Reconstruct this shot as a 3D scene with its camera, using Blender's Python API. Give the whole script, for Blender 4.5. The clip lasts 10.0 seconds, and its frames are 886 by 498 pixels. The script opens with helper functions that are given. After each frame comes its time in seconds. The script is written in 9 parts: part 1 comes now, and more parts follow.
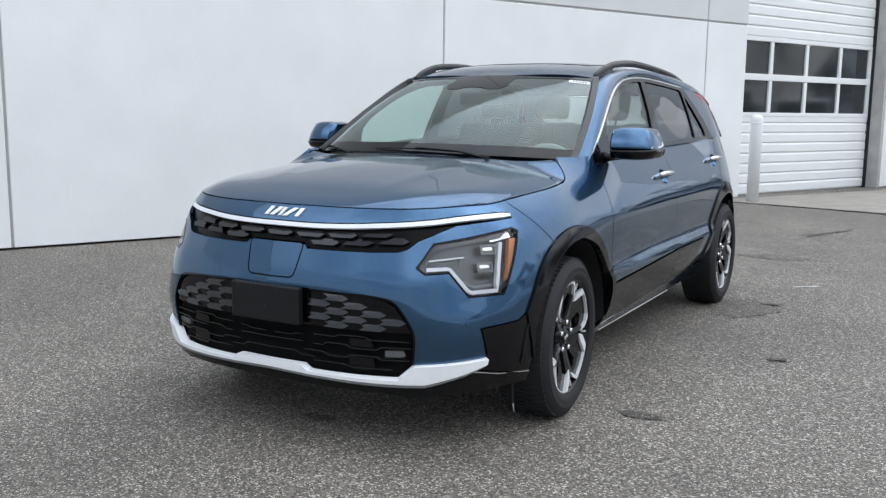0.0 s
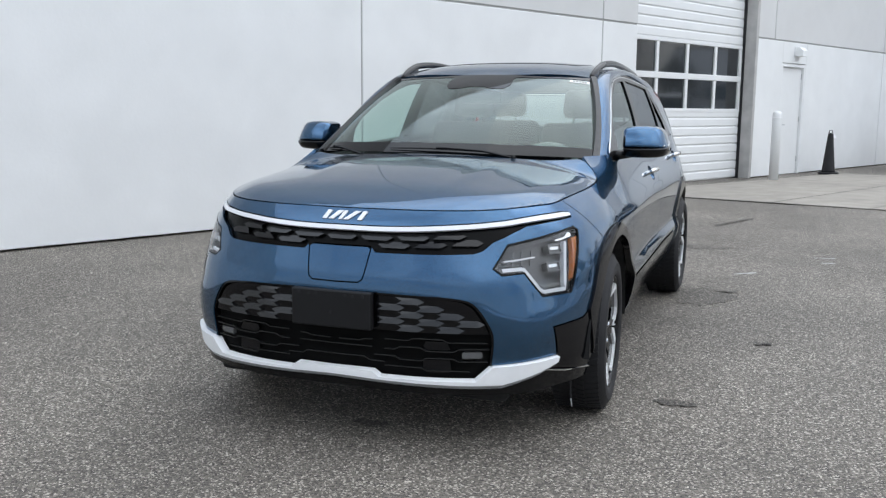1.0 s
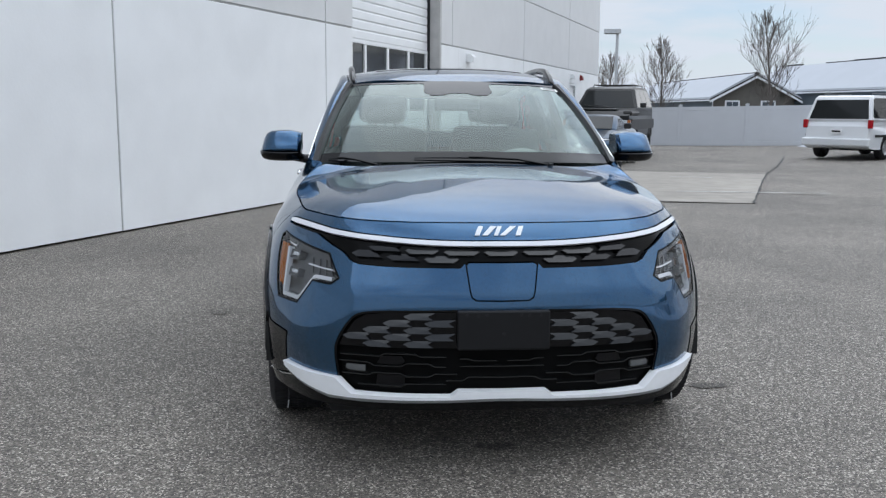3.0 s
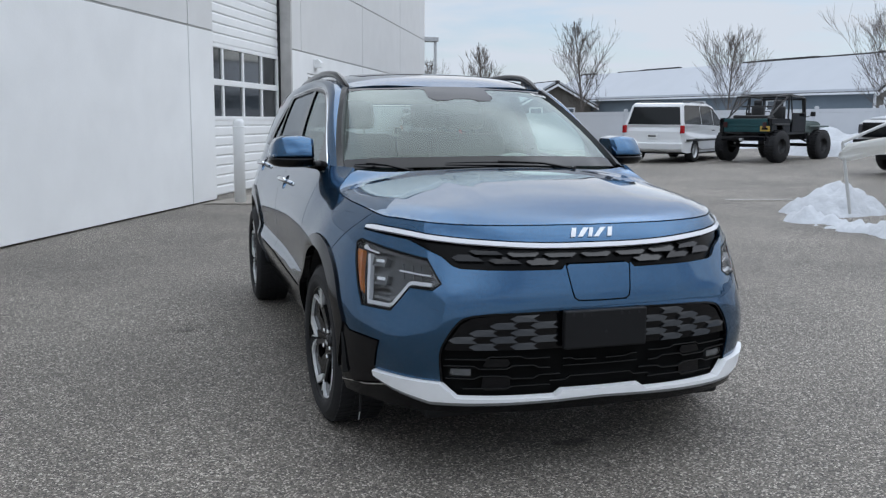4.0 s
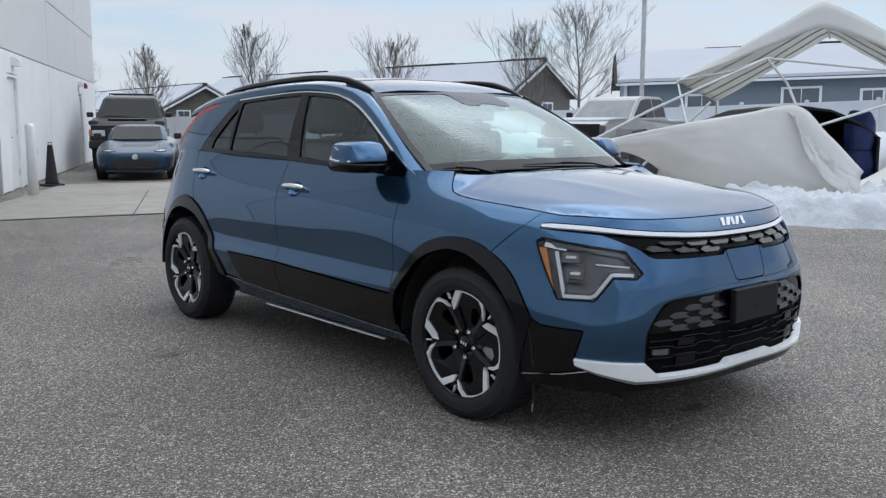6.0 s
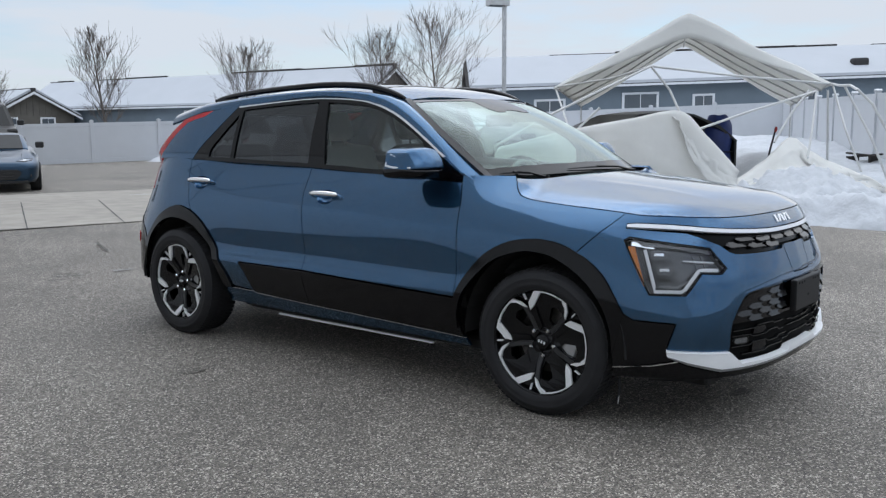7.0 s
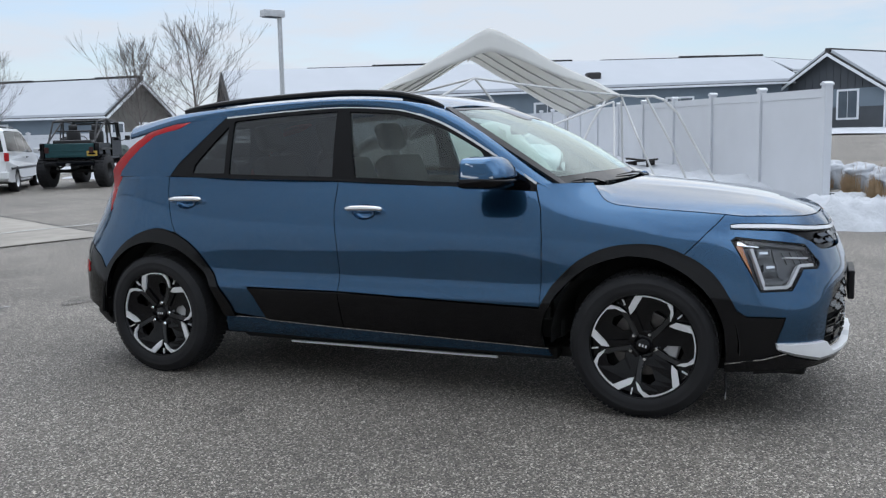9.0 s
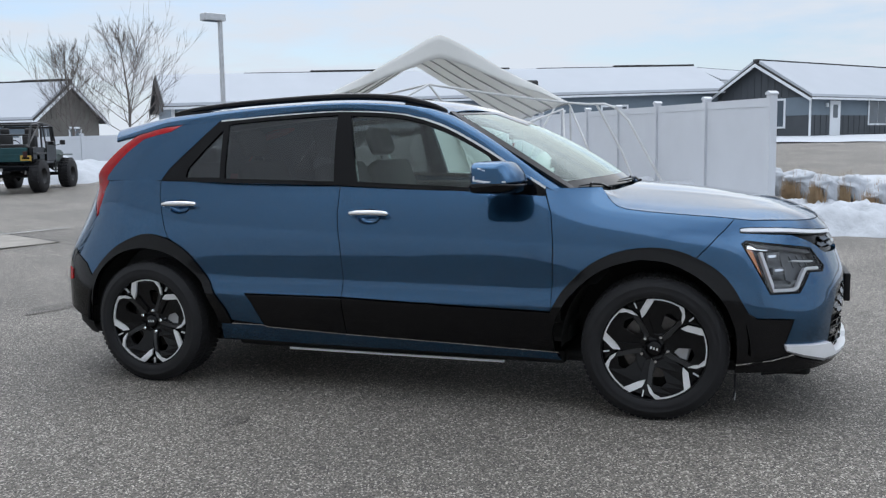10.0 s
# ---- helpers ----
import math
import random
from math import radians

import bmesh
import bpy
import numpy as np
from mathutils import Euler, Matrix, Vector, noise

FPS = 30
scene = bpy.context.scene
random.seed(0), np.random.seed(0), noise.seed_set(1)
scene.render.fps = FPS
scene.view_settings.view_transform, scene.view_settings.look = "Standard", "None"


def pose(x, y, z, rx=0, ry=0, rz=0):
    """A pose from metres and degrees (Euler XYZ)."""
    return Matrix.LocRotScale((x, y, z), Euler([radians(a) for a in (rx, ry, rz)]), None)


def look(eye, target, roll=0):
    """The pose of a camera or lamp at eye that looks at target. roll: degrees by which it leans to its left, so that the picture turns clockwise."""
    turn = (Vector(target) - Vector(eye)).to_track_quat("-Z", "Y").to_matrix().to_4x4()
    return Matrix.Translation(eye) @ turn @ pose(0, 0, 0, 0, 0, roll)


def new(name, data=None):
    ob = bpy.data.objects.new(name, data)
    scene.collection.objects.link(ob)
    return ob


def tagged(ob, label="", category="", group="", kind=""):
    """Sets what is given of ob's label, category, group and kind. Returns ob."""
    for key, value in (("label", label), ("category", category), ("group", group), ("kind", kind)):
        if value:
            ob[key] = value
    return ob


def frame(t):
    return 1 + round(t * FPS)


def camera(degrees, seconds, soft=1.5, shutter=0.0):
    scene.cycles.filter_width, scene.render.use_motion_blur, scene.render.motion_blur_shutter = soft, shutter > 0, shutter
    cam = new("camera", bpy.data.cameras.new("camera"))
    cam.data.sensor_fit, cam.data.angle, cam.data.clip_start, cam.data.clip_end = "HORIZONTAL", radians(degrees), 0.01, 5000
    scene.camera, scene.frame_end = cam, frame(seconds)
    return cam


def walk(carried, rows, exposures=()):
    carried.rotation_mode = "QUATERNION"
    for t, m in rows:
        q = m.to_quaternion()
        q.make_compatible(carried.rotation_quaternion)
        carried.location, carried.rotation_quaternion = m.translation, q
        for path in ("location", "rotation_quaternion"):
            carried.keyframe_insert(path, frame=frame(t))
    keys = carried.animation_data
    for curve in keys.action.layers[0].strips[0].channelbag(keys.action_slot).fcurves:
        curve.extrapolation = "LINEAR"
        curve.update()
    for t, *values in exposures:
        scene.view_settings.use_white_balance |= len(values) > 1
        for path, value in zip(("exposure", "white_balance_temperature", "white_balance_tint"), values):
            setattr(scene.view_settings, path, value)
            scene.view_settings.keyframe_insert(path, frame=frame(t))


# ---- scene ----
cam = camera(52.2, 10.0, 1.3)
PATH = [
    (0, (2.24, -4.823, 1.26), (1.261, -3.105, 0.96), 0.6),
    (0.5, (1.898, -4.981, 1.271), (1.045, -3.198, 0.966), 0.6),
    (1, (1.522, -5.166, 1.279), (0.835, -3.314, 0.97), 0.5),
    (1.5, (1.058, -5.26, 1.286), (0.574, -3.345, 0.973), 0.6),
    (2, (0.557, -5.341, 1.29), (0.287, -3.384, 0.977), 0.6),
    (2.5, (0.039, -5.323, 1.289), (-0.009, -3.347, 0.98), 0.6),
    (3, (-0.473, -5.298, 1.299), (-0.307, -3.328, 0.997), 0.4),
    (4.5, (-2.037, -4.976, 1.281), (-1.248, -3.159, 1.002), 0.4),
    (5, (-2.547, -4.8, 1.288), (-1.573, -3.075, 1.011), 0.3),
    (5.5, (-2.99, -4.536, 1.284), (-1.853, -2.914, 1.006), 0.2),
    (7, (-4.222, -3.552, 1.292), (-2.691, -2.294, 1.027), -0.3),
    (7.5, (-4.515, -3.155, 1.283), (-2.882, -2.029, 1.025), -0.6),
    (8, (-4.718, -2.783, 1.286), (-3.002, -1.787, 1.034), -1.0),
    (8.5, (-4.856, -2.417, 1.288), (-3.075, -1.541, 1.039), -1.2),
    (9, (-4.916, -2.105, 1.291), (-3.088, -1.331, 1.047), -1.2),
    (9.5, (-4.979, -1.887, 1.293), (-3.119, -1.194, 1.056), -1.0),
    (10, (-5.03, -1.756, 1.286), (-3.148, -1.12, 1.054), -0.9),
]
walk(cam, [(t, look(eye, target, roll)) for t, eye, target, roll in PATH],
     [(0, 0.69, 6850, 10), (1, 0.67, 6900, 10), (2.5, 0.51, 6750, 10), (4.5, 0.34, 6700, 10), (5.5, 0.37, 6720, 10), (7.5, 0.42, 6760, 10), (10, 0.48, 6740, 10)])

# ---- light ----
SKY_LOW, SKY_HIGH, SKY_GLOW = 5.8, 16.3, 13.0
SUN_TO = Vector((0.60, 0.365, 0.71)).normalized()
world = bpy.data.worlds.new("sky")
scene.world = world
world.use_nodes = True
wn, wl = world.node_tree.nodes, world.node_tree.links
bg = wn["Background"]
sky = wn.new("ShaderNodeTexSky")
sky.sky_type, sky.sun_disc = "NISHITA", False
sky.sun_elevation, sky.sun_rotation = math.asin(SUN_TO.z), math.atan2(SUN_TO.x, SUN_TO.y)
sky.dust_density, sky.air_density = 0.6, 1.2
wcoord = wn.new("ShaderNodeTexCoord")
wmap = wn.new("ShaderNodeMapping")
wmap.inputs["Location"].default_value, wmap.inputs["Scale"].default_value = (3.1, 1.7, 0.0), (0.62, 0.62, 0.0)
wflat, wdeep = wn.new("ShaderNodeVectorMath"), wn.new("ShaderNodeMath")
wflat.operation, wdeep.operation = "DIVIDE", "ADD"
wdeep.inputs[1].default_value = 0.10
wnoise = wn.new("ShaderNodeTexNoise")
wnoise.inputs["Scale"].default_value, wnoise.inputs["Detail"].default_value, wnoise.inputs["Roughness"].default_value = 1.5, 8.0, 0.58
wramp = wn.new("ShaderNodeValToRGB")
wramp.color_ramp.elements[0].position, wramp.color_ramp.elements[1].position = 0.36, 0.56
wramp.color_ramp.elements[0].color = (0.42, 0.42, 0.42, 1)
# thin cloud: paler towards the zenith, with a broad glow where the veiled sun stands
wsep, wup, wdot, wglow, wsum, wcloud = wn.new("ShaderNodeSeparateXYZ"), wn.new("ShaderNodeMapRange"), wn.new("ShaderNodeVectorMath"), wn.new("ShaderNodeMapRange"), wn.new("ShaderNodeMath"), wn.new("ShaderNodeVectorMath")
wup.inputs["From Min"].default_value, wup.inputs["From Max"].default_value = 0.26, 0.82
wup.interpolation_type = "SMOOTHSTEP"
wup.inputs["To Min"].default_value, wup.inputs["To Max"].default_value = SKY_LOW, SKY_HIGH
wdot.operation = "DOT_PRODUCT"
wdot.inputs[1].default_value = SUN_TO
wglow.inputs["From Min"].default_value, wglow.inputs["From Max"].default_value = 0.955, 1.0
wglow.inputs["To Min"].default_value, wglow.inputs["To Max"].default_value = 0.0, SKY_GLOW
wglow.interpolation_type = "SMOOTHERSTEP"
wcloud.operation = "SCALE"
wcloud.inputs[0].default_value = (0.86, 0.968, 1.125)
wmix = wn.new("ShaderNodeMix")
wmix.data_type = "RGBA"
wl.new(wcoord.outputs["Generated"], wflat.inputs[0]), wl.new(wflat.outputs["Vector"], wmap.inputs["Vector"])
wl.new(wcoord.outputs["Generated"], wsep.inputs[0])
wl.new(wcoord.outputs["Generated"], wdot.inputs[0])
wl.new(wsep.outputs["Z"], wup.inputs["Value"]), wl.new(wsep.outputs["Z"], wdeep.inputs[0]), wl.new(wdeep.outputs[0], wflat.inputs[1])
wl.new(wdot.outputs["Value"], wglow.inputs["Value"])
wl.new(wup.outputs["Result"], wsum.inputs[0])
wl.new(wglow.outputs["Result"], wsum.inputs[1])
wl.new(wsum.outputs[0], wcloud.inputs["Scale"])
wl.new(wmap.outputs["Vector"], wnoise.inputs["Vector"])
wl.new(wnoise.outputs["Fac"], wramp.inputs["Fac"])
wveil, wmax = wn.new("ShaderNodeMapRange"), wn.new("ShaderNodeMath")
wveil.inputs["From Min"].default_value, wveil.inputs["From Max"].default_value = 0.02, 0.16
wveil.inputs["To Min"].default_value, wveil.inputs["To Max"].default_value = 1.0, 0.0
wmax.operation = "MAXIMUM"
wl.new(wsep.outputs["Z"], wveil.inputs["Value"])
wl.new(wramp.outputs["Color"], wmax.inputs[0]), wl.new(wveil.outputs["Result"], wmax.inputs[1])
wl.new(wmax.outputs[0], wmix.inputs["Factor"])
wtint = wn.new("ShaderNodeMix")
wtint.data_type, wtint.blend_type = "RGBA", "MULTIPLY"
wtint.inputs["Factor"].default_value, wtint.inputs["B"].default_value = 1.0, (0.50, 0.64, 0.86, 1)
wl.new(sky.outputs["Color"], wtint.inputs["A"]), wl.new(wtint.outputs["Result"], wmix.inputs["A"])
wl.new(wcloud.outputs["Vector"], wmix.inputs["B"])
wl.new(wmix.outputs["Result"], bg.inputs["Color"])
bg.inputs["Strength"].default_value = 0.1
sun = new("sun", bpy.data.lights.new("sun", "SUN"))
sun.data.energy, sun.data.angle, sun.data.color = 0.5, radians(100), (1.0, 0.94, 0.86)
sun.matrix_world = look(SUN_TO * 60, (0, 0, 0))


# ---- materials ----
def material(name, color, rough=0.5, metal=0.0, vary=0.0, scale=6.0, bump=0.0, bump_scale=60.0, coat=0.0, specular=0.5, second=None):
    """A principled surface, whose colour varies at two scales and whose relief is a fine noise."""
    m = bpy.data.materials.new(name)
    m.use_nodes = True
    n, l = m.node_tree.nodes, m.node_tree.links
    b = n["Principled BSDF"]
    b.inputs["Base Color"].default_value = (*color, 1)
    b.inputs["Roughness"].default_value, b.inputs["Metallic"].default_value = rough, metal
    b.inputs["Coat Weight"].default_value, b.inputs["Coat Roughness"].default_value = coat, 0.02
    b.inputs["Specular IOR Level"].default_value = specular
    co = n.new("ShaderNodeTexCoord")
    if vary > 0 or second:
        big, small, add = n.new("ShaderNodeTexNoise"), n.new("ShaderNodeTexNoise"), n.new("ShaderNodeMath")
        big.inputs["Scale"].default_value, small.inputs["Scale"].default_value = scale * 0.12, scale
        big.inputs["Detail"].default_value = small.inputs["Detail"].default_value = 5
        add.operation = "ADD"
        ramp = n.new("ShaderNodeMapRange")
        ramp.inputs["From Min"].default_value, ramp.inputs["From Max"].default_value = 0.75, 1.25
        mix = n.new("ShaderNodeMix")
        mix.data_type = "RGBA"
        other = second or tuple(c * (1 - vary) for c in color)
        mix.inputs["A"].default_value, mix.inputs["B"].default_value = (*color, 1), (*other, 1)
        for tex in (big, small):
            l.new(co.outputs["Object"], tex.inputs["Vector"])
        l.new(big.outputs["Fac"], add.inputs[0]), l.new(small.outputs["Fac"], add.inputs[1])
        l.new(add.outputs[0], ramp.inputs["Value"]), l.new(ramp.outputs["Result"], mix.inputs["Factor"])
        l.new(mix.outputs["Result"], b.inputs["Base Color"])
    if bump > 0:
        tex, bn = n.new("ShaderNodeTexNoise"), n.new("ShaderNodeBump")
        tex.inputs["Scale"].default_value, tex.inputs["Detail"].default_value = bump_scale, 6
        bn.inputs["Strength"].default_value, bn.inputs["Distance"].default_value = bump, 0.02
        l.new(co.outputs["Object"], tex.inputs["Vector"]), l.new(tex.outputs["Fac"], bn.inputs["Height"]), l.new(bn.outputs["Normal"], b.inputs["Normal"])
    return m


def glass_material(name, tint, gloss_rough=0.01, sheen=(1.0, 1.0, 1.0), ior=1.5, steep=5.0):
    """Thin glass: tinted see-through, with a Fresnel gloss."""
    m = bpy.data.materials.new(name)
    m.use_nodes = True
    n, l = m.node_tree.nodes, m.node_tree.links
    n.remove(n["Principled BSDF"])
    tr, gl, mx = n.new("ShaderNodeBsdfTransparent"), n.new("ShaderNodeBsdfGlossy"), n.new("ShaderNodeMixShader")
    lw, power, fr = n.new("ShaderNodeLayerWeight"), n.new("ShaderNodeMath"), n.new("ShaderNodeMapRange")
    tr.inputs["Color"].default_value = (*tint, 1)
    gl.inputs["Roughness"].default_value = gloss_rough
    gl.inputs["Color"].default_value = (*sheen, 1)
    power.operation = "POWER"
    power.inputs[1].default_value = steep
    fr.inputs["To Min"].default_value, fr.inputs["To Max"].default_value = 2 * ((ior - 1) / (ior + 1)) ** 2, 1.0
    l.new(lw.outputs["Facing"], power.inputs[0]), l.new(power.outputs[0], fr.inputs["Value"])
    l.new(fr.outputs[0], mx.inputs[0]), l.new(tr.outputs[0], mx.inputs[1]), l.new(gl.outputs[0], mx.inputs[2])
    l.new(mx.outputs[0], n["Material Output"].inputs["Surface"])
    return m


def asphalt_material(name="asphalt", tone_scale=1.0):
    """Worn chip-seal asphalt: grey stones of many tones in dark binder, with broad stains."""
    m = bpy.data.materials.new(name)
    m.use_nodes = True
    n, l = m.node_tree.nodes, m.node_tree.links
    b = n["Principled BSDF"]
    co = n.new("ShaderNodeTexCoord")
    stones = n.new("ShaderNodeTexVoronoi")
    stones.inputs["Scale"].default_value = 150
    tone = n.new("ShaderNodeValToRGB")
    e = tone.color_ramp.elements
    e[0].position, e[0].color = 0.0, (0.036, 0.032, 0.028, 1)
    e[1].position, e[1].color = 1.0, (0.60, 0.55, 0.48, 1)
    e[0].color, e[1].color = [tuple(c * tone_scale for c in k.color[:3]) + (1,) for k in e]
    mid = tone.color_ramp.elements.new(0.3)
    mid.color = (0.104 * tone_scale, 0.092 * tone_scale, 0.078 * tone_scale, 1)
    pale = tone.color_ramp.elements.new(0.8)
    pale.color = (0.205 * tone_scale, 0.184 * tone_scale, 0.158 * tone_scale, 1)
    stain, mr, mul = n.new("ShaderNodeTexNoise"), n.new("ShaderNodeMapRange"), n.new("ShaderNodeMix")
    stain.inputs["Scale"].default_value, stain.inputs["Detail"].default_value = 0.45, 8
    stain.inputs["Roughness"].default_value = 0.62
    mr.inputs["From Min"].default_value, mr.inputs["From Max"].default_value = 0.32, 0.68
    mr.inputs["To Min"].default_value, mr.inputs["To Max"].default_value = 0.70, 1.20
    mul.data_type, mul.blend_type = "RGBA", "MULTIPLY"
    mul.inputs["Factor"].default_value = 1.0
    grain, bn = n.new("ShaderNodeTexNoise"), n.new("ShaderNodeBump")
    grain.inputs["Scale"].default_value, grain.inputs["Detail"].default_value = 160, 4
    bn.inputs["Strength"].default_value, bn.inputs["Distance"].default_value = 0.85, 0.008
    sep = n.new("ShaderNodeSeparateColor")
    coarse, cmr, cmul = n.new("ShaderNodeTexNoise"), n.new("ShaderNodeMapRange"), n.new("ShaderNodeMath")
    coarse.inputs["Scale"].default_value, coarse.inputs["Detail"].default_value, coarse.inputs["Roughness"].default_value = 30, 5, 0.75
    cmr.inputs["From Min"].default_value, cmr.inputs["From Max"].default_value = 0.3, 0.7
    cmr.inputs["To Min"].default_value, cmr.inputs["To Max"].default_value = 0.76, 1.22
    cmul.operation = "MULTIPLY"
    for t in (stones, stain, grain, coarse):
        l.new(co.outputs["Object"], t.inputs["Vector"])
    l.new(stones.outputs["Color"], sep.inputs["Color"])
    l.new(sep.outputs["Red"], tone.inputs["Fac"]), l.new(tone.outputs["Color"], mul.inputs["A"])
    l.new(coarse.outputs["Fac"], cmr.inputs["Value"])
    l.new(stain.outputs["Fac"], mr.inputs["Value"]), l.new(mr.outputs["Result"], cmul.inputs[0]), l.new(cmr.outputs["Result"], cmul.inputs[1])
    l.new(cmul.outputs[0], mul.inputs["B"])
    l.new(mul.outputs["Result"], b.inputs["Base Color"])
    rough_h, gh = n.new("ShaderNodeMath"), n.new("ShaderNodeMath")
    rough_h.operation, gh.operation = "MULTIPLY_ADD", "MULTIPLY"
    gh.inputs[1].default_value, rough_h.inputs[1].default_value = 0.9, -0.7
    l.new(coarse.outputs["Fac"], gh.inputs[0]), l.new(stones.outputs["Distance"], rough_h.inputs[0]), l.new(gh.outputs[0], rough_h.inputs[2])
    l.new(rough_h.outputs[0], bn.inputs["Height"])
    l.new(bn.outputs["Normal"], b.inputs["Normal"])
    b.inputs["Roughness"].default_value = 0.68
    b.inputs["Specular IOR Level"].default_value = 0.42
    return m


ASPHALT = asphalt_material()
CONCRETE = material("concrete", (0.345, 0.318, 0.28), 0.9, vary=0.28, scale=3, bump=0.2, bump_scale=90)
WALL_PAINT = material("white wall paint", (0.82, 0.83, 0.83), 0.75, vary=0.08, scale=1.6, bump=0.06, bump_scale=30)
WALL_GREY = material("pale grey wall paint", (0.66, 0.66, 0.655), 0.8, vary=0.06, scale=2.0, bump=0.08, bump_scale=40)
JAMB = material("bare concrete jamb", (0.50, 0.49, 0.475), 0.85, vary=0.3, scale=5, bump=0.15, bump_scale=50)
DOOR_WHITE = material("white enamel", (0.80, 0.81, 0.81), 0.45, vary=0.04, scale=4)
RUBBER = material("black rubber", (0.017, 0.017, 0.019), 0.7, specular=0.35, vary=0.3, scale=12, bump=0.1, bump_scale=120)
BLACK_PLASTIC = material("black plastic", (0.012, 0.012, 0.013), 0.42, vary=0.2, scale=20, bump=0.04, bump_scale=300)
SNOW = material("snow", (0.48, 0.50, 0.53), 0.7, vary=0.16, scale=7, bump=0.7, bump_scale=14)
VINYL = material("white vinyl", (0.56, 0.575, 0.60), 0.4, vary=0.07, scale=1.5)
STEEL = material("galvanised steel", (0.55, 0.56, 0.57), 0.4, metal=0.7, vary=0.2, scale=8)
DARK_GLASS = material("dark window glass", (0.02, 0.024, 0.027), 0.06, specular=0.6)


# ---- mesh helpers ----
def link(name, bm, mat, parent=None, label="", smooth=False):
    me = bpy.data.meshes.new(name)
    bmesh.ops.recalc_face_normals(bm, faces=bm.faces)
    bm.to_mesh(me)
    bm.free()
    me.materials.append(mat)
    if smooth:
        me.shade_smooth()
    ob = new(name, me)
    if parent:
        ob.parent = parent
    if label:
        ob["label"] = label
    return ob


def part(name, bm, mat, parent, label="", smooth=False):
    """One mesh under a thing or under a part."""
    return link(name, bm, mat, parent, label, smooth)


def thing(name, at, label, category, group="", kind=""):
    ob = new(name)
    ob.matrix_world = at
    ob.empty_display_size = 0.2
    return tagged(ob, label, category, group, kind)


def box(bm, lo, hi, m=None, bevel=0.0):
    """A box between two corners, its edges rounded by bevel."""
    made = bmesh.ops.create_cube(bm, size=1.0)["verts"]
    c, s = [(a + b) / 2 for a, b in zip(lo, hi)], [b - a for a, b in zip(lo, hi)]
    t = Matrix.Translation(c) @ Matrix.Diagonal((*s, 1))
    bmesh.ops.transform(bm, matrix=(m @ t) if m else t, verts=made)
    if bevel > 0:
        edges = {e for v in made for e in v.link_edges}
        bmesh.ops.bevel(bm, geom=list(edges), offset=bevel, segments=2, affect="EDGES", profile=0.5)
    return bm


def boxed(lo, hi, m=None, bevel=0.0):
    return box(bmesh.new(), lo, hi, m, bevel)


def prism(bm, outline, a, b, axis="y", m=None):
    """A flat outline (two coordinates a point) pushed through from a to b along an axis."""
    def place(p, d):
        q = {"x": (d, p[0], p[1]), "y": (p[0], d, p[1]), "z": (p[0], p[1], d)}[axis]
        return m @ Vector(q) if m else Vector(q)
    lo, hi = [bm.verts.new(place(p, a)) for p in outline], [bm.verts.new(place(p, b)) for p in outline]
    bm.faces.new(lo), bm.faces.new(hi[::-1])
    for i in range(len(outline)):
        j = (i + 1) % len(outline)
        bm.faces.new((lo[j], lo[i], hi[i], hi[j]))
    return bm


def tube(bm, points, radius, sides=8, closed=False):
    """A round rod along points; radius may be one number or one for each point."""
    pts = [Vector(p) for p in points]
    rad = radius if isinstance(radius, (list, tuple)) else [radius] * len(pts)
    rings, side = [], None
    for i, p in enumerate(pts):
        if closed:
            d = (pts[(i + 1) % len(pts)] - pts[i - 1]).normalized()
        else:
            d = (pts[min(i + 1, len(pts) - 1)] - pts[max(i - 1, 0)]).normalized()
        if side is None:
            side = d.orthogonal().normalized()
        side = (side - d * side.dot(d)).normalized()
        up = d.cross(side)
        rings.append([bm.verts.new(p + rad[i] * (math.cos(a) * side + math.sin(a) * up)) for a in (2 * math.pi * k / sides for k in range(sides))])
    for i in range(len(rings) if closed else len(rings) - 1):
        r, q = rings[i], rings[(i + 1) % len(rings)]
        for k in range(sides):
            bm.faces.new((r[k], r[(k + 1) % sides], q[(k + 1) % sides], q[k]))
    if not closed:
        bm.faces.new(rings[0][::-1]), bm.faces.new(rings[-1])
    return bm


def lathe(bm, profile, steps=32, axis="z", m=None):
    """A profile of (radius, height) turned about an axis; zero radii close it."""
    rings = []
    for r, h in profile:
        ring = []
        for k in range(steps if r > 1e-6 else 1):
            a = 2 * math.pi * k / steps
            x, y = r * math.cos(a), r * math.sin(a)
            v = Vector({"z": (x, y, h), "x": (h, x, y), "y": (x, h, y)}[axis])
            ring.append(bm.verts.new(m @ v if m else v))
        rings.append(ring)
    for p, q in zip(rings, rings[1:]):
        for k in range(steps):
            f = [p[k % len(p)], p[(k + 1) % len(p)], q[(k + 1) % len(q)], q[k % len(q)]]
            f = list(dict.fromkeys(f))
            if len(f) > 2:
                bm.faces.new(f)
    return bm


# ---- ground ----
def ground_height(x, y):
    """Level round the car, then rising gently towards the street and the houses."""
    r = max(0.0, x - 9.0)
    return 0.028 * r * min(1.0, r / 14.0) if r < 46 else 1.29 + 0.004 * (r - 46)


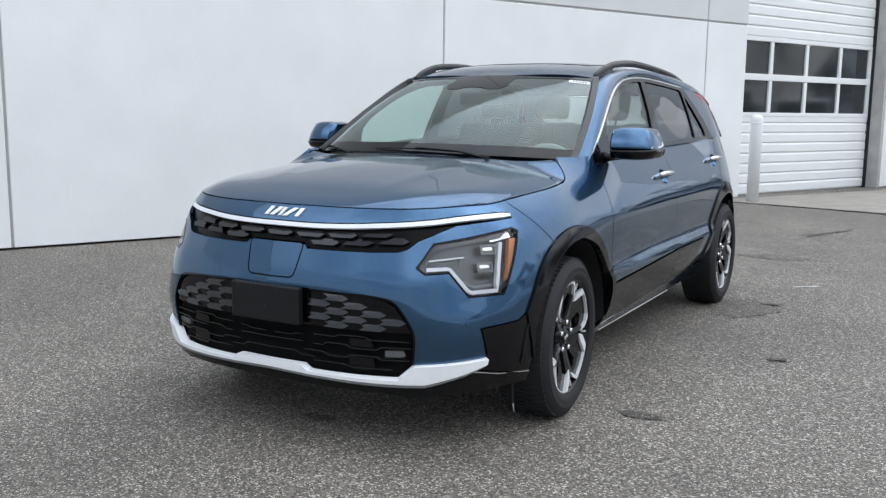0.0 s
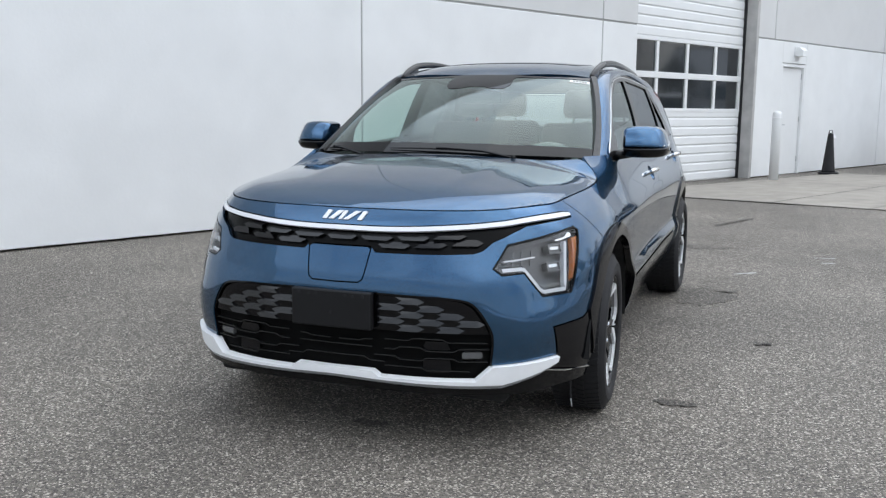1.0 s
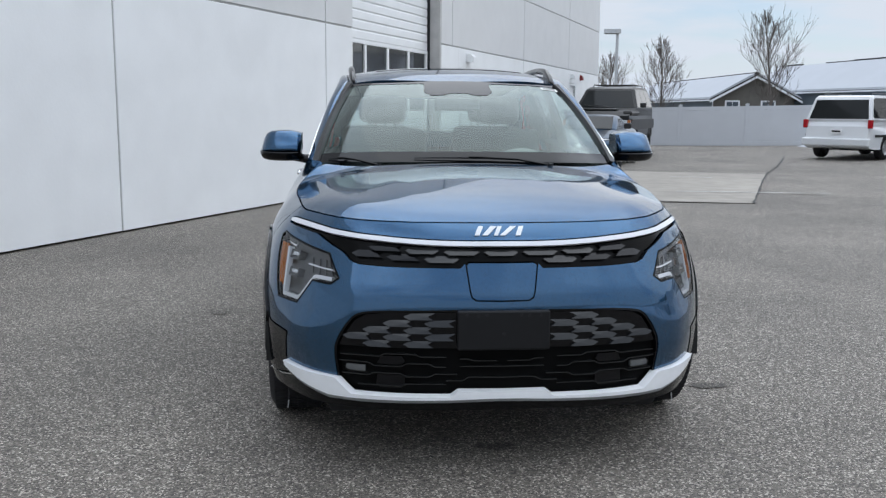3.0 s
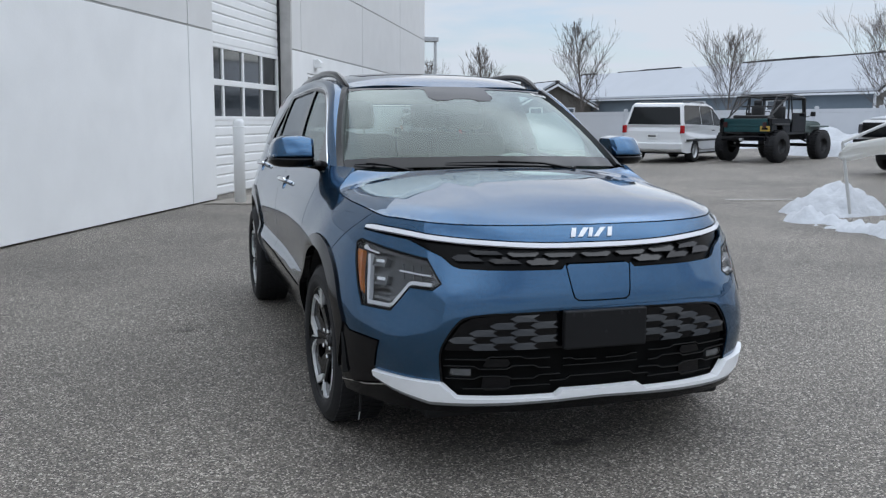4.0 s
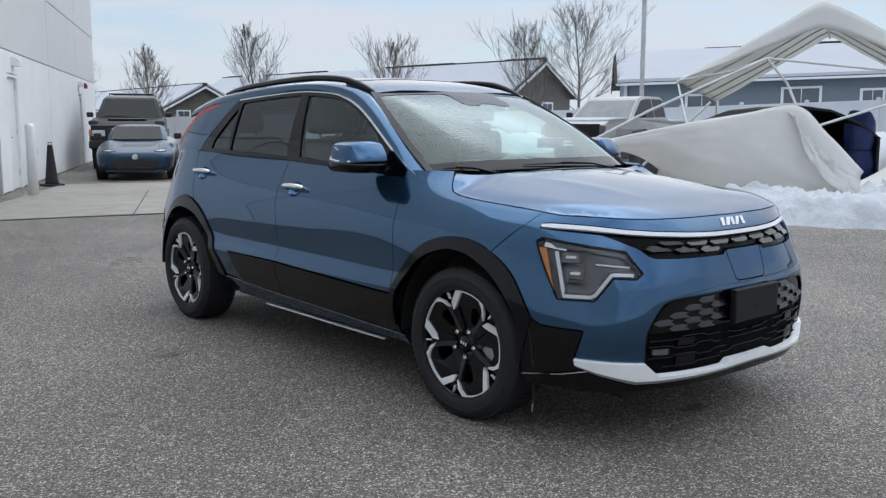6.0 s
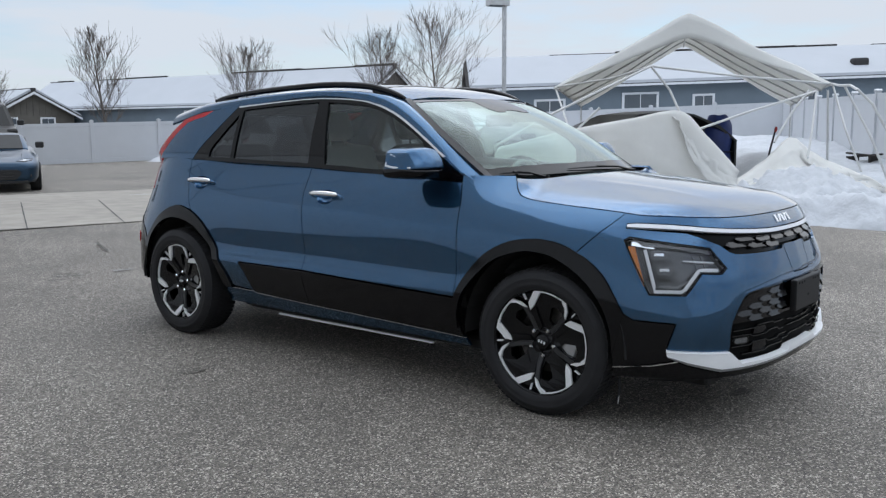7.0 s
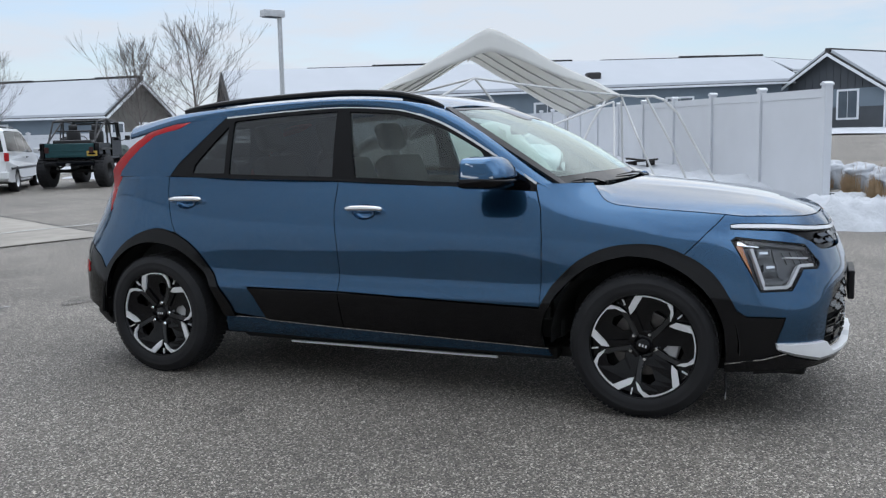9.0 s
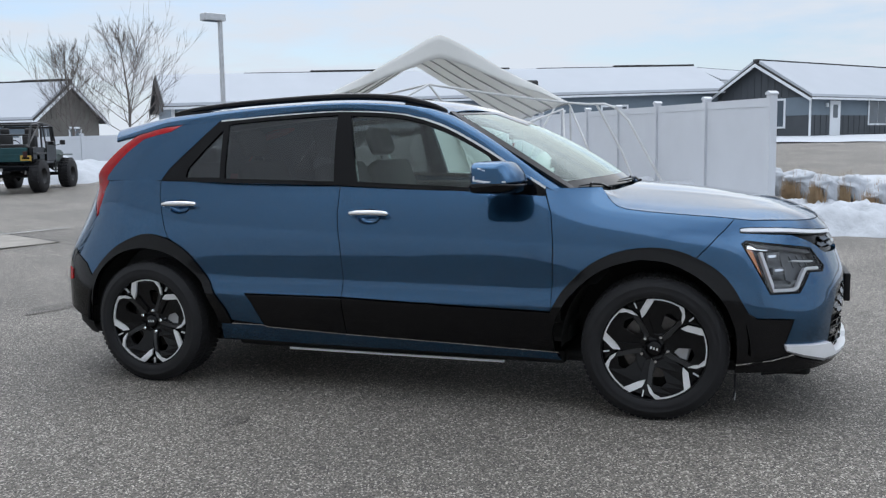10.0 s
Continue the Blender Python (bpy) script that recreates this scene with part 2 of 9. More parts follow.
bm = bmesh.new()
xs = [-400, -120, -40, -12, -6, 0, 5, 9, 12, 15, 18, 22, 27, 33, 40, 48, 56, 75, 120, 300, 900]
ys = [-600, -200, -80, -40, -20, -10, -5, 0, 5, 10, 15, 20, 28, 40, 60, 100, 300, 900]
grid = [[bm.verts.new((x, y, ground_height(x, y))) for y in ys] for x in xs]
for i in range(len(xs) - 1):
    for j in range(len(ys) - 1):
        bm.faces.new((grid[i][j], grid[i + 1][j], grid[i + 1][j + 1], grid[i][j + 1]))
tagged(link("ground", bm, ASPHALT), "grey worn asphalt yard of coarse stones", "ground", kind="structure")

bm = bmesh.new()
prism(bm, [(-0.95, 8.75), (5.08, 7.28), (8.05, 13.4), (2.75, 15.2)], -0.1, 0.012, "z")
tagged(link("pavement_apron", bm, CONCRETE), "pale stained concrete apron before the service doors", "pavement", kind="structure")

# ---- service building: a frame that runs along its long wall ----
WALL_ANGLE = math.atan2(0.9046, 0.4262)
ALONG = Matrix.Translation((-1.06, 8.65, 0)) @ Matrix.Rotation(WALL_ANGLE, 4, "Z")  # x along the wall, -y out of it
TOP = 7.6


def wall_panel(a, b, z0, z1, mat, parent, y0=0.0, y1=0.25):
    bm = bmesh.new()
    box(bm, (a, y0, z0), (b, y1, z1), ALONG, 0.008)
    return part("panel", bm, mat, parent)


building = thing("wall_service_building", Matrix(), "white painted concrete panel wall of a service building", "wall", kind="structure")
part("core", box(boxed((-30, 0.262, -0.1), (0.85, 0.5, TOP), ALONG), (4.75, 0.262, -0.1), (21.2, 0.5, TOP), ALONG), WALL_GREY, building)
part("lintel", boxed((0.9, 0.02, 4.25), (4.75, 0.5, TOP), ALONG), WALL_GREY, building)
part("end_wall", boxed((20.95, 0.51, -0.1), (21.2, 16, TOP), ALONG), WALL_GREY, building)
G = 0.012
seams = [-23.34, -18.67, -14.0, -9.335, -4.665, -0.04, 0.87]
for a, b in zip(seams, seams[1:]):
    wall_panel(a + G, b - G if b < 0.8 else b, 0.02, 2.575, WALL_PAINT, building)
    wall_panel(a + G, b - G if b < 0.8 else b, 2.60, TOP, WALL_GREY, building)
for a, b in ((4.8, 5.5), (5.5, 11.0), (11.0, 16.3), (16.3, 21.2)):
    wall_panel(a + G, b - G, 2.63, 4.14, WALL_GREY, building)
    wall_panel(a + G, b - G, 4.165, TOP, WALL_GREY, building)
for a, b in ((4.8, 5.88), (6.92, 11.0), (11.0, 16.5), (17.45, 21.2)):
    wall_panel(a + G if a in (11.0,) else a, b - G if b == 11.0 else b, 0.02, 2.605, WALL_PAINT, building)
for a, b in ((5.88, 6.92), (16.5, 17.45)):
    wall_panel(a, b, 2.2, 2.605, WALL_PAINT, building)
SEALANT = material("grey joint sealant", (0.42, 0.42, 0.41), 0.8, vary=0.2, scale=4)
for a in seams[1:-1]:
    part("sealant", boxed((a - 0.0115, 0.012, 0.02), (a + 0.0115, 0.2, TOP - 0.01), ALONG), SEALANT, building)
for a, z0 in ((5.5, 2.64), (11.0, 0.03), (16.3, 2.64)):
    part("sealant", boxed((a - 0.0115, 0.012, z0), (a + 0.0115, 0.2, TOP - 0.01), ALONG), SEALANT, building)
for a, b, z0, z1 in ((-23.3, 0.86, 2.576, 2.599), (4.8, 21.18, 2.606, 2.629), (4.8, 21.18, 4.141, 4.164)):
    part("sealant", boxed((a, 0.016, z0), (b, 0.2, z1), ALONG), SEALANT, building)
part("jamb", boxed((4.70, -0.03, 0.0), (4.795, 0.5, TOP), ALONG, 0.01), JAMB, building, "bare grey concrete jamb beside the overhead door")


def sectional_door():
    """An overhead door of ribbed steel sections with two rows of four windows."""
    d = thing("door_overhead", Matrix(), "white ribbed overhead garage door with two rows of windows, shut", "garage door", kind="structure")
    y = 0.24
    z, rows = 0.02, []
    while z < 1.2:
        rows.append((z, z + 0.155))
        z += 0.16
    z = 2.47
    while z < 4.25:
        rows.append((z, z + 0.155))
        z += 0.16
    for a, b in rows:
        bm = bmesh.new()
        prism(bm, [(y, a), (y - 0.012, a + 0.02), (y - 0.012, b - 0.03), (y, b), (y + 0.05, b), (y + 0.05, a)], 0.9, 4.69, "x", ALONG)
        part("slat", bm, DOOR_WHITE, d)
    for z0, z1 in ((1.24, 1.30), (1.80, 1.90), (2.40, 2.465)):
        part("rail", boxed((0.9, y - 0.02, z0), (4.69, y + 0.05, z1), ALONG, 0.006), DOOR_WHITE, d)
    bounds = [0.90, 0.98, 1.78, 1.86, 2.72, 2.80, 3.68, 3.76, 4.58, 4.69]
    for a, b in zip(bounds[::2], bounds[1::2]):
        for z0, z1 in ((1.302, 1.798), (1.902, 2.398)):
            part("stile", boxed((a, y - 0.018, z0), (b, y + 0.05, z1), ALONG, 0.006), DOOR_WHITE, d)
    for a, b in zip(bounds[1::2], bounds[2::2]):
        for z0, z1 in ((1.302, 1.798), (1.902, 2.398)):
            part("pane", boxed((a, y + 0.012, z0), (b, y + 0.02, z1), ALONG), DARK_GLASS, d, "dark window pane")
    part("seal", boxed((4.672, y - 0.06, 0), (4.698, y + 0.06, 4.25), ALONG), RUBBER, d, "black rubber side seal")
    return d


sectional_door()


def service_door(a, b, name, label):
    d = thing(name, Matrix(), label, "door", kind="structure")
    y = 0.06
    for lo, hi in (((a, 0.005, 0), (a + 0.06, 0.2, 2.19)), ((b - 0.06, 0.005, 0), (b, 0.2, 2.19)), ((a + 0.061, 0.005, 2.13), (b - 0.061, 0.2, 2.19))):
        part("frame", boxed(lo, hi, ALONG, 0.006), DOOR_WHITE, d)
    part("leaf", boxed((a + 0.063, y, 0.01), (b - 0.063, y + 0.05, 2.125), ALONG, 0.004), DOOR_WHITE, d)
    part("handle", tube(tube(bmesh.new(), [ALONG @ Vector((a + 0.13, y, 1.0)), ALONG @ Vector((a + 0.13, y - 0.06, 1.0)), ALONG @ Vector((a + 0.25, y - 0.06, 1.0))], 0.011), [ALONG @ Vector((a + 0.13, y + .002, 1.13)), ALONG @ Vector((a + 0.13, y - 0.02, 1.13))], 0.025), STEEL, d, "steel lever handle")
    for z in (0.25, 1.05, 1.9):
        part("hinge", boxed((b - 0.075, y - 0.018, z), (b - 0.045, y - .001, z + 0.11), ALONG, 0.004), STEEL, d)
    return d


service_door(5.88, 6.92, "door_1", "white steel service door with lever handle, shut")
service_door(16.5, 17.45, "door_2", "white steel side door far along the wall, shut")


def bollard(x, y):
    t = thing("bollard", Matrix.Translation((x, y, 0)), "white plastic-sleeved steel bollard on the concrete apron", "bollard", "bollards before the doors")
    part("sleeve", lathe(bmesh.new(), [(0, 0), (0.085, 0), (0.085, 1.20), (0.078, 1.235), (0.05, 1.262), (0, 1.27)], 28), DOOR_WHITE, t, smooth=True)
    part("collar", lathe(bmesh.new(), [(0.0855, 1.13), (0.0895, 1.135), (0.0895, 1.15), (0.0855, 1.155)], 28), DOOR_WHITE, t)
    return t


for x, y in ((-0.38, 8.93), (1.42, 12.66)):
    bollard(x, y)

cone = thing("traffic_cone", Matrix.Translation((2.45, 14.98, 0)), "tall black rubber delineator cone by the wall", "traffic cone")
part("base", boxed((-0.19, -0.19, 0), (0.19, 0.19, 0.045), None, 0.012), RUBBER, cone)
part("body", lathe(bmesh.new(), [(0, 0.045), (0.14, 0.045), (0.125, 0.08), (0.055, 0.78), (0.05, 0.82), (0.035, 0.835), (0, 0.84)], 20), RUBBER, cone, smooth=True)
part("neck", tube(bmesh.new(), [(-0.03, 0, 0.84), (-0.03, 0, 0.88), (0.03, 0, 0.88), (0.03, 0, 0.84)], 0.01), RUBBER, cone)


def wall_fixture(name, w, z, size, mat, label, category):
    t = thing(name, ALONG @ Matrix.Translation((w, 0, z)), label, category)
    sx, sy, sz = size
    bm = bmesh.new()
    prism(bm, [(0.0, -sz / 2), (-sy, -sz / 2), (-sy, sz * 0.1), (-sy * 0.55, sz / 2), (0.0, sz / 2)], -sx / 2, sx / 2, "x")
    part("housing", bm, mat, t)
    part("backplate", boxed((-sx * 0.6, -0.012, -sz * 0.6), (sx * 0.6, -0.002, sz * 0.6)), mat, t)
    return t


wall_fixture("wall_lamp", 6.5, 2.43, (0.22, 0.16, 0.17), DOOR_WHITE, "white wedge-shaped wall lamp above the service door", "wall lamp")
wall_fixture("wall_lamp", 16.7, 2.42, (0.2, 0.14, 0.14), DOOR_WHITE, "small white wall lamp above the far door", "wall lamp")
wall_fixture("alarm_strobe", 18.1, 2.42, (0.14, 0.1, 0.16), material("red plastic", (0.20, 0.012, 0.01), 0.4, vary=0.1), "red fire alarm strobe on the wall", "alarm")
wall_fixture("outlet_box", 8.45, 0.68, (0.12, 0.07, 0.17), DOOR_WHITE, "white weatherproof outlet box on the wall", "outlet box")


# ---- the car's skin: a plan outline, pulled in by a profile that changes along it ----
def catmull(points, n):
    """A smooth curve through points, n steps a span."""
    p = np.array(points, float)
    q = np.vstack([2 * p[0] - p[1], p, 2 * p[-1] - p[-2]])
    out = []
    for i in range(1, len(q) - 2):
        for k in range(n):
            t = k / n
            out.append(0.5 * (2 * q[i] + (q[i + 1] - q[i - 1]) * t + (2 * q[i - 1] - 5 * q[i] + 4 * q[i + 1] - q[i + 2]) * t**2 + (3 * q[i] - q[i - 1] - 3 * q[i + 1] + q[i + 2]) * t**3))
    out.append(p[-1])
    return np.array(out)


LEVELS = [0.18, 0.28, 0.36, 0.46, 0.52, 0.58, 0.64, 0.72, 0.80, 0.86, 0.92, 0.97, 1.02, 1.07, 1.12]
STATIONS = [  # x, y of the outline, then how far in the skin lies at each level, in millimetres
    ((0, -2.225), "60 5 0 0 0 0 5 32 62 88 148 205 330 500 700"),
    ((0.30, -2.208), "60 5 0 0 0 0 5 32 62 88 148 205 330 500 700"),
    ((0.50, -2.167), "60 8 0 0 0 2 10 42 78 102 140 200 320 480 650"),
    ((0.60, -2.130), "60 30 18 2 0 5 15 50 85 110 148 200 300 450 600"),
    ((0.69, -2.075), "60 32 20 3 5 18 30 58 88 115 155 205 300 420 580"),
    ((0.755, -2.0), "60 34 20 3 8 26 40 62 88 118 158 208 300 400 550"),
    ((0.795, -1.93), "60 34 18 3 3 12 24 48 75 105 152 202 285 380 500"),
    ((0.850, -1.81), "50 20 0 0 0 5 12 32 60 94 138 192 262 340 450"),
    ((0.885, -1.68), "50 20 0 0 0 0 8 24 52 86 136 195 265 345 440"),
    ((0.902, -1.5), "50 20 0 0 0 0 3 13 32 62 112 166 238 318 400"),
    ((0.907, -1.36), "60 30 10 0 0 0 0 7 20 46 92 142 206 280 350"),
    ((0.907, -1.12), "70 50 20 5 0 5 10 12 21 41 76 118 178 238 300"),
    ((0.907, -0.85), "130 80 40 10 0 20 18 14 13.5 33 60 88 118 151 186"),
    ((0.907, 0.0), "135 80 45 12 0 34 31 24.5 23.5 37 61 89 119 152 186"),
    ((0.907, 0.9), "135 80 45 12 0 31 28 21.5 20.5 32 53 77 102 128 155"),
    ((0.905, 1.36), "60 30 10 0 0 0 4 8 14 26 45 62 80 100 120"),
    ((0.887, 1.62), "40 15 0 0 0 5 10 15 22 35 50 65 82 102 125"),
    ((0.83, 1.86), "50 0 0 0 2 5 10 25 50 72 95 112 130 148 170"),
    ((0.715, 2.03), "80 0 0 0 0 4 10 35 75 105 138 160 188 215 245"),
    ((0.48, 2.12), "80 0 0 0 0 4 10 35 75 105 138 160 188 215 245"),
    ((0.0, 2.15), "80 0 0 0 0 4 10 35 75 105 138 160 188 215 245"),
]
rim = catmull([p for p, _ in STATIONS], 40)
rim_s = np.concatenate([[0], np.cumsum(np.hypot(*np.diff(rim, axis=0).T))])
S_END = rim_s[-1]
STEP = 0.01
s_axis = np.arange(-0.3, S_END + 0.3, STEP)
z_axis = np.arange(0.15, 1.20, STEP)
station_s = rim_s[::40]
outline = np.array([[math.copysign(1, s if s else 1) * np.interp(abs(s) if s <= S_END else 2 * S_END - s, rim_s, rim[:, 0]) * (1 if s <= S_END else -1), np.interp(abs(s) if s <= S_END else 2 * S_END - s, rim_s, rim[:, 1])] for s in s_axis])
kernel = np.exp(-0.5 * (np.arange(-9, 10) / 3.0) ** 2)
kernel /= kernel.sum()


def blur(a, axis, k=kernel):
    h = len(k) // 2
    pad = [(h, h) if i == axis else (0, 0) for i in range(a.ndim)]
    return np.apply_along_axis(lambda v: np.convolve(v, k, "valid"), axis, np.pad(a, pad, mode="edge"))


def eased_through(x, knots_at, values):
    """A curve through knots with no overshoot and no corners."""
    k, v = np.asarray(knots_at, float), np.asarray(values, float)
    h, d = np.diff(k), np.diff(v) / np.diff(k)
    m = np.zeros(len(k))
    m[0], m[-1] = d[0], d[-1]
    for i in range(1, len(k) - 1):
        if d[i - 1] * d[i] > 0:
            w1, w2 = 2 * h[i] + h[i - 1], h[i] + 2 * h[i - 1]
            m[i] = (w1 + w2) / (w1 / d[i - 1] + w2 / d[i])
    x = np.clip(x, k[0], k[-1])
    i = np.clip(np.searchsorted(k, x) - 1, 0, len(k) - 2)
    t = (x - k[i]) / h[i]
    return (2 * t**3 - 3 * t**2 + 1) * v[i] + (t**3 - 2 * t**2 + t) * h[i] * m[i] + (3 * t**2 - 2 * t**3) * v[i + 1] + (t**3 - t**2) * h[i] * m[i + 1]


inset_rows = np.array([[float(v) / 1000 for v in row.split()] for _, row in STATIONS])
at_levels = np.array([eased_through(np.where(np.abs(s_axis) > S_END, 2 * S_END - np.abs(s_axis), np.abs(s_axis)), station_s, col) for col in inset_rows.T]).T
inset = np.array([eased_through(z_axis, LEVELS, row) for row in at_levels])
wide = np.exp(-0.5 * (np.arange(-20, 21) / 7.0) ** 2)
thin = np.exp(-0.5 * (np.arange(-6, 7) / 1.6) ** 2)
soft = np.exp(-0.5 * (np.arange(-12, 13) / 4.0) ** 2)
inset = blur(inset, 0, wide / wide.sum())
upper = np.clip((z_axis - 0.80) / 0.10, 0, 1)[None, :]
inset = blur(inset, 1, thin / thin.sum()) * (1 - upper) + blur(inset, 1, soft / soft.sum()) * upper
tangent = np.gradient(outline, axis=0)
tangent /= np.linalg.norm(tangent, axis=1)[:, None]
out_dir = blur(np.stack([-tangent[:, 1] * -1, -tangent[:, 0]], axis=1), 0)
out_dir /= np.linalg.norm(out_dir, axis=1)[:, None]
skin_table = np.empty((len(s_axis), len(z_axis), 3))
skin_table[:, :, :2] = outline[:, None, :] - out_dir[:, None, :] * inset[:, :, None]
skin_table[:, :, 2] = z_axis[None, :]


def skin(s, z):
    """The point of the lower body at s along its outline (0 at the nose, mirrored for s below 0) and height z."""
    s, z = np.asarray(s, float), np.asarray(z, float)
    i, j = np.clip((np.abs(s) + 0.3) / STEP, 0, len(s_axis) - 1.001), np.clip((z - 0.15) / STEP, 0, len(z_axis) - 1.001)
    a, b = i.astype(int), j.astype(int)
    u, v = (i - a)[..., None], (j - b)[..., None]
    p = (1 - u) * ((1 - v) * skin_table[a, b] + v * skin_table[a, b + 1]) + u * ((1 - v) * skin_table[a + 1, b] + v * skin_table[a + 1, b + 1])
    p[..., 0] *= np.where(s < 0, -1, 1)
    return p


def flank(y, z):
    """The point of the side glass and pillars at y and z (the left side; x is mirrored for the right)."""
    y, z = np.asarray(y, float), np.asarray(z, float)
    t = np.clip((z - 1.07) / 0.40, -0.2, 1.2)
    rear = np.clip((y - 0.2) / 1.1, 0, 1.4)
    rear = rear * rear * (3 - 2 * np.minimum(rear, 1)) * 0.045 * (1 - 0.55 * t)
    late = np.maximum(0, y - 1.25)
    x = 0.757 - 0.352 * (z - 1.07) + 0.05 * t * (1 - t) + rear - 0.30 * late**2
    return np.stack([x, y, z], axis=-1)


def curve(points, n=6):
    return [tuple(map(float, p)) for p in catmull(points, n)]


def shrink(loop, d):
    """An outline drawn in by d on all sides (out, where d is below 0)."""
    p = [np.array(q, float) for q in loop]
    area = sum(a[0] * b[1] - b[0] * a[1] for a, b in zip(p, p[1:] + p[:1]))
    d = d if area > 0 else -d
    out = []
    for a, b, c in zip(p[-1:] + p[:-1], p, p[1:] + p[:1]):
        u, v = b - a, c - b
        u, v = u / max(np.linalg.norm(u), 1e-9), v / max(np.linalg.norm(v), 1e-9)
        n1, n2 = np.array([-u[1], u[0]]), np.array([-v[1], v[0]])
        m = n1 + n2
        k = max(m @ m / 2, 0.35)
        out.append(tuple(b + m * d / k))
    return out


def surface_normals(fn, uv):
    e = 0.012
    u, v = uv[:, 0], uv[:, 1]
    n = np.cross(fn(u + e, v) - fn(u - e, v), fn(u, v + e) - fn(u, v - e))
    n /= np.maximum(np.linalg.norm(n, axis=1), 1e-9)[:, None]
    p = fn(u, v)
    away = p - np.stack([0 * u, p[:, 1] * 0.72, 0 * u + 0.55], axis=1)
    return p, n * np.sign((n * away).sum(1) + 1e-12)[:, None]


def panel(name, loop, fn, mat, parent, holes=(), offset=0.0, depth=0.014, cell=0.05, side=1, gap=0.0022, label="", ratio=1.0):
    """A sheet with folded edges, cut to an outline (with holes) in the two coordinates of the skin that it lies on."""
    loops = [shrink(loop, gap)] + [shrink(h, -gap) for h in holes]
    flat = [Vector((*p, 0)) for lp in loops for p in lp]
    bm = bmesh.new()
    vs = [bm.verts.new(p) for p in flat]
    from_poly = tessellate([[Vector((*p, 0)) for p in lp] for lp in loops])
    for t in from_poly:
        if len(set(t)) == 3:
            try:
                bm.faces.new([vs[i] for i in t])
            except ValueError:
                pass
    lo, hi = np.min([p[:2] for p in flat], axis=0), np.max([p[:2] for p in flat], axis=0)
    for axis, c in ((0, cell * ratio), (1, cell)):
        k = math.floor(lo[axis] / c) + 1
        while k * c < hi[axis]:
            co, no = Vector((0, 0, 0)), Vector((0, 0, 0))
            co[axis], no[axis] = k * c, 1
            bmesh.ops.bisect_plane(bm, geom=bm.verts[:] + bm.edges[:] + bm.faces[:], plane_co=co, plane_no=no, dist=1e-5)
            k += 1
    bmesh.ops.delete(bm, geom=[v for v in bm.verts if not v.link_faces], context="VERTS")
    bm.verts.index_update()
    uv = np.array([v.co[:2] for v in bm.verts])
    p, n = surface_normals(fn, uv)
    if side < 0:
        p, n = p * (-1, 1, 1), n * (-1, 1, 1)
    faces = []
    for f in bm.faces:
        ids = [v.index for v in f.verts]
        a, b, c = p[ids[0]], p[ids[1]], p[ids[2]]
        faces.append(ids if np.dot(np.cross(b - a, c - a), n[ids[0]]) > 0 else ids[::-1])
    edges = {}
    for ids in faces:
        for a, b in zip(ids, ids[1:] + ids[:1]):
            edges[(a, b)] = edges.get((a, b), 0) + 1
    rim_edges = [(a, b) for a, b in edges if (b, a) not in edges]
    verts = list(p + n * offset)
    loop_n = [n[i] for ids in faces for i in ids]
    for a, b in rim_edges:
        k = len(verts)
        q = [p[a] + n[a] * offset, p[b] + n[b] * offset, p[b] + n[b] * (offset - depth), p[a] + n[a] * (offset - depth)]
        verts += q
        faces.append([k + 1, k, k + 3, k + 2])
        fnorm = np.cross(q[0] - q[1], q[3] - q[0])
        fnorm /= max(np.linalg.norm(fnorm), 1e-9)
        loop_n += [fnorm] * 4
    bm.free()
    me = bpy.data.meshes.new(name)
    me.from_pydata([tuple(v) for v in verts], [], faces)
    me.update()
    me.shade_smooth()
    if len(me.loops) == len(loop_n):
        me.normals_split_custom_set([tuple(v) for v in loop_n])
    me.materials.append(mat)
    ob = new(name, me)
    ob.parent = parent
    if label:
        ob["label"] = label
    return ob


def strip(name, a, b, mat, parent, side=1, steps=4, bulge=0.0, label="", depth=0.012):
    """A sheet stretched between two curves of points in space, with folded edges."""
    a, b = np.array(a, float), np.array(b, float)
    rows = [a + (b - a) * t for t in np.linspace(0, 1, steps + 1)]
    g = np.stack(rows, axis=1)
    if side < 0:
        g = g * (-1, 1, 1)
    du, dv = np.gradient(g, axis=0), np.gradient(g, axis=1)
    n = np.cross(du, dv)
    n /= np.maximum(np.linalg.norm(n, axis=2), 1e-9)[..., None]
    away = g - np.stack([0 * g[..., 0], g[..., 1] * 0.72, 0 * g[..., 0] + 0.55], axis=-1)
    n *= np.sign((n * away).sum(-1) + 1e-12)[..., None]
    t = np.linspace(0, 1, steps + 1)
    ease = np.clip(np.linspace(0, 1, len(g)) * 5, 0, 1)
    g = g + n * (ease[:, None] * (4 * bulge * t * (1 - t))[None, :])[..., None]
    bm = bmesh.new()
    top = [[bm.verts.new(p) for p in row] for row in g]
    low = [[bm.verts.new(p - depth * m) for p, m in zip(row, nr)] for row, nr in zip(g, n)]
    r, c = len(top), len(top[0])
    for i in range(r - 1):
        for j in range(c - 1):
            bm.faces.new((top[i][j], top[i + 1][j], top[i + 1][j + 1], top[i][j + 1]))
    for i in range(r - 1):
        for j in (0, c - 1):
            bm.faces.new((top[i][j], top[i + 1][j], low[i + 1][j], low[i][j]))
    for j in range(c - 1):
        for i in (0, r - 1):
            bm.faces.new((top[i][j], top[i][j + 1], low[i][j + 1], low[i][j]))
    bmesh.ops.delete(bm, geom=[v for v in bm.verts if not v.link_faces], context="VERTS")
    ob = link(name, bm, mat, parent, label, True)
    for e in ob.data.edges:
        e.use_edge_sharp = False
    mod = ob.modifiers.new("crisp", "EDGE_SPLIT")
    mod.split_angle = radians(50)
    return ob


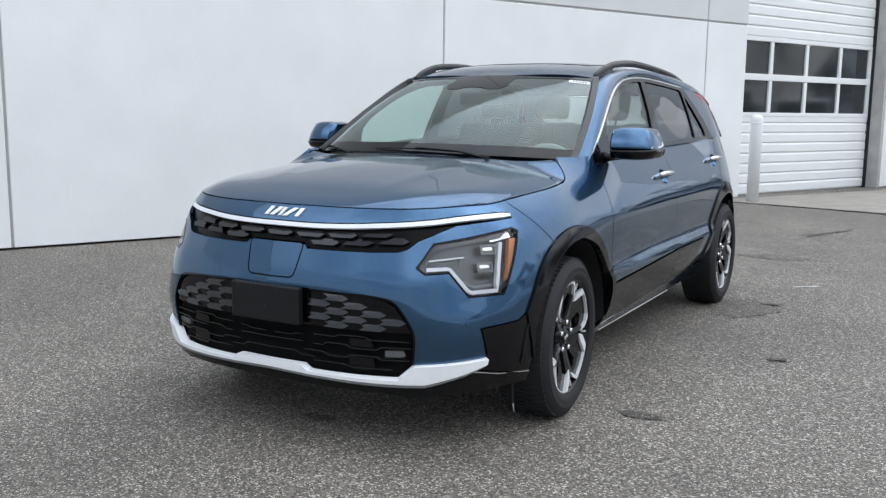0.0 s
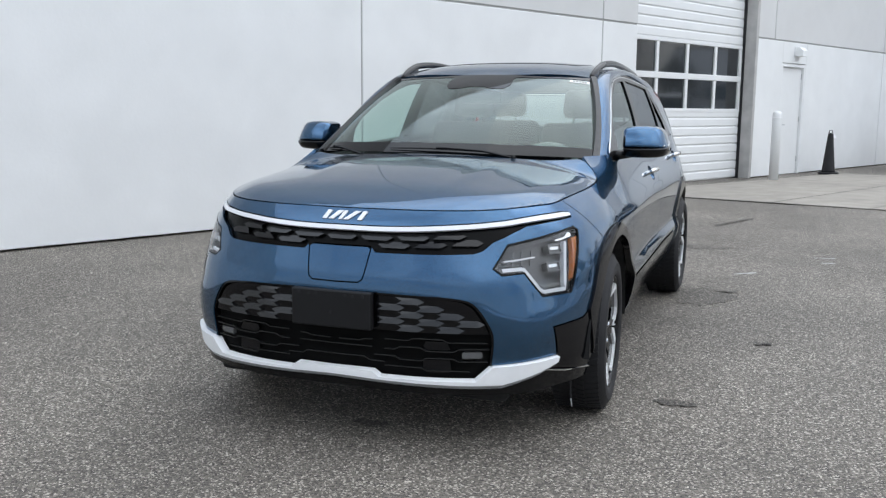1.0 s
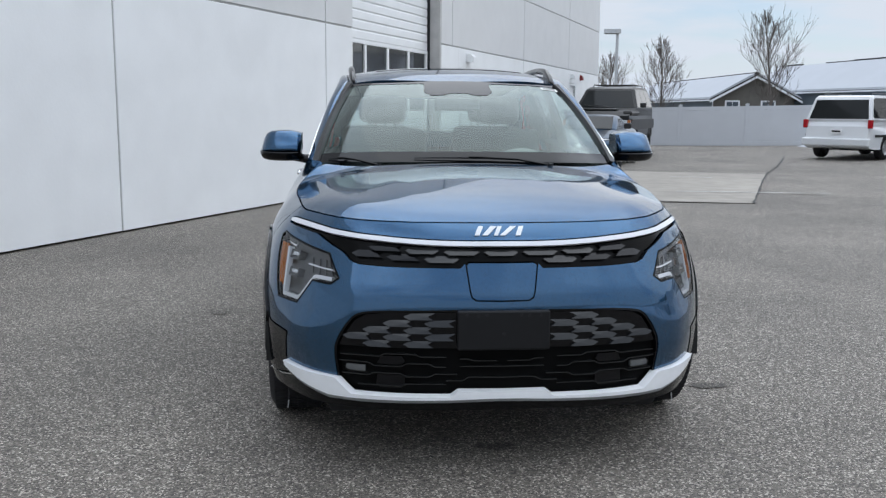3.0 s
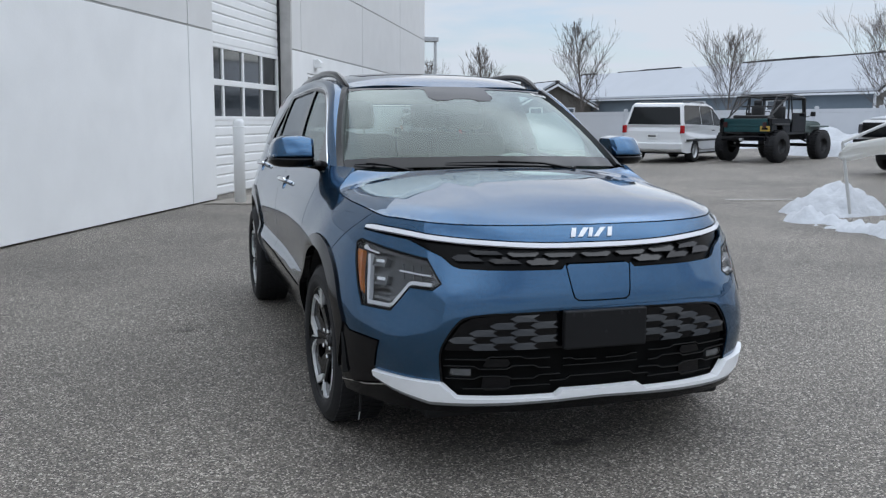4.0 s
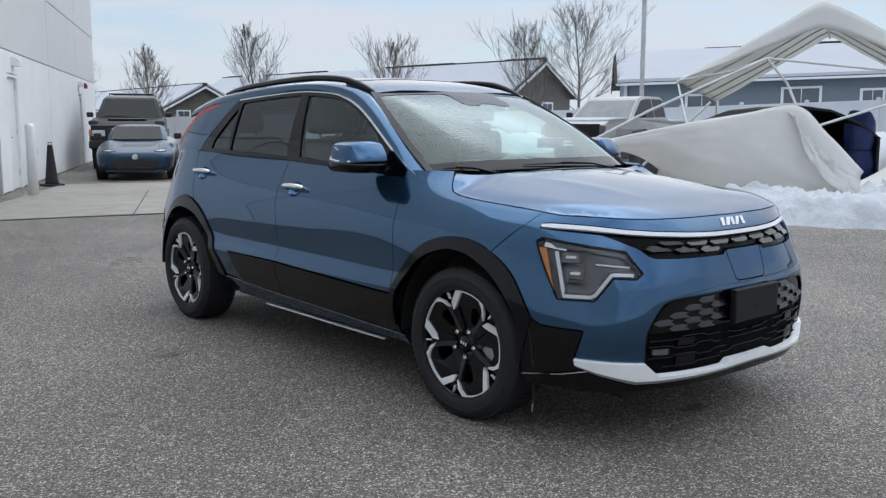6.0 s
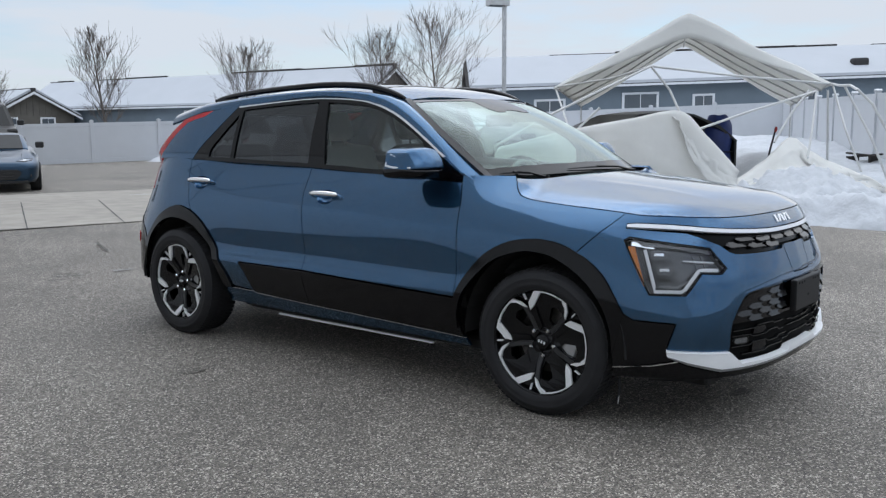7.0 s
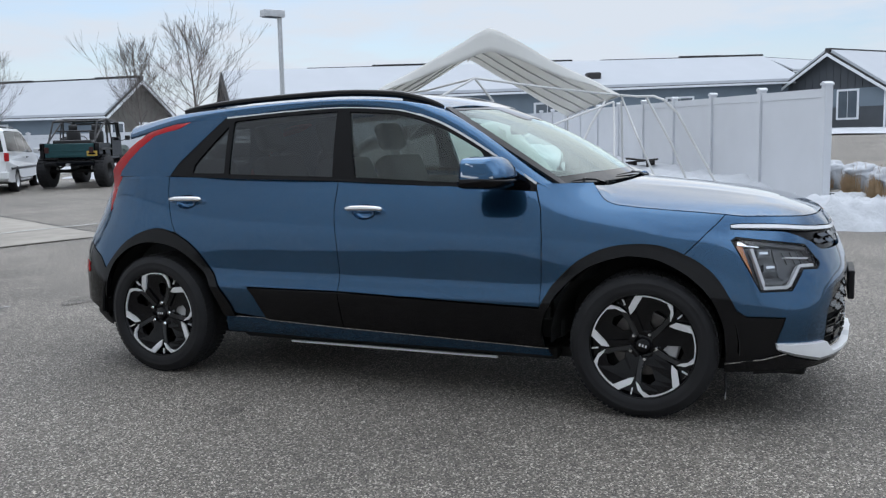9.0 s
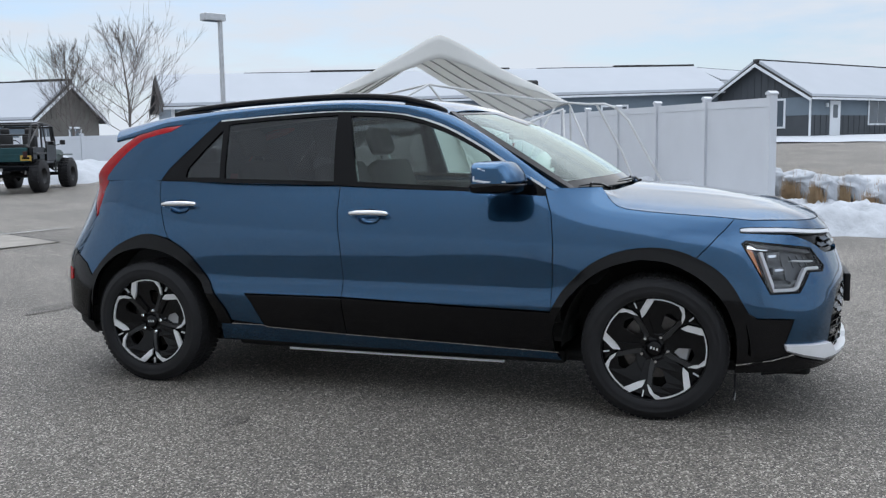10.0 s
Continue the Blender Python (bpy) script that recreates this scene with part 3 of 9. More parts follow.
def tessellate(loops):
    from mathutils.geometry import tessellate_polygon
    return tessellate_polygon(loops)


def ribbon(bm, fn, path, width, offset, thick, side=1):
    """A thin raised band along a path in skin coordinates."""
    pts = np.array(path, float)
    p, n = surface_normals(fn, pts)
    if side < 0:
        p, n = p * (-1, 1, 1), n * (-1, 1, 1)
    rings = []
    for i in range(len(p)):
        d = p[min(i + 1, len(p) - 1)] - p[max(i - 1, 0)]
        d /= max(np.linalg.norm(d), 1e-9)
        w = np.cross(n[i], d)
        w /= max(np.linalg.norm(w), 1e-9)
        hw = (width[i] if isinstance(width, (list, tuple)) else width) / 2
        c = p[i] + n[i] * offset
        rings.append([bm.verts.new(c + k) for k in (w * hw - n[i] * thick, w * hw * 0.92 + n[i] * 0.0, -w * hw * 0.92, -w * hw - n[i] * thick)])
    for a, b in zip(rings, rings[1:]):
        for k in range(3):
            bm.faces.new((a[k], a[k + 1], b[k + 1], b[k]))
    bm.faces.new(rings[0][::-1]), bm.faces.new(rings[-1])
    return bm


# ---- the car ----
def car_paint(name="blue metallic paint"):
    m = bpy.data.materials.new(name)
    m.use_nodes = True
    n, l = m.node_tree.nodes, m.node_tree.links
    # flakes that lie flat mirror sharply under the lacquer, tilted ones scatter
    b, broad, blend = n["Principled BSDF"], n.new("ShaderNodeBsdfPrincipled"), n.new("ShaderNodeMixShader")
    for k, rough in ((b, 0.075), (broad, 0.40)):
        k.inputs["Metallic"].default_value, k.inputs["Roughness"].default_value = 0.95, rough
        k.inputs["Coat Weight"].default_value, k.inputs["Coat Roughness"].default_value, k.inputs["Coat IOR"].default_value = 1.0, 0.008, 1.47
        k.inputs["Specular Tint"].default_value = (0.6, 0.62, 0.64, 1)
    blend.inputs[0].default_value = 0.34
    l.new(b.outputs[0], blend.inputs[1]), l.new(broad.outputs[0], blend.inputs[2]), l.new(blend.outputs[0], n["Material Output"].inputs["Surface"])
    co, flake, mr, mix = n.new("ShaderNodeTexCoord"), n.new("ShaderNodeTexVoronoi"), n.new("ShaderNodeSeparateColor"), n.new("ShaderNodeMix")
    flake.inputs["Scale"].default_value = 900
    mix.data_type = "RGBA"
    mix.inputs["A"].default_value, mix.inputs["B"].default_value = (0.0165, 0.065, 0.133, 1), (0.0355, 0.114, 0.224, 1)
    l.new(co.outputs["Object"], flake.inputs["Vector"]), l.new(flake.outputs["Color"], mr.inputs["Color"])
    l.new(mr.outputs["Red"], mix.inputs["Factor"]), l.new(mix.outputs["Result"], b.inputs["Base Color"]), l.new(mix.outputs["Result"], broad.inputs["Base Color"])
    return m


BLUE = car_paint()
GLOSS_BLACK = material("gloss black plastic", (0.003, 0.003, 0.004), 0.05, specular=0.28, vary=0.2, scale=30)
SATIN_BLACK = material("satin black plastic", (0.004, 0.004, 0.005), 0.10, vary=0.2, scale=25, specular=0.3)
WHEEL_BLACK = material("black wheel lacquer", (0.005, 0.005, 0.006), 0.14, vary=0.2, scale=25, specular=0.28)
VOID = material("black of the grille opening", (0.002, 0.002, 0.002), 0.7, vary=0.2, scale=25, specular=0.1)
LAMP_GREY = material("lamp reflector grey", (0.20, 0.205, 0.21), 0.25, metal=0.5, vary=0.2, scale=20)
SMOKE = material("smoke grey plastic", (0.016, 0.016, 0.018), 0.1, vary=0.15, scale=30, coat=0.4)
CELL = material("dark grey grille plastic", (0.013, 0.0135, 0.014), 0.16, vary=0.2, scale=30)
GRILLE_BLACK = material("black grille plastic with overhang shade", (0.002, 0.002, 0.002), 0.25, specular=0.1, vary=0.2, scale=30)
SILVER = material("satin silver paint", (0.88, 0.89, 0.90), 0.35, metal=0.0, vary=0.05, scale=30)
CHROME = material("chrome", (0.86, 0.87, 0.88), 0.1, metal=1.0, vary=0.05, scale=20)
MACHINED = material("machined aluminium", (0.86, 0.87, 0.88), 0.35, metal=0.35, vary=0.08, scale=60)
GUIDE = material("milky light guide", (0.62, 0.63, 0.65), 0.2, coat=0.6, vary=0.08, scale=40)
FACET_GREY = material("grey tone of a spoke facet", (0.045, 0.046, 0.048), 0.28, metal=0.5, vary=0.2, scale=25)
LIP = material("grey lower trim facet", (0.26, 0.265, 0.27), 0.35, metal=0.4, vary=0.1, scale=30)
LIGHT_BAR = material("white lamp plastic", (0.72, 0.73, 0.76), 0.2, coat=0.5, vary=0.03)
DIM_RED = material("very dark red lens", (0.045, 0.006, 0.006), 0.4, vary=0.3, scale=20)
ORANGE = material("amber reflector", (0.55, 0.17, 0.03), 0.2, coat=0.8, vary=0.3, scale=90)
RED_LENS = material("red lamp lens", (0.42, 0.008, 0.012), 0.14, specular=0.3, vary=0.25, scale=40)
SHELL = material("black underbody", (0.006, 0.006, 0.006), 0.8, vary=0.3, scale=20)
SCREEN = glass_material("windscreen glass", (0.64, 0.80, 0.75), 0.05, (0.90, 1.0, 0.97), ior=1.40, steep=3.6)
SIDE_GLASS = glass_material("side glass", (0.74, 0.86, 0.82), sheen=(0.8, 0.86, 0.86), ior=1.55)
REAR_GLASS = glass_material("rear window glass", (0.42, 0.45, 0.45), ior=1.5)
TINT_GLASS = glass_material("dark tinted glass", (0.14, 0.147, 0.15), sheen=(0.78, 0.82, 0.86), ior=1.56)
LENS = glass_material("clear lamp lens", (0.94, 0.95, 0.96), sheen=(0.75, 0.75, 0.75), ior=1.34)
FABRIC = material("grey seat fabric", (0.062, 0.064, 0.065), 0.9, vary=0.25, scale=30, bump=0.2, bump_scale=200)
TRIM_DARK = material("dark cabin plastic", (0.028, 0.03, 0.031), 0.6, vary=0.2, scale=30, bump=0.05, bump_scale=300)
TRIM_PALE = material("pale headliner", (0.32, 0.325, 0.315), 0.95, vary=0.1, scale=30)

car = thing("car", Matrix(), "blue electric crossover car with black cladding parked on asphalt", "car")

# outlines in (s, z): s runs from the nose round to the flank
HOOD_SEAM = [(0, 0.902), (0.34, 0.903), (0.5, 0.905), (0.76, 0.912), (1.0, 0.917), (1.105, 0.926)]
BAR_MID = curve([(0, 0.833), (0.15, 0.833), (0.3, 0.838), (0.5, 0.849), (0.8, 0.868), (1.0, 0.876), (1.085, 0.876)], 4)
BAR_HALF = [0.0076] * (len(BAR_MID) - 4) + [0.0074, 0.007, 0.006, 0.005]
LAMP = [(1.09, 0.819), (1.065, 0.832), (0.87, 0.808), (0.672, 0.787), (0.604, 0.704), (0.638, 0.681), (0.738, 0.685), (0.815, 0.596), (0.968, 0.597)]
MESH_EDGE = [(0, 0.608), (0.155, 0.608), (0.409, 0.603)] + curve([(0.409, 0.603), (0.496, 0.594), (0.54, 0.572), (0.587, 0.505), (0.605, 0.45), (0.60, 0.351)], 4)[1:]
UPPER_LOW = [(0.150, 0.752), (0.427, 0.754), (0.53, 0.758), (0.566, 0.768), (0.61, 0.797), (0.70, 0.826), (0.80, 0.849), (1.0, 0.861), (1.088, 0.866)]
PORT = [(0.130, 0.762), (0.1165, 0.675), (0.110, 0.652), (0.094, 0.641), (0, 0.640)]
ARCH_F = curve([(1.958, 0.49), (1.935, 0.535), (1.888, 0.608), (1.783, 0.711), (1.655, 0.777), (1.51, 0.801), (1.379, 0.788), (1.25, 0.733), (1.157, 0.656), (1.072, 0.515)], 5)
ARCH_F_IN = curve([(1.962, 0.335), (1.933, 0.455), (1.861, 0.573), (1.731, 0.688), (1.577, 0.741), (1.49, 0.744), (1.40, 0.727), (1.279, 0.663), (1.185, 0.570), (1.131, 0.45), (1.118, 0.33)], 5)
ARCH_R = curve([(4.625, 0.52), (4.578, 0.60), (4.426, 0.735), (4.232, 0.815), (4.084, 0.803), (3.945, 0.73), (3.829, 0.595), (3.773, 0.508), (3.725, 0.43), (3.70, 0.345)], 5)
ARCH_R_IN = curve([(4.60, 0.40), (4.576, 0.515), (4.512, 0.62), (4.385, 0.705), (4.231, 0.742), (4.051, 0.713), (3.916, 0.623), (3.842, 0.536), (3.795, 0.43), (3.775, 0.345)], 5)


def upper_hole():
    low = [(0.0, 0.640)] + PORT[::-1][1:] + [(0.133, 0.770)] + UPPER_LOW
    top = [(s, z + h + 0.003) for (s, z), h in zip(BAR_MID, BAR_HALF)][::-1]
    top = [p for p in top if p[0] > 0.001] + [(0.0, BAR_MID[0][1] + 0.0106)]
    return low, top


low, top = upper_hole()
hole_loop = low[1:] + top[:-1]
hole_loop = hole_loop + [(0.0, top[-1][1])] + [(-s, z) for s, z in hole_loop[::-1]] + [(0.0, 0.640)]

bumper_half = [(s, z) for s, z in HOOD_SEAM] + [(1.203, 0.851), (1.306, 0.752)] + [p for p in ARCH_F if p[0] < 1.28][:] + [(1.031, 0.492), (0.856, 0.481), (0.893, 0.366), (0.61, 0.353)] + MESH_EDGE[::-1]
bumper = panel("front_bumper", bumper_half + [(-s, z) for s, z in bumper_half[::-1] if s > 1e-6], skin, BLUE, car,
               holes=[hole_loop, LAMP, [(-s, z) for s, z in LAMP]], cell=0.037)
panel("charge_port_door", PORT + [(-s, z) for s, z in PORT[::-1][1:]] + [(-0.118, 0.7705), (0.118, 0.7705)], skin, BLUE, bumper, gap=0.003, cell=0.04)
grille_half = [(0.0, 0.7745), (0.119, 0.7745), (0.136, 0.754)] + UPPER_LOW + [p for p in [(s, z - h - 0.001) for (s, z), h in zip(BAR_MID, BAR_HALF)][::-1] if p[0] > 0.01]
# black plastic, dulled further for the shade under the bar's overhang
panel("upper_grille", grille_half + [(0, BAR_MID[0][1] - 0.0086)] + [(-s, z) for s, z in grille_half[::-1] if s > 1e-6], skin, GRILLE_BLACK, bumper, offset=-0.020, depth=0.03, cell=0.04, label="gloss black upper grille panel")
bar_loop = [(s, z + h) for (s, z), h in zip(BAR_MID, BAR_HALF)] + [(s, z - h) for (s, z), h in zip(BAR_MID, BAR_HALF)][::-1]
bar_loop = [(s, z) for s, z in bar_loop if s > 0.001]
panel("light_bar", [(0, BAR_MID[0][1] + 0.0076)] + bar_loop + [(0, BAR_MID[0][1] - 0.0076)] + [(-s, z) for s, z in bar_loop[::-1]], skin, LIGHT_BAR, bumper, offset=0.003, depth=0.015, gap=0.0, cell=0.03, label="thin white light bar across the nose")

# lower grille: near-black sheet for the opening's deep shade, raised cells above, thin blades below
open_half = MESH_EDGE + [(0.548, 0.303), (0.185, 0.298), (0.158, 0.318), (0.0, 0.319)]
open_loop = open_half + [(-s, z) for s, z in open_half[::-1] if 1e-6 < s]
panel("lower_grille", open_loop, skin, VOID, bumper, offset=-0.028, depth=0.0, gap=-0.004, cell=0.05, label="lower grille recess, its deep shade put into the colour")
rim_bm = bmesh.new()
ribbon(rim_bm, skin, curve([(-s, z) for s, z in MESH_EDGE[::-1]], 1) + MESH_EDGE[1:], 0.012, -0.004, 0.03)
part("grille_rim", rim_bm, GLOSS_BLACK, bumper)
upper_mesh = [(0, 0.604), (0.40, 0.599), (0.49, 0.588), (0.53, 0.567), (0.575, 0.505), (0.595, 0.468), (0, 0.468)]
panel("mesh_plate", upper_mesh + [(-s, z) for s, z in upper_mesh[::-1] if s > 1e-6], skin, GLOSS_BLACK, bumper, offset=-0.010, depth=0.02, cell=0.05)


def inside(p, loop):
    c = False
    for (x1, y1), (x2, y2) in zip(loop, loop[1:] + loop[:1]):
        if (y1 > p[1]) != (y2 > p[1]) and p[0] < (x2 - x1) * (p[1] - y1) / (y2 - y1) + x1:
            c = not c
    return c


def grille_cell(name, loop, mat, low, high):
    """A raised cell whose face slopes: its lower edge stands proud of its upper one."""
    pts = np.array(loop, float)
    p, n = surface_normals(skin, pts)
    t = (pts[:, 1] - pts[:, 1].min()) / max(np.ptp(pts[:, 1]), 1e-6)
    bm = bmesh.new()
    top = [bm.verts.new(q + m * (low + (high - low) * k)) for q, m, k in zip(p, n, t)]
    foot = [bm.verts.new(q - m * 0.024) for q, m in zip(p, n)]
    bm.faces.new(top)
    for i in range(len(top)):
        j = (i + 1) % len(top)
        bm.faces.new((top[i], top[j], foot[j], foot[i]))
    return part(name, bm, mat, bumper)


mesh_test = upper_mesh + [(-s, z) for s, z in upper_mesh[::-1] if s > 1e-6]
for row in range(5):
    z = 0.484 + 0.0250 * row
    for k in range(-4, 5):
        s = (k + 0.5 * (row % 2)) * 0.148
        g = 1 if s > 0 else -1
        arrow = [(s + g * 0.056, z), (s + g * 0.030, z + 0.0110), (s - g * 0.056, z + 0.0125), (s - g * 0.030, z + 0.001), (s - g * 0.049, z - 0.0110), (s + g * 0.034, z - 0.0110)]
        if abs(s) > 0.2 and all(inside(p, mesh_test) for p in shrink(arrow, 0.004)):
            grille_cell("mesh_cell", arrow, CELL, 0.001, -0.009)
for row, z in ((0, 0.8055), (1, 0.7785)):
    for k in range(-4, 5):
        s = (k + 0.5 * row) * 0.145
        if row == 1 and abs(s) < 0.17 or abs(s) > 0.52:
            continue
        up = 0.020 * (abs(s) / 0.55) ** 2
        g = 1 if s > 0 else -1
        w = 0.064
        hexa = [(s - w, z + up), (s - 0.044, z + up + 0.0125), (s + 0.044, z + up + 0.0125), (s + w, z + up), (s + 0.044, z + up - 0.0125), (s - 0.044, z + up - 0.0125)]
        if abs(s) > 0.3:
            hexa = [(s + g * w, z + up), (s + g * 0.036, z + up + 0.0125), (s - g * w, z + up + 0.0125), (s - g * 0.046, z + up), (s - g * w, z + up - 0.0125), (s + g * 0.036, z + up - 0.0125)]
        # paler colour for the few middle cells that catch light
        grille_cell("grille_cell", hexa, CELL if abs(s) < 0.3 else SATIN_BLACK, -0.001, -0.012)
blades = [
    [(0.20, 0.438), (0.29, 0.438), (0.31, 0.447), (0.42, 0.447), (0.44, 0.437), (0.585, 0.437)],
    [(0.02, 0.425), (0.10, 0.425), (0.12, 0.432), (0.15, 0.432)],
    [(0.20, 0.402), (0.24, 0.402), (0.26, 0.413), (0.34, 0.413), (0.36, 0.402), (0.46, 0.402), (0.48, 0.413), (0.59, 0.413)],
    [(0.16, 0.376), (0.24, 0.376), (0.26, 0.365), (0.34, 0.365), (0.36, 0.376), (0.46, 0.376), (0.48, 0.366), (0.585, 0.366)],
    [(0.20, 0.338), (0.34, 0.338), (0.36, 0.329), (0.52, 0.329)],
    [(0.0, 0.405), (0.15, 0.405)],
    [(0.0, 0.365), (0.12, 0.365), (0.14, 0.352), (0.2, 0.352)],
]
# thin paler ribbons stand for highlights along the black blades' edges
for path in blades:
    for sg in (1, -1):
        part("blade", ribbon(bmesh.new(), skin, [(s * sg, z) for s, z in path], 0.0042, -0.006, 0.016), CELL, bumper)
for sg in (1, -1):
    panel("flap", [(sg * 0.355, 0.44), (sg * 0.435, 0.44), (sg * 0.452, 0.41), (sg * 0.435, 0.405), (sg * 0.36, 0.405), (sg * 0.345, 0.42)][::sg], skin, SATIN_BLACK, bumper, offset=-0.014, cell=0.1)
    panel("flap", [(sg * 0.345, 0.372), (sg * 0.45, 0.372), (sg * 0.455, 0.335), (sg * 0.44, 0.318), (sg * 0.36, 0.318), (sg * 0.345, 0.34)][::sg], skin, SATIN_BLACK, bumper, offset=-0.014, cell=0.1)
    fog = panel("fog_lamp", [(sg * 0.49, 0.403), (sg * 0.565, 0.403), (sg * 0.572, 0.385), (sg * 0.56, 0.376), (sg * 0.49, 0.376)][::sg], skin, LAMP_GREY, bumper, offset=-0.012, cell=0.1, label="small rectangular fog lamp")
    panel("lens", [(sg * 0.486, 0.407), (sg * 0.569, 0.407), (sg * 0.577, 0.385), (sg * 0.563, 0.372), (sg * 0.486, 0.372)][::sg], skin, LENS, fog, offset=-0.006, depth=0.004, cell=0.1)
plate_holder = part("plate_holder", boxed((-0.163, -2.252, 0.472), (0.163, -2.222, 0.612), None, 0.006), material("matt plate plastic", (0.009, 0.009, 0.010), 0.5, specular=0.25, vary=0.2, scale=20, bump=0.03, bump_scale=300), bumper, "blank black number plate holder")
for x, z in ((-0.13, 0.597), (0.13, 0.597), (-0.09, 0.595), (-0.06, 0.597), (0.06, 0.597), (0.09, 0.595), (0.0, 0.53)):
    part("screw_hole", lathe(bmesh.new(), [(0, -2.2545), (0.006, -2.2545), (0.0062, -2.2515)], 10, "y", Matrix.Translation((x, 0, z))), RUBBER, plate_holder)

# silver skid bar
skid_top = [(0.0, 0.319), (0.157, 0.319), (0.184, 0.299), (0.54, 0.299), (0.603, 0.352), (0.893, 0.365)]
skid_low = [(0.89, 0.345), (0.80, 0.318), (0.64, 0.283), (0.178, 0.289), (0.0, 0.295)]
skid = skid_top + skid_low
panel("skid_plate", skid + [(-s, z) for s, z in skid[::-1] if s > 1e-6], skin, SILVER, bumper, offset=0.018, depth=0.035, gap=0.0, cell=0.04, label="silver lower bumper trim")
# lower facet of the silver trim, coloured a darker grey
lip = [(0.0, 0.295), (0.178, 0.289), (0.64, 0.283), (0.80, 0.318), (0.89, 0.345), (0.885, 0.336), (0.80, 0.306), (0.64, 0.269), (0.178, 0.277), (0.0, 0.283)]
panel("skid_lip", lip + [(-s, z) for s, z in lip[::-1] if s > 1e-6], skin, LIP, bumper, offset=0.013, depth=0.03, gap=0.0008, cell=0.05, label="grey lower lip of the silver trim")
# black stands in for navy paint in shade, tucked under the nose
val = [(0.0, 0.281), (0.178, 0.274), (0.64, 0.264), (0.80, 0.30), (0.86, 0.32), (1.12, 0.275), (1.12, 0.238), (0.7, 0.236), (0.0, 0.242)]
panel("valance", val + [(-s, z) for s, z in val[::-1] if s > 1e-6], skin, SATIN_BLACK, bumper, offset=0.004, cell=0.06)

for sg in (1, -1):
    part("bright_line", ribbon(bmesh.new(), skin, [(s * sg, z) for s, z in ((0.84, 0.318), (0.95, 0.297), (1.118, 0.281))], 0.005, 0.008, 0.006), CHROME, bumper)
    part("air_flap", tube(bmesh.new(), [(sg * 0.79, -1.72, 0.22), (sg * 0.792, -1.722, 0.15), (sg * 0.798, -1.715, 0.115)], [0.006, 0.0055, 0.004], 6), RUBBER, bumper)
    part("flap_tip", tube(bmesh.new(), [(sg * 0.795, -1.722, 0.135), (sg * 0.80, -1.720, 0.100)], [0.003, 0.0025], 6), STEEL, bumper)

# badge: plain bars and slashes
badge_z = 0.874
badge = new("badge")
badge.parent = bumper
badge["label"] = "white slanted badge on the nose"
for loop in ([(-0.086, -0.014), (-0.070, -0.014), (-0.057, 0.014), (-0.073, 0.014)], [(-0.062, -0.014), (-0.044, -0.014), (-0.012, 0.014), (-0.034, 0.014)], [(-0.024, -0.014), (-0.010, -0.014), (0.006, 0.014), (-0.009, 0.014)],
             [(-0.004, -0.014), (0.016, -0.014), (0.056, 0.014), (0.036, 0.014)], [(0.050, -0.014), (0.066, -0.014), (0.080, 0.014), (0.064, 0.014)]):
    panel("stroke", [(s * 1.14, badge_z + z * 1.05) for s, z in loop], skin, LIGHT_BAR, badge, offset=0.005, depth=0.006, gap=0.0, cell=0.1)


LAMP_DARK = material("smoked lamp trim", (0.095, 0.098, 0.104), 0.22, metal=0.3, vary=0.2, scale=20)


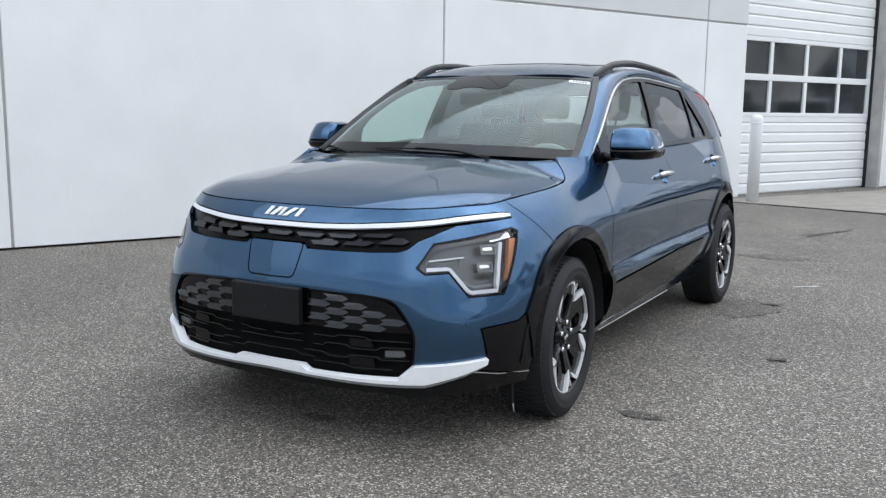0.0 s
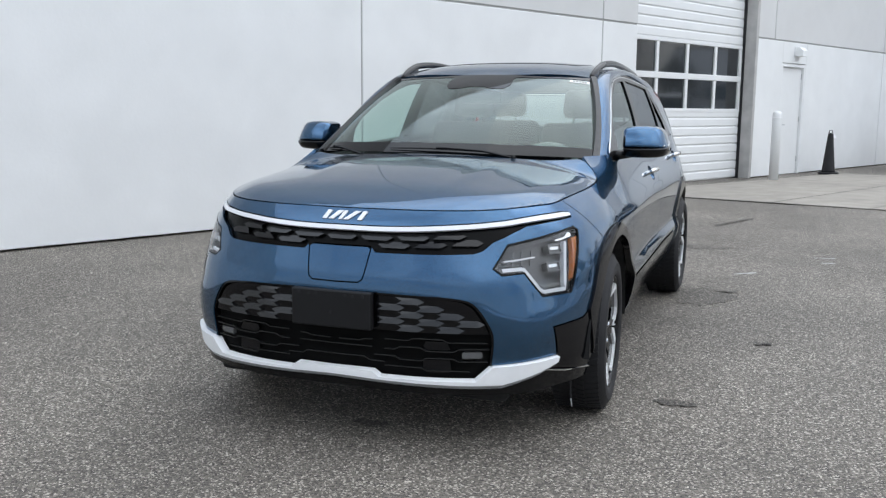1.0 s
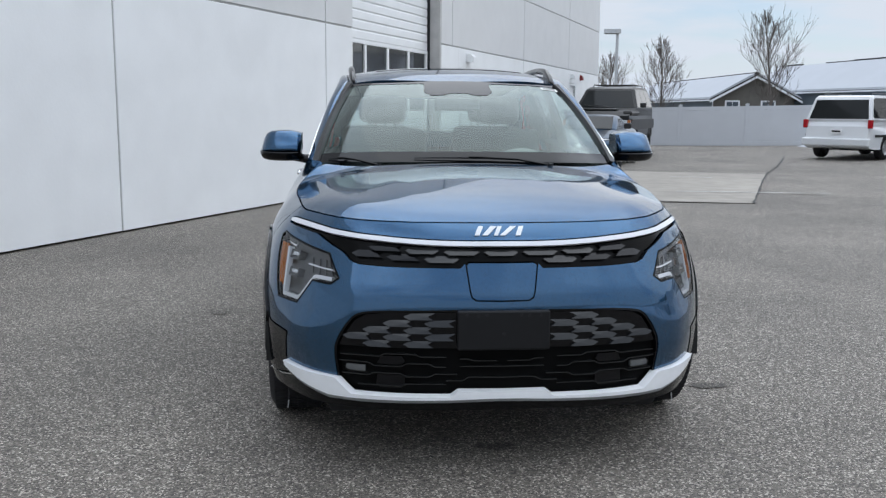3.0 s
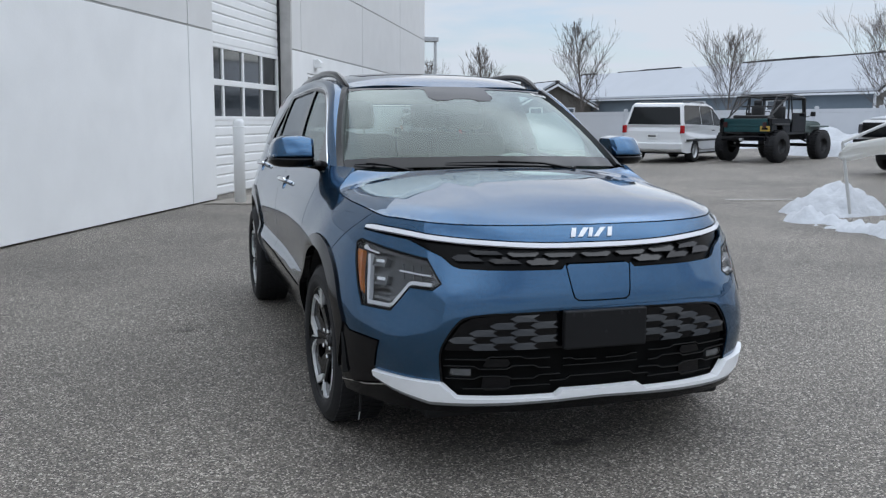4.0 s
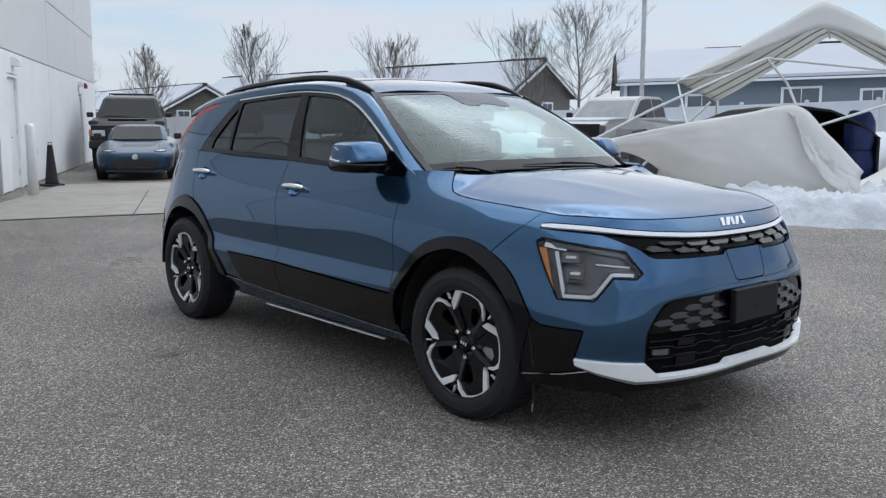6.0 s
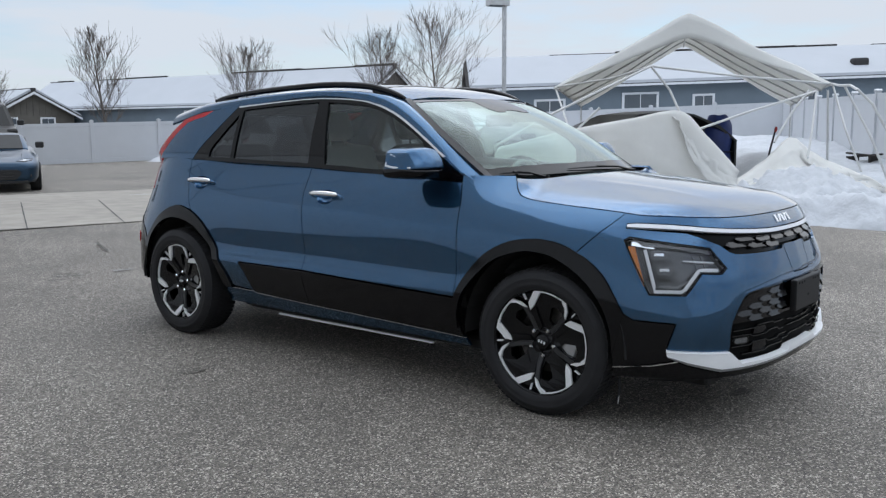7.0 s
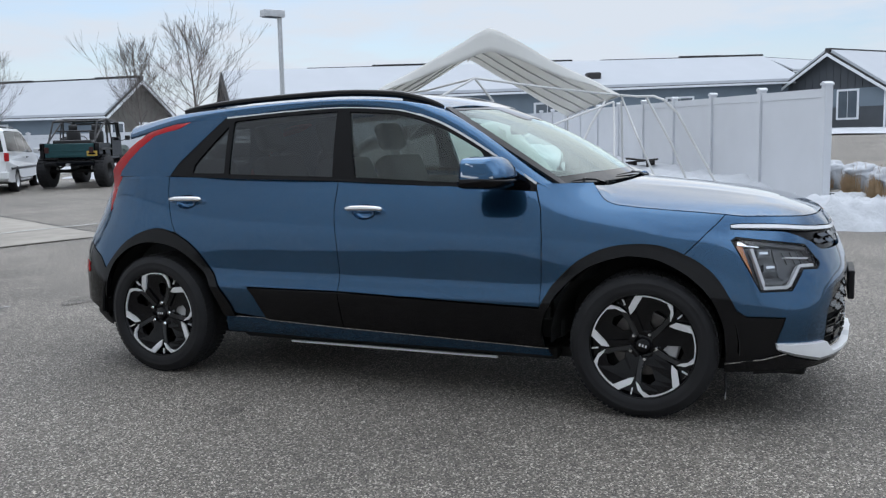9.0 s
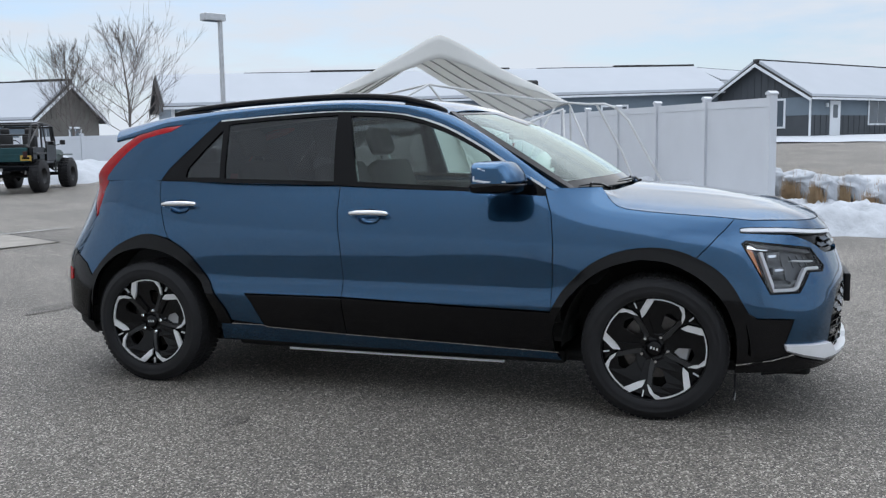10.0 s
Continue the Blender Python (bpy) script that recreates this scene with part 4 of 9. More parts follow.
def headlamp(side):
    sg = side
    lamp = thing("headlamp", Matrix(), "", "")
    lamp.parent = bumper
    lamp["label"] = "angular headlamp with white edge light and amber reflector"
    panel("housing", LAMP, skin, LAMP_DARK, lamp, offset=-0.045, depth=-0.043, side=sg, gap=0.001, cell=0.05)
    panel("bezel", LAMP, skin, GLOSS_BLACK, lamp, holes=[shrink(LAMP, 0.006)], offset=0.001, depth=0.02, side=sg, gap=0.001, cell=0.06)
    panel("lens", shrink(LAMP, 0.004), skin, LENS, lamp, offset=-0.002, depth=0.003, side=sg, gap=0, cell=0.04)
    edge = [(0.992, 0.785), (0.948, 0.635), (0.945, 0.6125), (0.835, 0.6125), (0.815, 0.622), (0.748, 0.700), (0.733, 0.702), (0.645, 0.700)]
    part("edge_light", ribbon(bmesh.new(), skin, edge, 0.015, -0.010, 0.02, sg), GUIDE, lamp, "milky L-shaped edge light")
    part("edge_light", ribbon(bmesh.new(), skin, [(0.655, 0.732), (0.72, 0.735), (0.82, 0.74)], 0.006, -0.018, 0.02, sg), GUIDE, lamp)
    part("edge_light", ribbon(bmesh.new(), skin, [(1.055, 0.813), (0.98, 0.803), (0.95, 0.80)], 0.022, -0.02, 0.02, sg), CHROME, lamp)
    panel("amber_reflector", [(1.080, 0.800), (1.036, 0.797), (0.988, 0.650), (0.988, 0.625)], skin, ORANGE, lamp, offset=-0.009, depth=0.02, side=sg, cell=0.05, label="amber side reflector")
    for s, z in ((0.93, 0.762), (0.905, 0.700)):
        box_loop = [(s - 0.033, z - 0.017), (s + 0.033, z - 0.017), (s + 0.033, z + 0.017), (s - 0.033, z + 0.017)]
        unit = panel("projector", box_loop, skin, LAMP_DARK, lamp, offset=-0.02, depth=0.03, side=sg, cell=0.1, label="chrome projector unit")
        panel("reflector", shrink([(s - 0.024, z - 0.006), (s + 0.024, z - 0.006), (s + 0.024, z + 0.012), (s - 0.024, z + 0.012)], 0.001), skin, CHROME, unit, offset=-0.0165, depth=0.004, side=sg, cell=0.1)
        panel("projector_lens", shrink(box_loop, 0.006), skin, LENS, unit, offset=-0.014, depth=0.004, side=sg, cell=0.1)
        panel("projector_frame", box_loop, skin, LAMP_GREY, unit, holes=[shrink(box_loop, 0.0045)], offset=-0.012, depth=0.008, side=sg, gap=0, cell=0.1)
    panel("baffle", [(0.86, 0.66), (0.88, 0.79), (0.70, 0.77), (0.66, 0.715), (0.76, 0.715), (0.82, 0.64)], skin, LAMP_DARK, lamp, offset=-0.036, side=sg, cell=0.08)
    panel("eyebrow", [(1.045, 0.826), (0.87, 0.803), (0.680, 0.783), (0.662, 0.762), (0.86, 0.786), (1.0, 0.80)], skin, LAMP_DARK, lamp, offset=-0.012, depth=0.012, side=sg, cell=0.08, label="smoked upper lamp trim")
    for k in range(3):
        part("reflector_rib", ribbon(bmesh.new(), skin, [(0.70 + 0.05 * k, 0.712), (0.72 + 0.05 * k, 0.765)], 0.004, -0.03, 0.006, sg), LAMP_GREY, lamp)
    part("lower_rib", ribbon(bmesh.new(), skin, [(0.93, 0.635), (0.85, 0.632), (0.80, 0.655)], 0.010, -0.024, 0.01, sg), LAMP_GREY, lamp)
    return lamp


# flank, built once a side
FENDER = [(1.105, 0.926), (1.25, 0.937), (1.383, 0.947), (1.52, 0.958), (1.62, 0.969), (1.665, 0.982), (1.69, 0.999), (1.712, 1.02), (1.728, 1.042), (1.75, 1.068), (2.012, 1.066), (2.0, 1.03), (1.968, 0.945), (1.948, 0.817), (1.95, 0.631), (1.957, 0.492)] + [p for p in ARCH_F[1:] if p[0] > 1.30] + [(1.306, 0.752), (1.203, 0.851)]
DOOR_F = [(2.002, 1.030), (2.4, 1.051), (3.09, 1.080), (3.084, 1.031), (3.074, 0.934), (3.045, 0.794), (3.033, 0.62), (3.035, 0.519), (2.442, 0.503), (1.957, 0.493), (1.95, 0.631), (1.948, 0.817), (1.968, 0.945)]
DOOR_R = [(3.09, 1.080), (3.6, 1.093), (4.157, 1.106), (4.148, 1.029), (4.113, 0.924), (4.085, 0.85), (4.06, 0.803)] + [p for p in ARCH_R if 3.70 < p[0] < 4.05] + [(3.51, 0.345), (3.545, 0.43), (3.56, 0.47), (3.594, 0.517), (3.035, 0.519), (3.033, 0.62), (3.045, 0.794), (3.074, 0.934), (3.084, 1.031)]
QUARTER = [(4.157, 1.106), (4.3, 1.118), (4.62, 1.125), (4.64, 1.04), (4.60, 0.92), (4.72, 0.80), (4.80, 0.715), (4.651, 0.644), (4.60, 0.575)] + [p for p in ARCH_R if 4.06 < p[0] < 4.6] + [(4.06, 0.803), (4.085, 0.85), (4.113, 0.924), (4.148, 1.029)]


def chrome_line():
    return curve([(-0.837, 1.066), (-0.646, 1.183), (-0.464, 1.29), (-0.307, 1.368), (-0.148, 1.421), (0.011, 1.449), (0.303, 1.464), (0.632, 1.452), (0.996, 1.427)], 5)


def handle_cup(s, z):
    return curve([(s - 0.066, z - 0.006), (s - 0.045, z - 0.034), (s, z - 0.043), (s + 0.045, z - 0.034), (s + 0.066, z - 0.006), (s + 0.048, z + 0.022), (s, z + 0.030), (s - 0.048, z + 0.022)], 4)


def door_handle(s, z, parent, side):
    q, n = surface_normals(skin, np.array([[s + k, z] for k in (-0.108, -0.097, -0.06, 0, 0.06, 0.097, 0.108)]))
    out = np.array([0.016, 0.025, 0.032, 0.034, 0.032, 0.025, 0.016])[:, None]
    grip = bmesh.new()
    tube(grip, (q + n * out) * (side, 1, 1), [0.007, 0.012, 0.014, 0.0145, 0.014, 0.012, 0.007], 14)
    h = part("handle", grip, CHROME, parent, "chrome door handle", True)
    # a pressed bowl in the door's skin behind the grip
    loop = np.array(handle_cup(s, z)[:-1])
    mid, rings, bowl = loop.mean(0), [], bmesh.new()
    for k, deep in ((1.05, 0.001), (0.98, 0.006), (0.86, 0.019), (0.66, 0.030), (0.35, 0.036), (0.08, 0.037)):
        p, m = surface_normals(skin, mid + (loop - mid) * k)
        rings.append([bowl.verts.new((a - b * deep) * (side, 1, 1)) for a, b in zip(p, m)])
    for a, b in zip(rings, rings[1:]):
        for i in range(len(a)):
            j = (i + 1) % len(a)
            bowl.faces.new((a[i], a[j], b[j], b[i]))
    bowl.faces.new(rings[-1])
    part("cup", bowl, BLUE, h, smooth=True)
    for k in (-0.092, 0.092):
        p, n = surface_normals(skin, np.array([[s + k, z]]))
        p, n = p[0] * (side, 1, 1), n[0] * (side, 1, 1)
        part("mount", tube(bmesh.new(), [p - n * 0.01, p + n * 0.022], 0.013), CHROME, h)
    return h


def ruled(a, b):
    """Fit two lists of points to one length."""
    n = 24
    def even(p):
        p = np.array(p, float)
        d = np.concatenate([[0], np.cumsum(np.linalg.norm(np.diff(p, axis=0), axis=1))])
        return np.stack([np.interp(np.linspace(0, d[-1], n), d, p[:, k]) for k in range(p.shape[1])], axis=1)
    return even(a), even(b)


ROOF_EDGE = curve([(0.715, -0.955, 1.052), (0.677, -0.79, 1.155), (0.640, -0.62, 1.258), (0.602, -0.455, 1.353), (0.566, -0.30, 1.438), (0.572, -0.14, 1.475), (0.582, 0.02, 1.494), (0.588, 0.30, 1.508), (0.585, 0.7, 1.499), (0.578, 1.0, 1.484), (0.565, 1.25, 1.464), (0.548, 1.5, 1.435), (0.52, 1.72, 1.40)], 4)


def flank_parts(side):
    panel("fender", FENDER, skin, BLUE, car, side=side, cell=0.04)
    for loop, window, hs, hz in ((DOOR_F, "front", 2.893, 0.931), (DOOR_R, "rear", 4.005, 0.973)):
        door = panel("door", loop, skin, BLUE, car, holes=[handle_cup(hs, hz)[:-1]], side=side, cell=0.04, gap=0.0022)
        door_handle(hs, hz, door, side)
        if window == "front":
            panel("cladding", [(1.957, 0.489), (2.442, 0.499), (3.035, 0.515), (3.033, 0.318), (2.466, 0.303), (1.945, 0.288)], skin, SATIN_BLACK, door, offset=0.004, side=side, cell=0.04, label="black lower door cladding")
        else:
            panel("cladding", [(3.035, 0.515), (3.594, 0.513), (3.556, 0.466), (3.542, 0.43), (3.506, 0.345), (3.49, 0.336), (3.033, 0.318)], skin, SATIN_BLACK, door, offset=0.004, side=side, cell=0.04, label="black lower door cladding")
    panel("rear_quarter", QUARTER, skin, BLUE, car, side=side, cell=0.04)
    for outer, inner, name in ((ARCH_F, ARCH_F_IN, "wheel_arch"), (ARCH_R, ARCH_R_IN, "wheel_arch")):
        panel(name, outer + inner[::-1], skin, SATIN_BLACK, car, offset=0.010, depth=0.035, side=side, cell=0.04, gap=0.001, label="black wheel arch cladding")
    corner = [(1.072, 0.515), (1.031, 0.491), (0.858, 0.480), (0.895, 0.367), (0.885, 0.334), (0.86, 0.32), (1.118, 0.275), (1.118, 0.33), (1.131, 0.45), (1.15, 0.50)]
    panel("bumper_cladding", corner, skin, SATIN_BLACK, bumper, offset=0.003, depth=0.03, side=side, cell=0.04, label="black bumper corner cladding")
    sill = panel("sill", [(1.945, 0.284), (2.466, 0.299), (3.033, 0.314), (3.492, 0.332), (3.51, 0.341), (3.70, 0.341), (3.775, 0.341), (3.79, 0.245), (3.09, 0.238), (1.92, 0.238)], skin, BLUE, car, offset=-0.004, side=side, cell=0.05)
    part("bright_line", ribbon(bmesh.new(), skin, [(1.93, 0.285), (2.466, 0.3005), (3.033, 0.316), (3.49, 0.3345), (3.515, 0.344), (3.72, 0.345)], 0.005, 0.003, 0.006, side), CHROME, sill)
    # glass house
    ch = chrome_line()
    frame_loop = ch + [(1.0, 1.431), (1.145, 1.284), (1.265, 1.167), (1.307, 1.109), (0.932, 1.098), (0.252, 1.081), (-0.365, 1.053), (-0.739, 1.032), (-0.845, 1.03)]
    glass_f = [(0.148, 1.098), (0.228, 1.438)] + [(y, z - 0.024) for y, z in ch if -0.56 < y < 0.2][::-1] + [(-0.585, 1.165), (-0.57, 1.065)]
    glass_r = [(0.285, 1.10), (0.306, 1.442)][::1] + [(y, z - 0.024) for y, z in ch if 0.32 < y < 0.93] + [(0.942, 1.402), (0.918, 1.118)]
    glass_q = [(0.950, 1.122), (0.972, 1.376), (1.04, 1.30), (1.113, 1.214), (1.15, 1.168), (1.155, 1.125)]
    frame = panel("window_frame", frame_loop, flank, GLOSS_BLACK, car, holes=[glass_f, glass_r, glass_q], side=side, cell=0.06, depth=0.03, gap=0.001)
    for loop, m in ((glass_f, SIDE_GLASS), (glass_r, TINT_GLASS), (glass_q, TINT_GLASS)):
        g = panel("side_window", loop, flank, m, frame, offset=-0.008, depth=0.003, side=side, gap=0, cell=0.08)
        g.visible_shadow = False
    part("chrome_trim", ribbon(bmesh.new(), flank, ch, 0.012, 0.001, 0.008, side), CHROME, frame, "bright chrome window trim")
    part("belt_trim", ribbon(bmesh.new(), flank, [(-0.83, 1.034), (-0.365, 1.055), (0.252, 1.083), (0.932, 1.10), (1.29, 1.112)], 0.014, 0.006, 0.012, side), GLOSS_BLACK, frame)
    # pillar and cantrail, between the window trim and the edge of windscreen and roof
    top3 = flank(*np.array(ch).T) + np.array([0.0, 0, 0.0])
    extra = [flank(np.array([y]), np.array([z]))[0] for y, z in ((1.243, 1.412), (1.36, 1.404), (1.52, 1.362), (1.68, 1.33))]
    lower = np.vstack([flank(np.array([-0.90]), np.array([1.045])), top3, np.array(extra)])
    a, b = ruled(lower, ROOF_EDGE)
    strip("pillar", a, b, BLUE, car, side, 6, 0.026)
    # rear pillar and tail lamp
    c_loop = [(1.309, 1.107), (1.267, 1.169), (1.147, 1.286), (1.0, 1.432), (1.243, 1.410), (1.31, 1.374), (1.40, 1.357), (1.477, 1.337), (1.57, 1.268), (1.64, 1.198), (1.685, 1.137), (1.69, 1.107)]
    panel("rear_pillar", c_loop, flank, BLUE, car, side=side, cell=0.04)
    inner = [flank(np.array([y]), np.array([z]))[0] for y, z in ((1.243, 1.409), (1.31, 1.373), (1.477, 1.335), (1.57, 1.266), (1.64, 1.196))] + [skin(np.array([s]), np.array([z]))[0] for s, z in ((4.585, 1.06), (4.59, 0.99), (4.612, 0.918))]
    outer = [flank(np.array([y]), np.array([z]))[0] + np.array([-0.008, 0, 0]) for y, z in ((1.26, 1.411), (1.38, 1.402), (1.53, 1.362), (1.64, 1.29), (1.72, 1.215), (1.78, 1.15))] + [skin(np.array([s]), np.array([z]))[0] for s, z in ((4.705, 1.06), (4.69, 0.99), (4.625, 0.905))]
    a, b = ruled(inner, outer)
    strip("tail_lamp", a, b, RED_LENS, car, side, 3, 0.004, "red boomerang tail lamp", 0.020)
    rear = [(4.60, 0.572), (4.651, 0.642), (4.80, 0.713), (S_END, 0.713), (S_END, 0.42), (4.95, 0.40), (4.75, 0.35), (4.62, 0.31), (4.612, 0.40)]
    panel("rear_bumper", rear, skin, SATIN_BLACK, car, side=side, offset=0.003, cell=0.06, gap=0.001)
    panel("rear_reflector", [(4.80, 0.60), (4.86, 0.61), (4.86, 0.53), (4.80, 0.54)], skin, RED_LENS, car, side=side, offset=0.008, cell=0.1, label="red rear reflector")
    panel("tailgate", [(4.70, 0.82), (4.805, 0.716), (S_END, 0.716), (S_END, 1.14), (4.72, 1.14), (4.70, 1.0), (4.625, 0.90)], skin, BLUE, car, side=side, cell=0.06, gap=0.0)


for side in (1, -1):
    headlamp(side)
    flank_parts(side)


# hood: a crowned sheet over plan coordinates
hood_c = catmull([(-2.20, 0.80), (-2.165, 0.838), (-2.075, 0.904), (-1.97, 0.949), (-1.83, 0.986), (-1.55, 1.030), (-1.23, 1.062), (-1.0, 1.075)], 12)
hood_e = catmull([(-2.20, 0.83), (-2.05, 0.885), (-1.92, 0.915), (-1.70, 0.928), (-1.42, 0.948), (-1.22, 0.972), (-1.15, 0.995), (-1.08, 1.045), (-0.98, 1.062)], 12)


def eased(c):
    """The same line on even steps, its bends eased over some centimetres."""
    y = np.linspace(-2.30, -0.90, 561)
    z = np.interp(y, c[:, 0], c[:, 1])
    z = np.where(y < c[0, 0], c[0, 1] + (y - c[0, 0]) * (c[1, 1] - c[0, 1]) / (c[1, 0] - c[0, 0]), z)
    k = np.exp(-(np.arange(-48, 49) * 0.0025 / 0.04) ** 2)
    z[48:-48] = np.convolve(z, k / k.sum(), "valid")
    return np.stack([y, z], axis=1)


hood_c, hood_e = eased(hood_c), eased(hood_e)


def hood_surface(x, y):
    x, y = np.asarray(x, float), np.asarray(y, float)
    zc, ze = np.interp(y, hood_c[:, 0], hood_c[:, 1]), np.interp(y, hood_e[:, 0], hood_e[:, 1])
    r = np.clip(np.abs(x) / 0.74, 0, 1.05)
    ze = np.minimum(ze + 0.018 * np.clip((-1.02 - y) / 0.25, 0, 1), zc)
    return np.stack([x, y, ze + (zc - ze) * (1 - r**2.2)], axis=-1)


seam_line = np.array(HOOD_SEAM + [p for p in FENDER if 1.2 < p[0] < 1.73 and p[1] > 0.93])
seam_run = np.concatenate([np.linspace(a, b, 1 + int((b - a) / 0.02), endpoint=False) for a, b in zip(seam_line[:, 0], seam_line[1:, 0])] + [seam_line[-1:, 0]])
dense_seam = skin(seam_run, np.interp(seam_run, seam_line[:, 0], seam_line[:, 1]))
half = [tuple(p[:2]) for p in dense_seam[::2]] + [(0.66, -1.08), (0.5, -1.135), (0.25, -1.185), (0.0, -1.2)]


ROLL = 0.13


def hood_fit(x, y):
    """A crowned top that rolls over to meet the seam all round its front and sides."""
    x, y = np.asarray(x, float), np.asarray(y, float)
    flat_x, flat_y = np.abs(x).ravel(), y.ravel()
    d2 = (flat_x[:, None] - dense_seam[:, 0]) ** 2 + (flat_y[:, None] - dense_seam[:, 1]) ** 2
    near = np.exp(-(d2 - d2.min(1, keepdims=True)) / 0.0002)
    drop = hood_surface(dense_seam[:, 0], dense_seam[:, 1])[:, 2] - dense_seam[:, 2]
    drop = (near * drop).sum(1) / near.sum(1)
    fall = np.clip(1 - np.sqrt(d2.min(1)) / ROLL, 0, 1) ** 2
    z = hood_surface(flat_x, flat_y)[:, 2] - drop * fall
    crease = 0.003 * np.exp(-((flat_x - 0.40 - 0.12 * (flat_y + 1.1)) / 0.045) ** 2) * np.clip((-1.22 - flat_y) / 0.25, 0, 1) * np.clip((flat_y + 1.95) / 0.3, 0, 1)
    return np.stack([x, y, (z + crease).reshape(x.shape)], axis=-1)


panel("hood", half + [(-x, y) for x, y in half[::-1] if x > 1e-6], hood_fit, BLUE, car, cell=0.03, depth=0.018, gap=0.003)
part("cowl", prism(bmesh.new(), [(-0.70, -1.10), (-0.4, -1.2), (0, -1.23), (0.4, -1.2), (0.70, -1.10), (0.70, -0.9), (-0.70, -0.9)], 0.99, 1.022, "z"), SATIN_BLACK, car)

# windscreen and roof
WS_BASE = curve([(-0.715, -0.957, 1.05), (-0.55, -1.055, 1.058), (-0.3, -1.125, 1.064), (0, -1.15, 1.066), (0.3, -1.125, 1.064), (0.55, -1.055, 1.058), (0.715, -0.957, 1.05)], 6)
WS_TOP = curve([(-0.563, -0.302, 1.437), (-0.43, -0.35, 1.446), (-0.22, -0.39, 1.452), (0, -0.405, 1.455), (0.22, -0.39, 1.452), (0.43, -0.35, 1.446), (0.563, -0.302, 1.437)], 6)
ws_b, ws_t = np.array(WS_BASE), np.array(WS_TOP)
knots = np.linspace(-1, 1, len(ws_b))


def screen(u, v):
    """u from -1 to 1 across, v from 0 at the foot to 1 at the top."""
    u, v = np.asarray(u, float), np.asarray(v, float)
    b = np.stack([np.interp(u, knots, ws_b[:, k]) for k in range(3)], axis=-1)
    t = np.stack([np.interp(u, knots, ws_t[:, k]) for k in range(3)], axis=-1)
    p = b + (t - b) * v[..., None]
    lift = 0.035 * 4 * v * (1 - v) * (1 - 0.8 * np.abs(u) ** 6)
    p[..., 0] += u * 0.014 * 4 * v * (1 - v)
    p[..., 2] += lift * 0.85
    p[..., 1] -= lift * 0.5
    return p


windscreen = panel("windscreen", [(-1, 0), (1, 0), (1, 1), (-1, 1)], screen, SCREEN, car, gap=0, cell=0.1, depth=0.004)
windscreen.visible_shadow = False
panel("screen_border", [(-1, 0), (1, 0), (1, 1), (-1, 1)], screen, GLOSS_BLACK, windscreen, holes=[[(-0.965, 0.09), (-0.98, 0.12), (-0.972, 0.93), (-0.94, 0.955), (-0.27, 0.955), (-0.25, 0.93), (-0.245, 0.80), (-0.20, 0.745), (-0.11, 0.745), (-0.06, 0.775), (0.06, 0.775), (0.11, 0.745), (0.20, 0.745), (0.245, 0.80), (0.25, 0.93), (0.27, 0.955), (0.94, 0.955), (0.972, 0.93), (0.98, 0.12), (0.965, 0.09)]], offset=0.0015, depth=0.002, gap=0, cell=0.1, label="black printed windscreen border")
for sg in (1, -1):
    part("moulding", ribbon(bmesh.new(), screen, [(sg * 0.998, v) for v in np.linspace(0.0, 1.0, 12)], 0.034, 0.014, 0.024), BLACK_PLASTIC, windscreen, "black windscreen edge moulding")
panel("stock_label", [(0.70, 0.935), (0.94, 0.935), (0.94, 0.895), (0.70, 0.895)][::-1], screen, material("white paper", (0.8, 0.82, 0.8), 0.6, vary=0.05), windscreen, offset=0.002, depth=0.001, gap=0, cell=0.2, label="white paper stock sticker")
for k in range(5):
    u = 0.735 + 0.036 * k
    panel("printed_bar", [(u, 0.906), (u + 0.022, 0.906), (u + 0.022, 0.923), (u, 0.923)], screen, BLACK_PLASTIC, windscreen, offset=0.0035, depth=0.001, gap=0, cell=0.2)

edge_arr = np.array([p for p in ROOF_EDGE if p[1] > -0.31])
crown = catmull([(-0.41, 1.452), (-0.30, 1.490), (-0.16, 1.517), (0.1, 1.545), (0.45, 1.556), (0.9, 1.538), (1.3, 1.493), (1.6, 1.448), (1.80, 1.412)], 8)


def roof_surface(u, y):
    """u from -1 to 1 across the roof; its front edge bows forward."""
    u, y = np.asarray(u, float), np.asarray(y, float)
    k = np.clip((y + 0.30) / 0.5, 0, 1)
    yy = y - 0.105 * (1 - u**2) * (1 - k) + 0.10 * (1 - u**2) * np.clip((y - 1.2) / 0.5, 0, 1)
    xe, ze = np.interp(y, edge_arr[:, 1], edge_arr[:, 0]), np.interp(y, edge_arr[:, 1], edge_arr[:, 2])
    zc = np.interp(yy, crown[:, 0], crown[:, 1])
    return np.stack([u * xe, yy, ze + (zc - ze) * (1 - np.abs(u) ** 2.6)], axis=-1)


